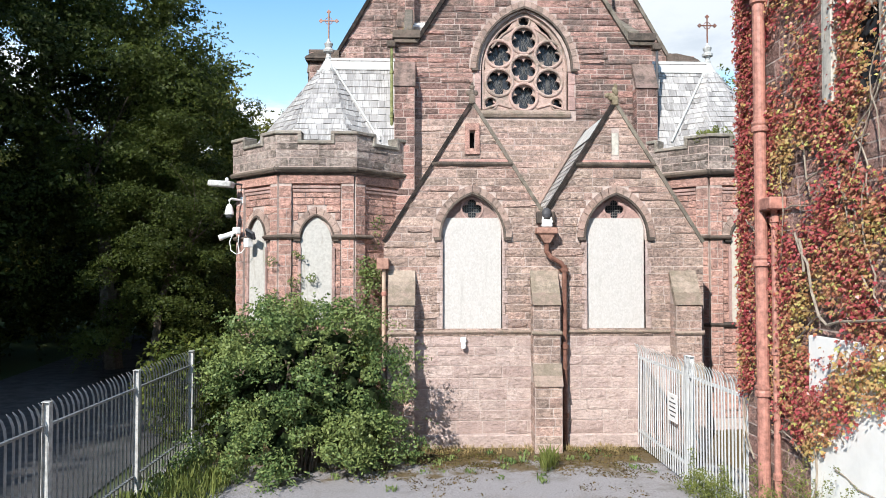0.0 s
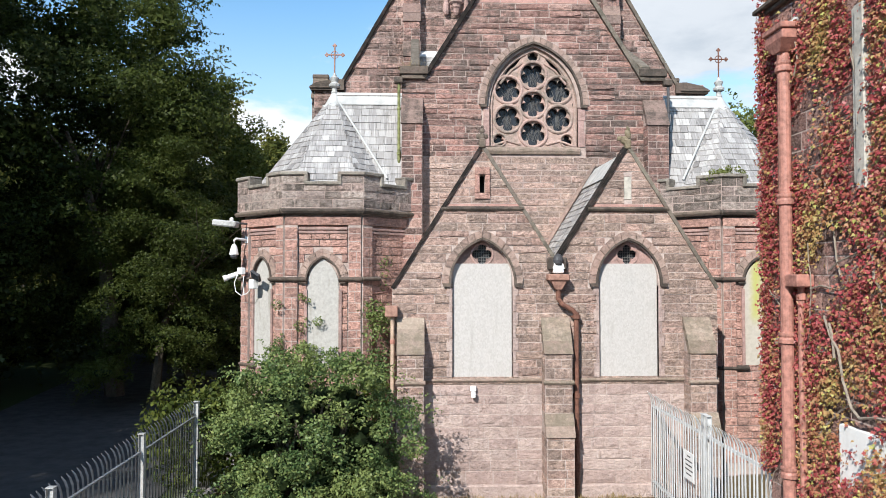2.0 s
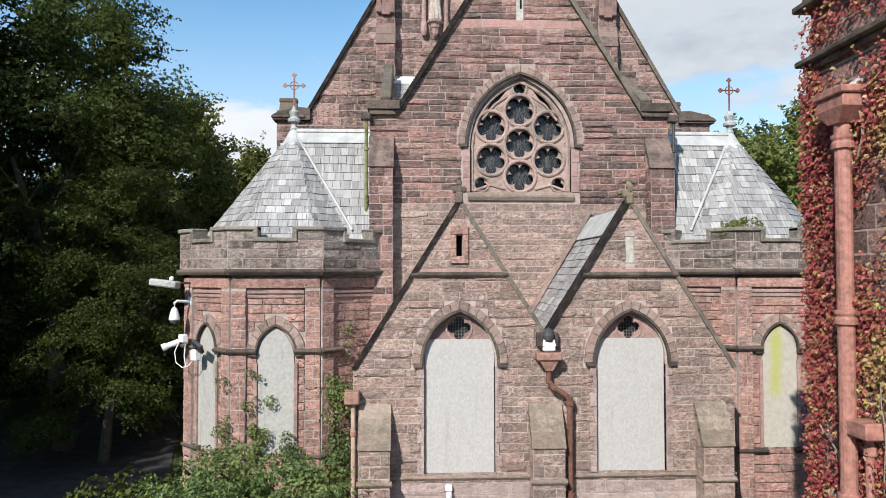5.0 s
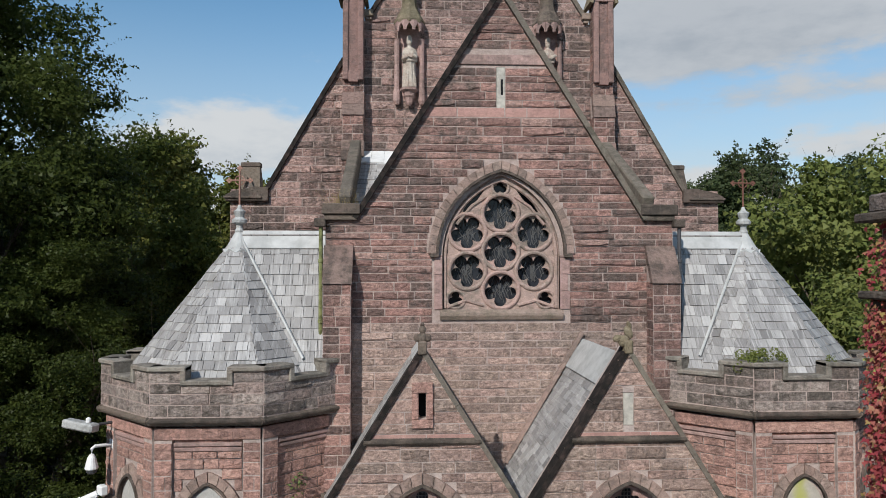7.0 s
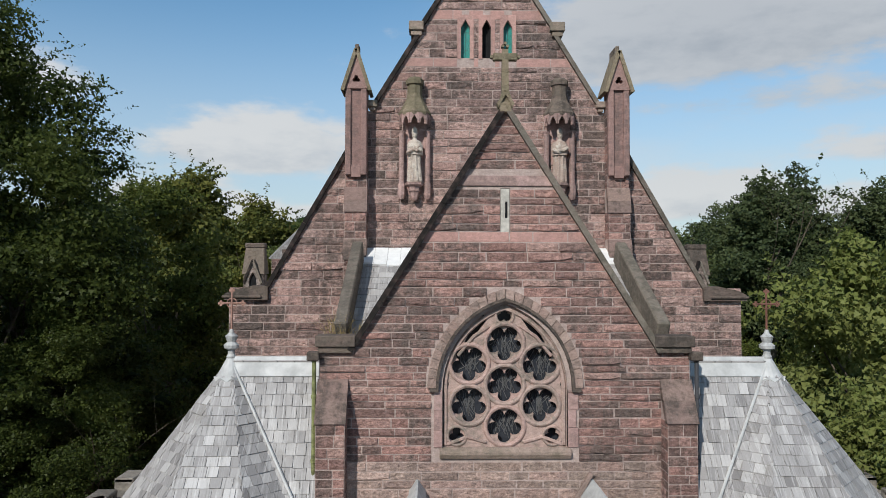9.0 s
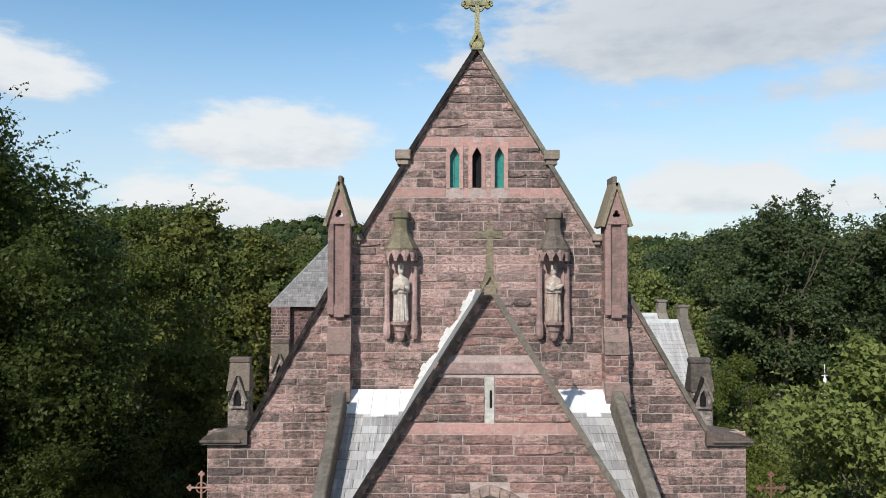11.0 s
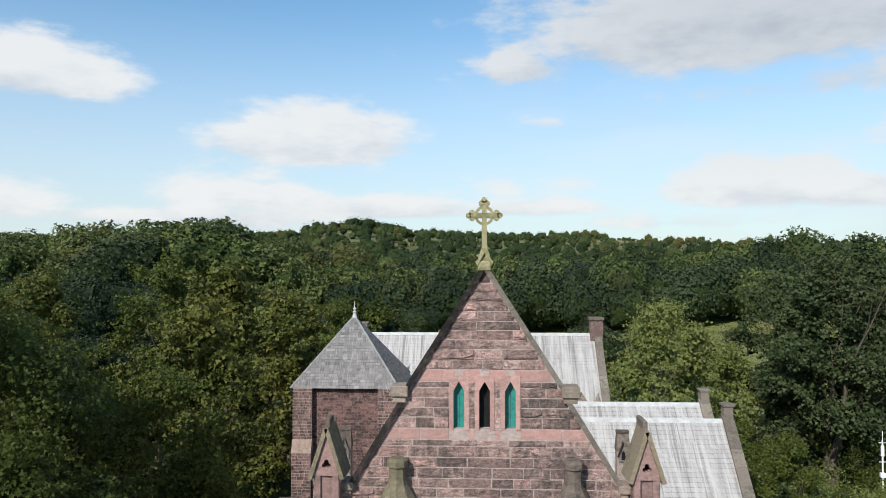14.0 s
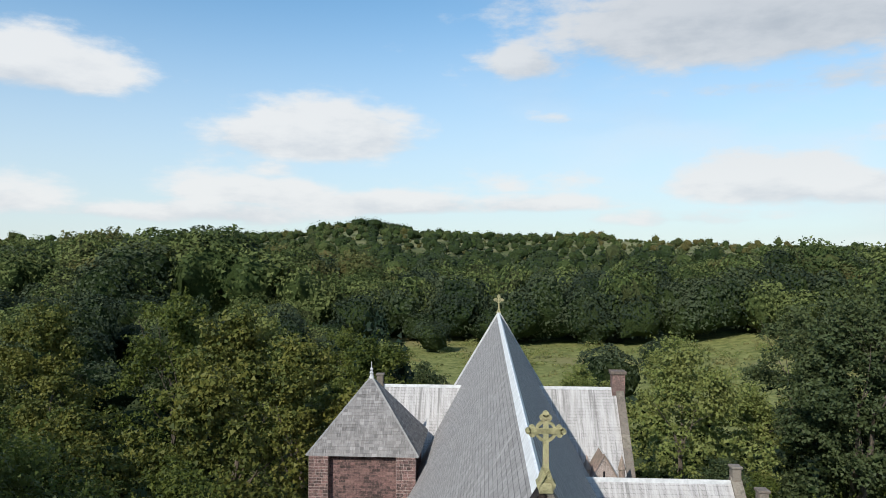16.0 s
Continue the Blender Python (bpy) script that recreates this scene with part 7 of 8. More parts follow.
for i in range(26):
    a = i * 2.4
    part("stem", tube(bmesh.new(), [(-2.35 + 0.3 * math.cos(a), 14.75 + 0.3 * math.sin(a), 0), (-2.35 + 0.6 * math.cos(a), 14.85 + 0.3 * math.sin(a), 1.4), (-2.35 + 0.9 * math.cos(a + 0.3), 14.85 + 0.4 * math.sin(a), 2.5)], 0.025, 5), BARK, shrub)


# ---- palisade fences ----
def pale_mesh(curved):
    bm = bmesh.new()
    w, t = 0.034, 0.006
    path = [(0, 0.06), (0, 1.0), (0, 2.05)] + ([(0.015, 2.2), (0.05, 2.3), (0.1, 2.37)] if curved else [(0, 2.36)])
    rings_ = []
    for i, (off, z) in enumerate(path):
        ww = w if i < len(path) - 1 else 0.008
        if i == len(path) - 2:
            ww = w * 0.9
        rings_.append([bm.verts.new((y_ * ww / w, -off + x_, z)) for y_, x_ in ((-w, 0.004), (-w * 0.5, -0.004), (w * 0.5, -0.004), (w, 0.004), (w * 0.5, -0.004 + t), (-w * 0.5, -0.004 + t))])
    for a, b in zip(rings_, rings_[1:]):
        for j in range(6):
            bm.faces.new((a[j], a[(j + 1) % 6], b[(j + 1) % 6], b[j]))
    bm.faces.new(rings_[-1])
    bm.faces.new(rings_[0][::-1])
    me = bpy.data.meshes.new("pale")
    bm.to_mesh(me)
    bm.free()
    return me


def palisade(x0, y0, x1, y1, mat, curved, spacing, label, posts, height=2.4):
    d = Vector((x1 - x0, y1 - y0, 0))
    turn_ = math.degrees(math.atan2(d.y, d.x))
    fence = root("palisade_fence", x0, y0, 0, label, "fence", "palisade fences")
    me = pale_mesh(curved)
    me.materials.append(mat)
    count = int(d.length / spacing)
    for i in range(count + 1):
        ob = attach(new("pale", me), fence)
        p = Vector((x0, y0, 0)) + d * (i / count)
        ob.matrix_basis = pose(p.x, p.y, 0.0, rng.uniform(-0.3, 0.3), rng.uniform(-0.4, 0.4), turn_) @ Matrix.Diagonal((1, 1, height / 2.4, 1))
    m = pose(x0, y0, 0, 0, 0, turn_)
    for z in (0.35, 2.02 * height / 2.4):
        part("rail", box(bmesh.new(), m, 0, d.length, 0.016, 0.026, z, z + 0.05), mat, fence)
        part("rail", box(bmesh.new(), m, 0, d.length, 0.026, 0.066, z + 0.044, z + 0.05), mat, fence)
    for f in posts:
        p = bmesh.new()
        s = d.length * f
        box(p, m, s - 0.05, s + 0.05, 0.03, 0.036, 0, height + 0.0)
        box(p, m, s - 0.05, s + 0.05, 0.12, 0.126, 0, height + 0.0)
        box(p, m, s - 0.004, s + 0.004, 0.036, 0.12, 0, height + 0.0)
        box(p, m, s - 0.055, s + 0.055, 0.02, 0.13, height, height + 0.012)
        part("post", p, mat if mat is GALVANISED else ZINC, fence)
    return fence


palisade(-5.02, 17.6, -5.02, 1.0, STEEL_SHADED, True, 0.16, "galvanised palisade fence coloured as seen from its shaded side, with curved pale tops", [(k * 3.1 + 1.5) / 16.6 for k in range(5)], 2.25)
palisade(5.07, 16.4, 5.07, 13.55, GALVANISED, True, 0.125, "bright galvanised palisade fence beside the church wall", [0.99])
gate = palisade(5.07, 13.45, 5.09, 11.0, GALVANISED, True, 0.125, "bright galvanised palisade gate panel", [0.02, 0.98])
sign = part("sign", box(bmesh.new(), facing(5.03, 13.95, 0, -90), -0.24, 0.24, 1.08, 1.62, 0.03, 0.045, 0.003), WHITE, None)
tagged(sign, "white notice board fixed to the palisade fence", "sign")
bars = bmesh.new()
for i, wbar in enumerate((0.10, 0.22, 0.2, 0.24, 0.16)):
    box(bars, facing(5.03, 13.95, 0, -90), -wbar * 0.8, wbar * 0.8, 1.52 - i * 0.085, 1.545 - i * 0.085, 0.045, 0.047)
part("writing", bars, DARK_METAL, sign)

# ---- the creeper-covered house ----
HX, HY = 5.03, 10.82
house = root("house", HX + 4, 2, 0, "stone house covered in red autumn creeper", "house")
H = facing(HX, 0, 0, -90)
# u runs along -y on this face: u = -y
ho = [(-HY, 0), (-HY, 9.6), (8, 9.6), (8, 0)]
hw_ = [(-8.4, 6.05), (-8.4, 8.1), (-7.2, 8.1), (-7.2, 6.05)]
face = part("side_wall", slab(bmesh.new(), H, ho, [hw_], -0.45, 0.0), MORTAR_RED, house, "grey stone side wall under creeper")
lay(face, H, courses([(-HY, 0), (-HY, 9.55), (8, 9.55), (8, 0)], [hw_], 0.0, 9.55, (0.17, 0.27), (0.3, 0.8)), STONE_RED, 0.04, 200)
part("end_wall", box(bmesh.new(), facing(0, HY), HX + 0.45, HX + 8, 0, 9.6, -0.45, 0), STONE_RED, house)
part("back_wall", box(bmesh.new(), facing(0, -8), HX + 0.45, HX + 8, 0, 9.6, -0.4, 0), STONE_RED, house)
part("far_wall", box(bmesh.new(), facing(0, HY - 0.5), HX + 7.6, HX + 8, 0, 9.6, 0, 18.0), STONE_RED, house)
for m_, e0, e1 in ((H, -HY - 0.16, 8), (facing(0, HY + 0.002, 0, 180), -HX - 8, -HX + 0.02)):
    # a thin stone ledge and a stepped eaves course
    part("ledge", box(bmesh.new(), m_, e0, e1, 8.95, 9.02, -0.4, 0.13, 0.015), COPING, house)
    part("ledge_moulding", box(bmesh.new(), m_, e0 + 0.06, e1, 8.87, 8.95, -0.4, 0.06, 0.015), COPING, house)
    part("eaves_course", box(bmesh.new(), m_, e0, e1, 9.6, 9.68, -0.4, 0.15, 0.015), COPING, house)
    part("eaves_course", box(bmesh.new(), m_, e0 + 0.08, e1, 9.68, 9.84, -0.4, 0.07, 0.02), STONE_GREY, house)
hr = bmesh.new()
solid(hr, [(HX + 0.02, -8, 9.8), (HX + 8, -8, 9.8), (HX + 4, -8, 12.5), (HX + 0.02, HY, 9.8), (HX + 8, HY, 9.8), (HX + 4, HY - 3, 12.5)], [(0, 1, 2), (3, 5, 4), (0, 2, 5, 3), (1, 4, 5, 2), (0, 3, 4, 1)])
part("roof", hr, FAR_SLATE, house, "grey slate roof")
hwin = part("sash_window", box(bmesh.new(), H, -8.4, -7.2, 6.05, 8.1, -0.25, -0.23), DARK_GLASS, house, "tall sash window half hidden by creeper")
for u in (-8.4, -7.8, -7.28):
    part("window_frame", box(bmesh.new(), H, u, u + 0.08, 6.05, 8.1, -0.22, -0.14, 0.008), TIMBER, hwin)
for v in (6.05, 7.05, 8.02):
    part("window_frame", box(bmesh.new(), H, -8.4, -7.2, v, v + 0.08, -0.22, -0.15, 0.008), TIMBER, hwin)
for u0, u1, v0, w1 in ((-8.62, -8.52, 6.1, 0.05), (-8.515, -8.34, 6.02, 0.09)):
    part("window_casing", box(bmesh.new(), H, u0, u1, v0, 8.2, -0.02, w1, 0.012), TIMBER, hwin, "peeling pale timber casing")
for u0, u1, v0, v1 in ((-8.98, -7.6, 2.58, 3.2), (-8.98, -5.5, -0.0, 2.6)):
    part("white_panel", box(bmesh.new(), H, u0, u1, v0, v1, 0.0, 0.07, 0.01), WHITE_PAINT, house, "white painted panel on the wall")
part("ledge", box(bmesh.new(), H, -10.6, -9.3, 4.0, 4.1, 0.0, 0.06, 0.02), STONE_GREY, house)
# downpipes with hoppers
pipe = root("downpipe", HX - 0.17, 9.98, 0, "red painted cast iron downpipe with hopper on the creepered wall", "downpipe")
px_, py_ = HX - 0.17, 9.98
part("pipe", lathe(bmesh.new(), px_, py_, [(0.085, 0.0), (0.085, 8.12)], 14), IRON_RED, pipe)
for z in (0.6, 2.34, 4.16, 6.06, 7.9):
    part("collar", lathe(bmesh.new(), px_, py_, [(0.085, z - 0.09), (0.115, z - 0.08), (0.115, z - 0.03), (0.1, z), (0.115, z + 0.03), (0.115, z + 0.06), (0.085, z + 0.07)], 14), IRON_RED, pipe)
    part("bracket", box(bmesh.new(), facing(px_, py_), -0.02, 0.2, z - 0.05, z, -0.03, 0.03), IRON_RED, pipe)
hp = bmesh.new()
box(hp, facing(px_, py_), -0.17, 0.17, 8.36, 8.44, -0.27, 0.27, 0.012)
box(hp, facing(px_, py_), -0.14, 0.16, 8.22, 8.36, -0.24, 0.24, 0.012)
solid(hp, [(px_ - 0.15, py_ - 0.25, 8.23), (px_ + 0.16, py_ - 0.25, 8.23), (px_ + 0.16, py_ + 0.25, 8.23), (px_ - 0.15, py_ + 0.25, 8.23), (px_ - 0.1, py_ - 0.1, 8.08), (px_ + 0.1, py_ - 0.1, 8.08), (px_ + 0.1, py_ + 0.1, 8.08), (px_ - 0.1, py_ + 0.1, 8.08)],
      [(0, 1, 2, 3), (7, 6, 5, 4), (0, 4, 5, 1), (1, 5, 6, 2), (2, 6, 7, 3), (3, 7, 4, 0)])
part("hopper", hp, IRON_RED, pipe)
P2Y = 9.74
part("inlet", tube(bmesh.new(), [(px_ + 0.06, py_ - 0.05, 8.4), (px_ + 0.08, py_ - 0.06, 8.47), (px_ + 0.16, py_ - 0.08, 8.54)], 0.045, 10), ZINC, pipe)
pipe2 = root("downpipe", HX - 0.1, P2Y, 0, "thin red painted downpipe below a small box hopper", "downpipe")
part("pipe", lathe(bmesh.new(), HX - 0.1, P2Y, [(0.045, 0.0), (0.045, 4.85)], 10), IRON_RED, pipe2)
part("hopper", box(bmesh.new(), facing(HX - 0.12, P2Y), -0.12, 0.12, 4.85, 5.02, -0.16, 0.16, 0.015), IRON_RED, pipe2)
for z in (2.9, 1.2, 4.72):
    part("collar", lathe(bmesh.new(), HX - 0.1, P2Y, [(0.045, z - 0.05), (0.062, z - 0.04), (0.062, z + 0.04), (0.045, z + 0.05)], 10), IRON_RED, pipe2)

# creeper: lobed leaves in overlapping tufts
gi = np.random.default_rng(12)


def creeper_spot(u, v):
    """How thickly the creeper grows at (y, z) of the wall."""
    y = u
    if 8.3 < y < 8.7 and v > 6.0 + 0.1 * math.sin(y * 40):
        return 0.0
    if 7.2 < y < 8.3 and v > 5.9:
        return 0.95 if y > 7.74 else 0.12
    if 8.84 < v < 9.04 or v > 9.55:
        return 0.04
    low = float(np.interp(y, [2, 7.5, 7.8, 8.23, 8.94, 9.38, 9.93, 10.8], [2.6, 2.62, 2.45, 2.12, 1.68, 1.88, 2.12, 2.48]))
    if v < low + 0.08 * math.sin(y * 14):
        return 0.0
    if 7.95 < y < 8.93 and 2.45 + 0.55 * (8.93 - y) < v < 3.17 + 0.04 * math.sin(9 * y) and not 2.84 < v - 0.05 * (8.93 - y) < 2.92:
        return 0.015
    dens = (0.55 if y < 9.3 else 0.62) + (0.5 if v < 3.0 else 0.0) + 0.8 * math.sin(y * 2.3 + 1.1 * v) * math.sin(v * 1.9 - y * 1.3 + 0.7) + 0.25 * math.sin(5.1 * y + 0.4) * math.sin(4.3 * v)
    return dens


tufts = []
while len(tufts) < 9000:
    y, v = gi.uniform(3.0, HY + 0.02), gi.uniform(0.9, 9.6)
    if gi.uniform() < creeper_spot(y, v) * (1.0 if y > 6.2 else 0.3):
        tufts.append((y, v, gi.uniform(0.04, 0.13)))
    if gi.uniform() < 0.05:
        tufts.append((HY + gi.uniform(-0.12, 0.03), gi.uniform(2.2, 8.85), gi.uniform(0.05, 0.12)))
lobes = np.array([(0, -0.4), (0.5, -0.5), (0.66, 0.12), (0.3, 0.12), (0, 0.95), (-0.3, 0.12), (-0.66, 0.12), (-0.5, -0.5)])
leaves_ = []
for y, v, out in tufts:
    for _ in range(gi.integers(5, 8)):
        s = gi.uniform(0.022, 0.042)
        n = np.array([-1.0, -0.25 + gi.normal() * 0.55, 0.4 + gi.normal() * 0.5])
        n /= np.linalg.norm(n)
        down = np.array([gi.normal() * 0.2, gi.normal() * 0.6, -1.0])
        down -= n * down.dot(n)
        down /= np.linalg.norm(down)
        side = np.cross(down, n)
        c = np.array([HX - out * gi.uniform(0.4, 1.3) - (0.07 if y < 9.02 and v < 3.3 else 0.0), y + gi.normal() * 0.07, v + gi.normal() * 0.07])
        pts = c + s * (lobes[:, :1] * side + lobes[:, 1:] * down) + n * (s * -0.35 * np.abs(lobes[:, :1]))
        leaves_.append(pts)
creeper = root("creeper", HX, 8, 0, "red and gold autumn creeper covering the stone wall", "climbing plant")
tagged(part("leaves", quads_mesh("leaves", np.array(leaves_), LEAF_RED, 8), parent=creeper), kind="stuff")
for i in range(50):
    y, v = gi.uniform(5.0, HY), gi.uniform(1.0, 8.0)
    pts = [Vector((HX - 0.06, y, v))]
    a = gi.uniform(0.2, 2.9)
    for _ in range(7):
        a += gi.normal() * 0.35
        q = pts[-1] + Vector((gi.normal() * 0.012, math.cos(a) * 0.22, math.sin(a) * 0.22))
        q.x, q.y, q.z = min(max(q.x, HX - 0.11), HX - 0.045), min(q.y, HY), min(q.z, 8.6)
        pts.append(q)
    part("vine", tube(bmesh.new(), pts, gi.uniform(0.006, 0.014), 5), VINE, creeper)
for path in ([(8.46, 3.36), (8.62, 3.45), (8.78, 3.75), (8.86, 4.1), (9.02, 4.25), (9.16, 4.5)], [(7.3, 3.5), (7.7, 3.46), (8.2, 3.42), (8.46, 3.36)], [(8.95, 4.0), (8.98, 4.25), (9.05, 4.42)]):
    part("vine", tube(bmesh.new(), [Vector((HX - 0.13, y, v)) for y, v in path], 0.017, 6), VINE, creeper)


# ---- fittings on the church ----
def fitting(name, x, y, z, label, category, group=""):
    return root(name, x, y, z, label, category, group)


vp = fitting("downpipe", 3.35, 16.4, 0, "rusted red cast iron downpipe with a hopper between the gables", "downpipe")
part("hopper", box(bmesh.new(), V, 2.72, 3.2, 4.86, 5.0, 0.02, 0.34, 0.02), IRON_PINK, vp)
hb_ = bmesh.new()
solid(hb_, [V @ Vector(p) for p in ((2.78, 4.86, 0.05), (3.14, 4.86, 0.05), (3.14, 4.86, 0.3), (2.78, 4.86, 0.3), (2.9, 4.66, 0.1), (3.04, 4.66, 0.1), (3.04, 4.66, 0.24), (2.9, 4.66, 0.24))],
      [(0, 1, 2, 3), (7, 6, 5, 4), (0, 4, 5, 1), (1, 5, 6, 2), (2, 6, 7, 3), (3, 7, 4, 0)])
part("hopper_base", hb_, IRON_PINK, vp)
tubes = bmesh.new()
tube(tubes, [V @ Vector(p) for p in ((2.97, 4.68, 0.16), (2.97, 4.42, 0.16))], 0.055, 10)
tube(tubes, [V @ Vector(p) for p in ((2.97, 4.45, 0.16), (3.06, 4.32, 0.2), (3.28, 4.2, 0.22), (3.37, 4.08, 0.2))], 0.055, 10)
part("swan_neck", tubes, IRON_RUST, vp)
part("pipe", tube(bmesh.new(), [V @ Vector((3.37, 4.15, 0.19)), V @ Vector((3.37, 0.0, 0.19))], 0.055, 10), IRON_RUST, vp)
for z in (4.05, 2.3, 0.75):
    part("collar", lathe(bmesh.new(), 3.37, 16.31, [(0.055, z - 0.06), (0.08, z - 0.05), (0.08, z + 0.04), (0.055, z + 0.05)], 10), IRON_RUST, vp)
    part("bracket", box(bmesh.new(), V, 3.27, 3.47, z - 0.02, z + 0.02, 0.0, 0.14), IRON_RUST, vp)
eyeball = fitting("security_camera", 2.98, 16.36, 5.0, "white bracketed camera with a dark dome above the hopper", "security camera", "security cameras")
part("bracket", box(bmesh.new(), V, 2.86, 3.1, 5.02, 5.2, 0.0, 0.2, 0.02), WHITE, eyeball)
part("arm", tube(bmesh.new(), [V @ Vector((2.87, 5.12, 0.2)), V @ Vector((2.9, 5.3, 0.18))], 0.022, 8), WHITE, eyeball)
part("arm", tube(bmesh.new(), [V @ Vector((3.09, 5.12, 0.2)), V @ Vector((3.06, 5.24, 0.18))], 0.022, 8), WHITE, eyeball)
part("dome", lathe(bmesh.new(), 2.97, 16.34, [(0.03, 5.2), (0.1, 5.24), (0.115, 5.32), (0.1, 5.4), (0.05, 5.45), (0.01, 5.46)], 14), DARK_METAL, eyeball)
lp_ = fitting("downpipe", -0.72, 16.35, 0, "buff painted downpipe with a red hopper at the vestry corner", "downpipe")
part("hopper", box(bmesh.new(), V, -0.9, -0.62, 4.05, 4.3, 0.02, 0.26, 0.02), IRON_PINK, lp_)
part("pipe", tube(bmesh.new(), [V @ Vector((-0.74, 4.08, 0.12)), V @ Vector((-0.74, 0.0, 0.12))], 0.045, 10), plain("buff_pipe_paint", (0.45, 0.33, 0.25), 0.6), lp_)
for z in (3.5, 1.8):
    part("collar", lathe(bmesh.new(), -0.74, 16.38, [(0.045, z - 0.05), (0.06, z - 0.04), (0.06, z + 0.04), (0.045, z + 0.05)], 10), IRON_RED, lp_)
for u, mat_, lab in ((-0.68, plain("mossy_green_iron", (0.16, 0.17, 0.07), 0.7, 0.0, 0.5), "mossy green iron downpipe beside the chancel buttress"), (6.6, DARK_METAL, "dark iron downpipe beside the chancel buttress")):
    cp = fitting("downpipe", u, 19.4, 7.2, lab, "downpipe")
    part("pipe", tube(bmesh.new(), [C @ Vector((u, 10.1, 0.1)), C @ Vector((u, 7.0, 0.1))], 0.04, 8), mat_, cp)
    part("hopper", box(bmesh.new(), C, u - 0.13, u + 0.1, 10.08, 10.25, 0.0, 0.2, 0.02), COPING, cp)
    for z in (9.4, 8.2):
        part("collar", lathe(bmesh.new(), u, 19.4, [(0.04, z - 0.04), (0.055, z - 0.03), (0.055, z + 0.03), (0.04, z + 0.04)], 8), mat_, cp)
fl = fitting("wall_light", 1.07, 16.35, 2.5, "small white lamp under the string course", "wall light")
part("body", box(bmesh.new(), V, 1.0, 1.13, 2.38, 2.5, 0.0, 0.1, 0.015), WHITE, fl)
part("lens", lathe(bmesh.new(), 1.065, 16.36, [(0.05, 2.26), (0.06, 2.32), (0.05, 2.38)], 10), WHITE, fl)

# cameras and lamps on the turret's flank
lamp_ = fitting("flood_lamp", -4.8, 19.0, 6.3, "long grey lamp head on the turret parapet", "lamp")
part("arm", tube(bmesh.new(), [(-4.5, 19.3, 6.3), (-4.85, 18.95, 6.3)], 0.03, 6), DARK_METAL, lamp_)
part("head", box(bmesh.new(), pose(-5.1, 18.95, 6.28, 0, 6, 0) @ facing(0, 0, 0, -20), -0.36, 0.34, -0.07, 0.09, -0.12, 0.12, 0.03), ZINC, lamp_)
part("sensor", lathe(bmesh.new(), -4.95, 18.92, [(0.05, 6.36), (0.05, 6.42), (0.02, 6.45)], 8), WHITE, lamp_)
dome = fitting("security_camera", -4.88, 18.92, 5.6, "white dome security camera on a bracket", "security camera", "security cameras")
part("bracket", tube(bmesh.new(), [(-4.6, 19.2, 5.88), (-4.84, 18.96, 5.9), (-4.88, 18.92, 5.86), (-4.88, 18.92, 5.72)], 0.032, 8), WHITE, dome)
part("wall_plate", box(bmesh.new(), facing(-4.62, 19.22, 0, -45), -0.07, 0.07, 5.8, 5.98, -0.02, 0.03, 0.01), WHITE, dome)
part("housing", lathe(bmesh.new(), -4.88, 18.92, [(0.04, 5.76), (0.075, 5.7), (0.11, 5.56), (0.12, 5.5), (0.105, 5.48)], 14), WHITE, dome)
part("dome", lathe(bmesh.new(), -4.88, 18.92, [(0.1, 5.48), (0.085, 5.42), (0.04, 5.39)], 14), DARK_METAL, dome)
bul = fitting("security_camera", -5.0, 19.05, 4.93, "white bullet security camera with cable loops", "security camera", "security cameras")
part("barrel", tube(bmesh.new(), [(-4.8, 19.0, 5.0), (-5.08, 18.9, 4.89)], 0.065, 12), WHITE, bul)
part("hood", tube(bmesh.new(), [(-5.05, 18.91, 4.905), (-5.13, 18.88, 4.87)], 0.08, 12), WHITE, bul)
part("junction_box", box(bmesh.new(), facing(-4.7, 19.0, 0, -45), -0.1, 0.1, 4.98, 5.16, -0.06, 0.08, 0.02), WHITE, bul)
part("cable", tube(bmesh.new(), [(-4.78, 18.95, 5.0), (-4.86, 18.9, 4.78), (-4.82, 18.88, 4.55), (-4.66, 18.8, 4.45), (-4.5, 18.7, 4.5), (-4.4, 18.62, 4.6)], 0.011, 6), WHITE, bul)
part("cable", tube(bmesh.new(), [(-4.6, 18.8, 4.95), (-4.62, 18.8, 4.7), (-4.58, 18.78, 4.48)], 0.011, 6), WHITE, bul)
fd = fitting("floodlight", -4.2, 18.45, 4.9, "black floodlight tilted over a white box", "floodlight")
part("lamp_head", box(bmesh.new(), pose(-4.2, 18.36, 4.95, 28, 22, -40), -0.17, 0.17, -0.04, 0.04, -0.11, 0.11, 0.02), DARK_METAL, fd)
part("glass", box(bmesh.new(), pose(-4.2, 18.36, 4.95, 28, 22, -40), -0.145, 0.145, -0.046, -0.04, -0.09, 0.09), DARK_GLASS, fd)
part("box", box(bmesh.new(), facing(-4.3, 18.62, 0, -45), -0.1, 0.1, 4.62, 4.86, -0.06, 0.1, 0.02), WHITE, fd)

# spouts in the parapets
part("spout_hole", box(bmesh.new(), facing(7.0, 18.75, 0, -45), -0.1, 0.1, 6.85, 7.1, 0.0, 0.1), BLACK, church)
part("spout", box(bmesh.new(), facing(7.0, 18.75, 0, -45), -0.1, 0.1, 6.74, 6.84, 0.0, 0.3, 0.03), COPING, church)

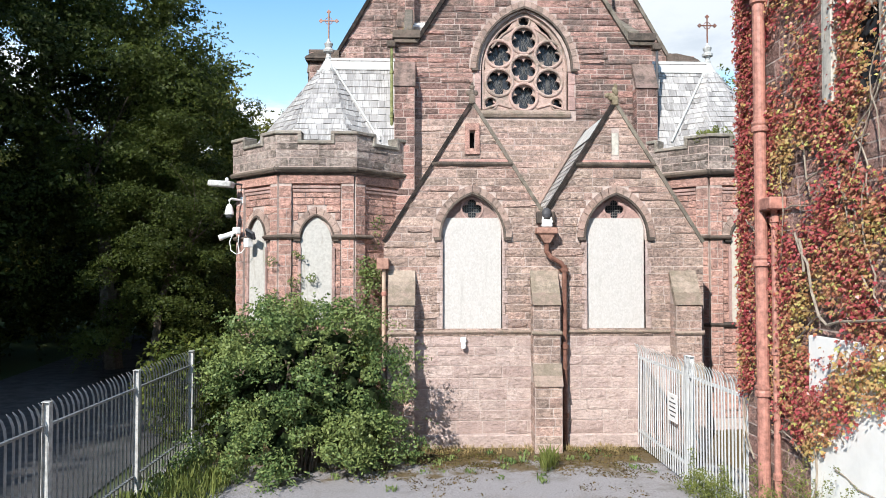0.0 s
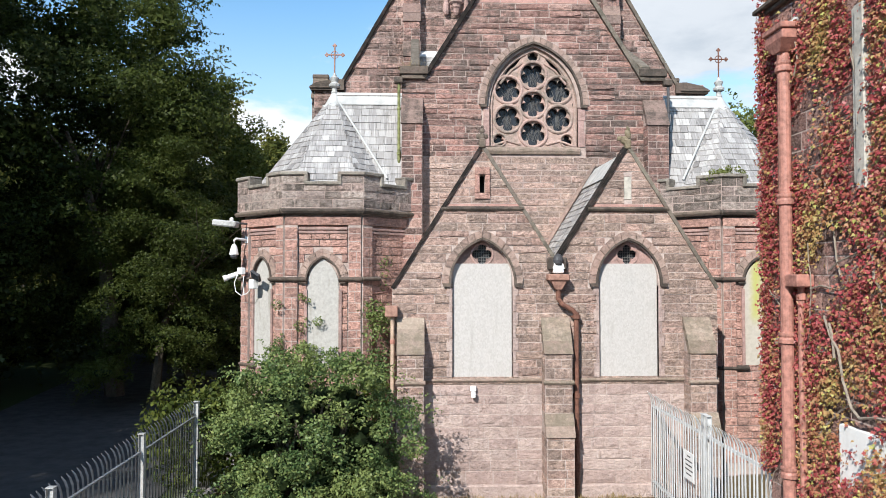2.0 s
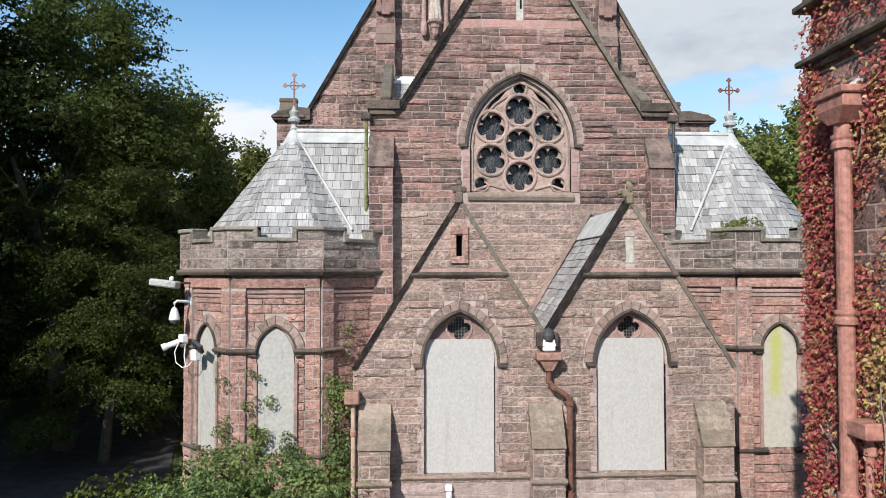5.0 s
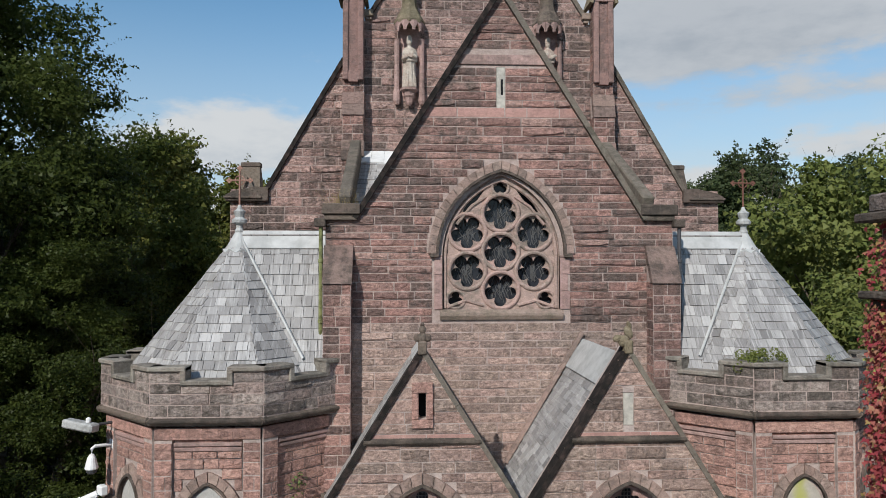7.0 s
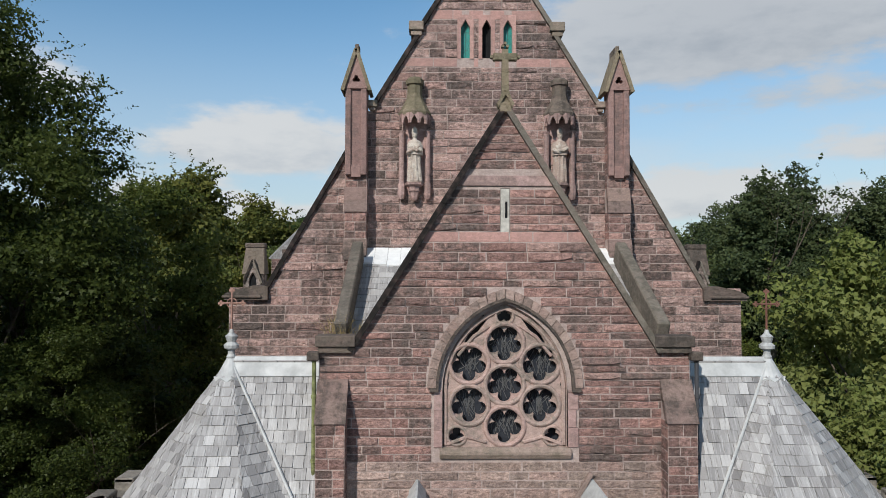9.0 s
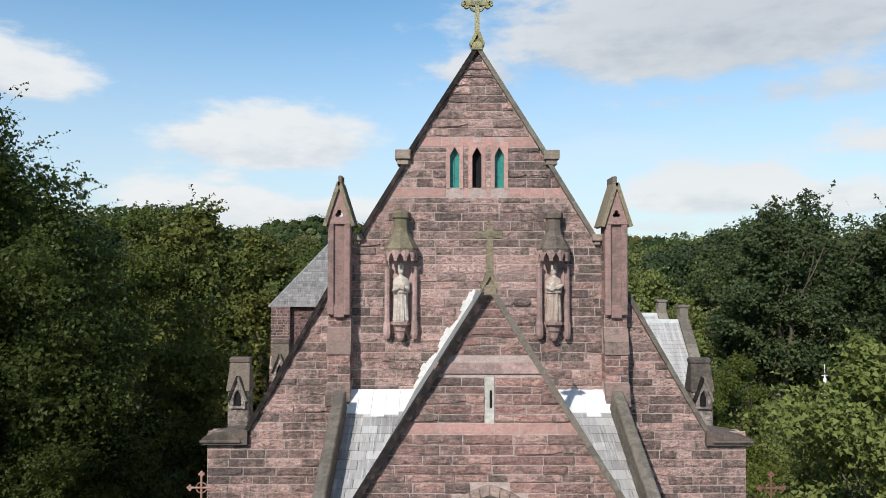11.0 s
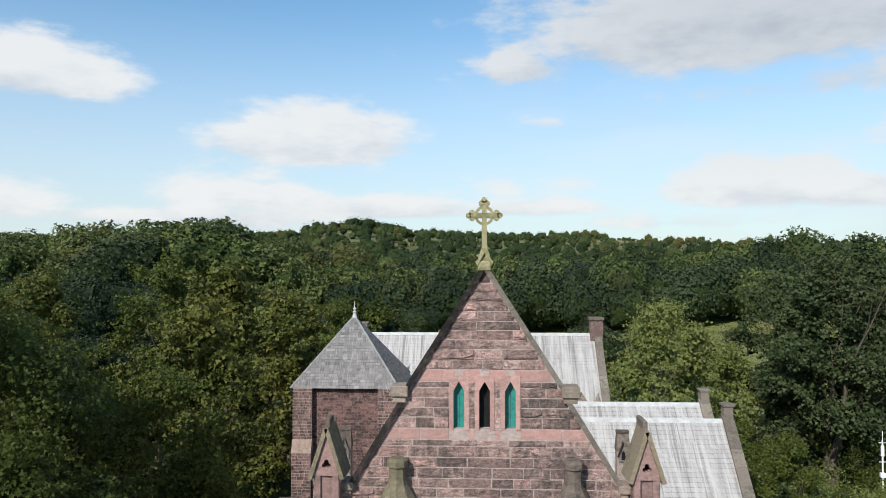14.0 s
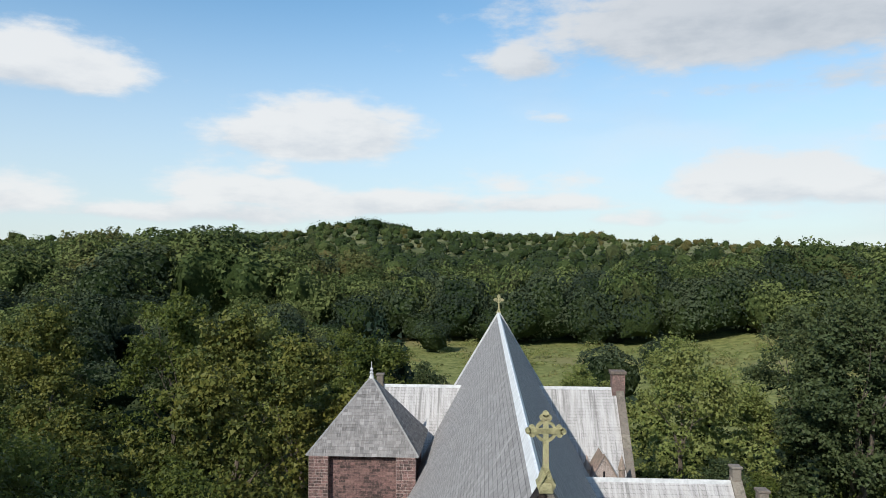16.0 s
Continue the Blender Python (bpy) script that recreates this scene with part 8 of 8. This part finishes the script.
# ---- wild growth ----
def weeds(name, spots, mat, label, size, count, seed, category="weeds"):
    """Tufts of narrow blades and small leaves."""
    g = np.random.default_rng(seed)
    out = []
    for x, y, z, r, h in spots:
        for _ in range(count):
            a, d = g.uniform(0, 6.28), r * math.sqrt(g.uniform())
            base_ = np.array([x + d * math.cos(a), y + d * math.sin(a), z])
            tip = base_ + np.array([g.normal() * 0.25 * h, g.normal() * 0.25 * h, h * g.uniform(0.4, 1.0)])
            side = np.array([math.cos(a + 1.3), math.sin(a + 1.3), 0]) * size * g.uniform(0.5, 1)
            mid_ = (base_ + tip) / 2 + np.array([0, 0, 0.1 * h])
            out.append([base_ - side * 0.4, mid_ - side, tip, mid_ + side])
    return tagged(part(name, quads_mesh(name, np.array(out), mat)), label, category, kind="stuff")


gw_ = random.Random(3)
weeds("dry_grass", [(gw_.uniform(-0.5, 4.9), 16.35 - abs(gw_.gauss(0, 0.22)), 0, 0.16, gw_.uniform(0.04, 0.2)) for _ in range(110)], DRY_GRASS, "dry grass tufts along the foot of the church wall", 0.007, 22, 5)
weeds("green_weeds", [(gw_.uniform(-4.8, 5.0), 16.2 - abs(gw_.gauss(0, 1.3)), 0, 0.14, gw_.uniform(0.04, 0.16)) for _ in range(55)] + [(-4.6 + gw_.gauss(0, 0.25), gw_.uniform(9, 16), 0, 0.2, gw_.uniform(0.1, 0.35)) for _ in range(90)], LEAF_BUSH, "low green weeds on the mossy tarmac", 0.022, 22, 6)
weeds("green_weeds", [(2.75 + gw_.gauss(0, 0.1), 14.6 + gw_.gauss(0, 0.15), 0, 0.12, 0.5) for _ in range(8)], LEAF_PALE, "tall pale weed in the middle of the yard", 0.014, 24, 7)
weeds("green_weeds", [(-4.0 + gw_.gauss(0, 0.4), 13.4 + gw_.gauss(0, 0.9), 0, 0.2, gw_.uniform(0.15, 0.5)) for _ in range(46)], LEAF_PALE, "yellow-green weeds between the fence and the shrub", 0.02, 26, 17)
gp_ = np.random.default_rng(8)
pc_ = np.concatenate([gp_.normal(size=(26, 3)) * (0.24, 0.14, 0.1) + (7.6, 18.3, 7.52), gp_.normal(size=(8, 3)) * (0.1, 0.08, 0.06) + (9.0, 18.2, 7.4)])
tagged(part("wall_plants", quads_mesh("wall_plants", leaf_cloud(pc_, np.full(len(pc_), 0.09), 2600, 0.022, 8, flat_=1.0, jitter=0.9), LEAF_PALE)), "pale leafy weeds rooted in the parapets", "weeds", kind="stuff")

weeds("dry_twigs", [(-0.3 + gw_.gauss(0, 0.12), 20.1 + gw_.gauss(0, 0.15), 10.3, 0.12, 0.7) for _ in range(7)], DRY_GRASS, "dry brown twigs rooted behind the kneeler", 0.006, 26, 9)


def ivy(name, spots, label, seed, size=0.06, mat=LEAF_BUSH, per=60):
    """Ivy leaves over a rough cloud of spots."""
    cc = np.array([s[:3] for s in spots], float)
    rr = np.array([s[3] for s in spots], float)
    it = root(name, *cc[0], label, "climbing plant")
    tagged(part("leaves", quads_mesh("leaves", leaf_cloud(cc, rr, per * len(spots), size, seed, flat_=1.0, jitter=0.7), mat), parent=it), kind="stuff")
    return it


ivy("ivy", [(-1.15 + gw_.gauss(0, 0.2), 17.9 + gw_.gauss(0, 0.12), gw_.uniform(1.0, 4.2), 0.25) for _ in range(46)] + [(-1.1 + gw_.gauss(0, 0.14), 18.6, gw_.uniform(4.4, 5.4), 0.13) for _ in range(9)], "green ivy climbing in the angle of the turret", 61, 0.036)
ivy("ivy", [(gw_.uniform(-3.7, -2.0), 17.95, 2.7 + abs(gw_.gauss(0, 0.5)), 0.14) for _ in range(26)] + [(-2.9 + gw_.gauss(0, 0.06), 17.95, gw_.uniform(2.8, 4.6), 0.07) for _ in range(14)], "thin ivy over the turret boards", 62, 0.026)
tall = []
for _ in range(34):
    fx, fy, fh = (5.0 + gw_.gauss(0, 0.1), gw_.uniform(11.2, 13.2), gw_.uniform(0.2, 0.75)) if gw_.random() < 0.5 else (4.7 + gw_.gauss(0, 0.12), gw_.uniform(7.3, 10.4), gw_.uniform(0.4, 1.5))
    tall += [(fx + gw_.gauss(0, 0.05), fy + gw_.gauss(0, 0.05), fh * q, 0.07 + 0.05 * fh) for q in (0.15, 0.3, 0.45, 0.6, 0.75, 0.9, 1.0)]
ivy("straggling_weeds", tall, "straggling yellow-green weeds at the foot of the fence and house", 65, 0.017, LEAF_PALE, 55)
stalks = [(4.72 + gw_.gauss(0, 0.08), gw_.uniform(7.5, 9.3), 0, 0.06, gw_.uniform(1.2, 1.95)) for _ in range(26)]
weeds("dry_stalks", stalks, DRY_GRASS, "tall dry brown weed stalks before the white panel", 0.006, 7, 19)
ivy("straggling_weeds", [(x_ + gw_.gauss(0, 0.1), y_ + gw_.gauss(0, 0.12), h_ * q, 0.07) for x_, y_, z_, r_, h_ in stalks[::2] for q in (0.55, 0.7, 0.8, 0.9)], "thin leafy weeds before the white panel", 66, 0.014, LEAF_PALE, 26)
hedge = [(gw_.uniform(-6.5, -1.0), gw_.uniform(16.4, 17.8), gw_.uniform(0.2, 2.3), 0.42) for _ in range(90)]
sh2 = root("undergrowth", -3.5, 17, 0, "tangled green undergrowth behind the shrub", "shrub")
tagged(part("foliage", quads_mesh("foliage", leaf_cloud(np.array([h[:3] for h in hedge]), np.array([h[3] for h in hedge]), 12000, 0.06, 63, flat_=1.0, jitter=0.8), LEAF_MID), parent=sh2), kind="stuff")

# added growth that hides lit ground where the lane side is in shade
bank = [(gw_.uniform(-30, -11.5), gw_.uniform(42, 52), gw_.uniform(0.3, 3.2), 1.1) for _ in range(120)] + [(gw_.uniform(-30, -17.5), gw_.uniform(16, 44), gw_.uniform(0.2, 2.2), 1.0) for _ in range(120)]
sh3 = root("undergrowth", -18, 40, 0, "dark undergrowth added under the trees by the lane", "shrub")
tagged(part("foliage", quads_mesh("foliage", leaf_cloud(np.array([h[:3] for h in bank]), np.array([h[3] for h in bank]), 14000, 0.13, 64, flat_=1.0, jitter=0.8), LEAF_DARK), parent=sh3), kind="stuff")

gb_ = np.random.default_rng(77)
for mat_, words, cx_, cy_, sx_, sy_, tall_, n_, seed_ in ((LEAF_PALE, "bright yellow-green bushes in the scrub by the mast", 31, 60, 7, 9, 3.4, 130, 71), (LEAF_MID, "mid-green bushes beside the side wing", 25, 54, 5, 9, 2.8, 70, 72), (LEAF_MID, "green scrub under the tall trees beyond the mast", 42, 76, 8, 4, 5.0, 90, 73)):
    bx_, by_ = gb_.normal(size=n_) * sx_ * 0.6 + cx_, gb_.normal(size=n_) * sy_ * 0.6 + cy_
    okay = bx_ > 18.5
    bc_ = np.stack([bx_, by_, gb_.uniform(0.15, 1.0, n_) ** 1.5 * tall_], axis=1)[okay]
    bush = root("scrub", cx_, cy_, 0, words, "shrub")
    tagged(part("foliage", quads_mesh("foliage", leaf_cloud(bc_, gb_.uniform(0.7, 1.3, len(bc_)), 170 * len(bc_), 0.1, seed_, flat_=0.9, jitter=0.7), mat_), parent=bush), kind="stuff")

lit = np.random.default_rng(90)
lx, ly = lit.uniform(-1.2, 5.1, 900), 16.3 - lit.gamma(1.3, 0.75, 900)
keep = (np.sin(lx * 2.1) + np.sin(ly * 3.3 + lx) + lit.normal(size=900) * 0.8 > -0.4) & (ly > 11.5)
lc = np.stack([lx, ly, np.full(900, 0.012)], axis=1)[keep]
tagged(part("leaf_litter", quads_mesh("leaf_litter", leaf_cloud(lc, lit.uniform(0.05, 0.22, len(lc)), 9000, 0.022, 91, flat_=0.08, jitter=0.5), LITTER)), "brown leaf litter and moss crumbs on the tarmac", "litter", kind="stuff")

# far mast
MX, MY = 36.5, 71.2
mast = fitting("mast", MX, MY, 0, "white telephone mast standing in the scrub", "mast")
part("pole", tube(bmesh.new(), [(MX, MY, 0), (MX, MY, 6.0)], 0.07, 8), WHITE, mast)
part("antenna_housing", lathe(bmesh.new(), MX, MY, [(0.07, 4.6), (0.14, 4.7), (0.14, 5.5), (0.07, 5.6)], 10), WHITE, mast)
part("cabinet", box(bmesh.new(), facing(MX, MY), -0.2, 0.2, 2.9, 3.3, -0.15, 0.15, 0.03), WHITE, mast)
part("spike", tube(bmesh.new(), [(MX, MY, 5.9), (MX, MY, 6.8)], 0.035, 6), WHITE, mast)
for z in (4.2, 5.8):
    part("crossarm", tube(bmesh.new(), [(MX - 0.3, MY, z), (MX + 0.3, MY, z)], 0.035, 6), WHITE, mast)
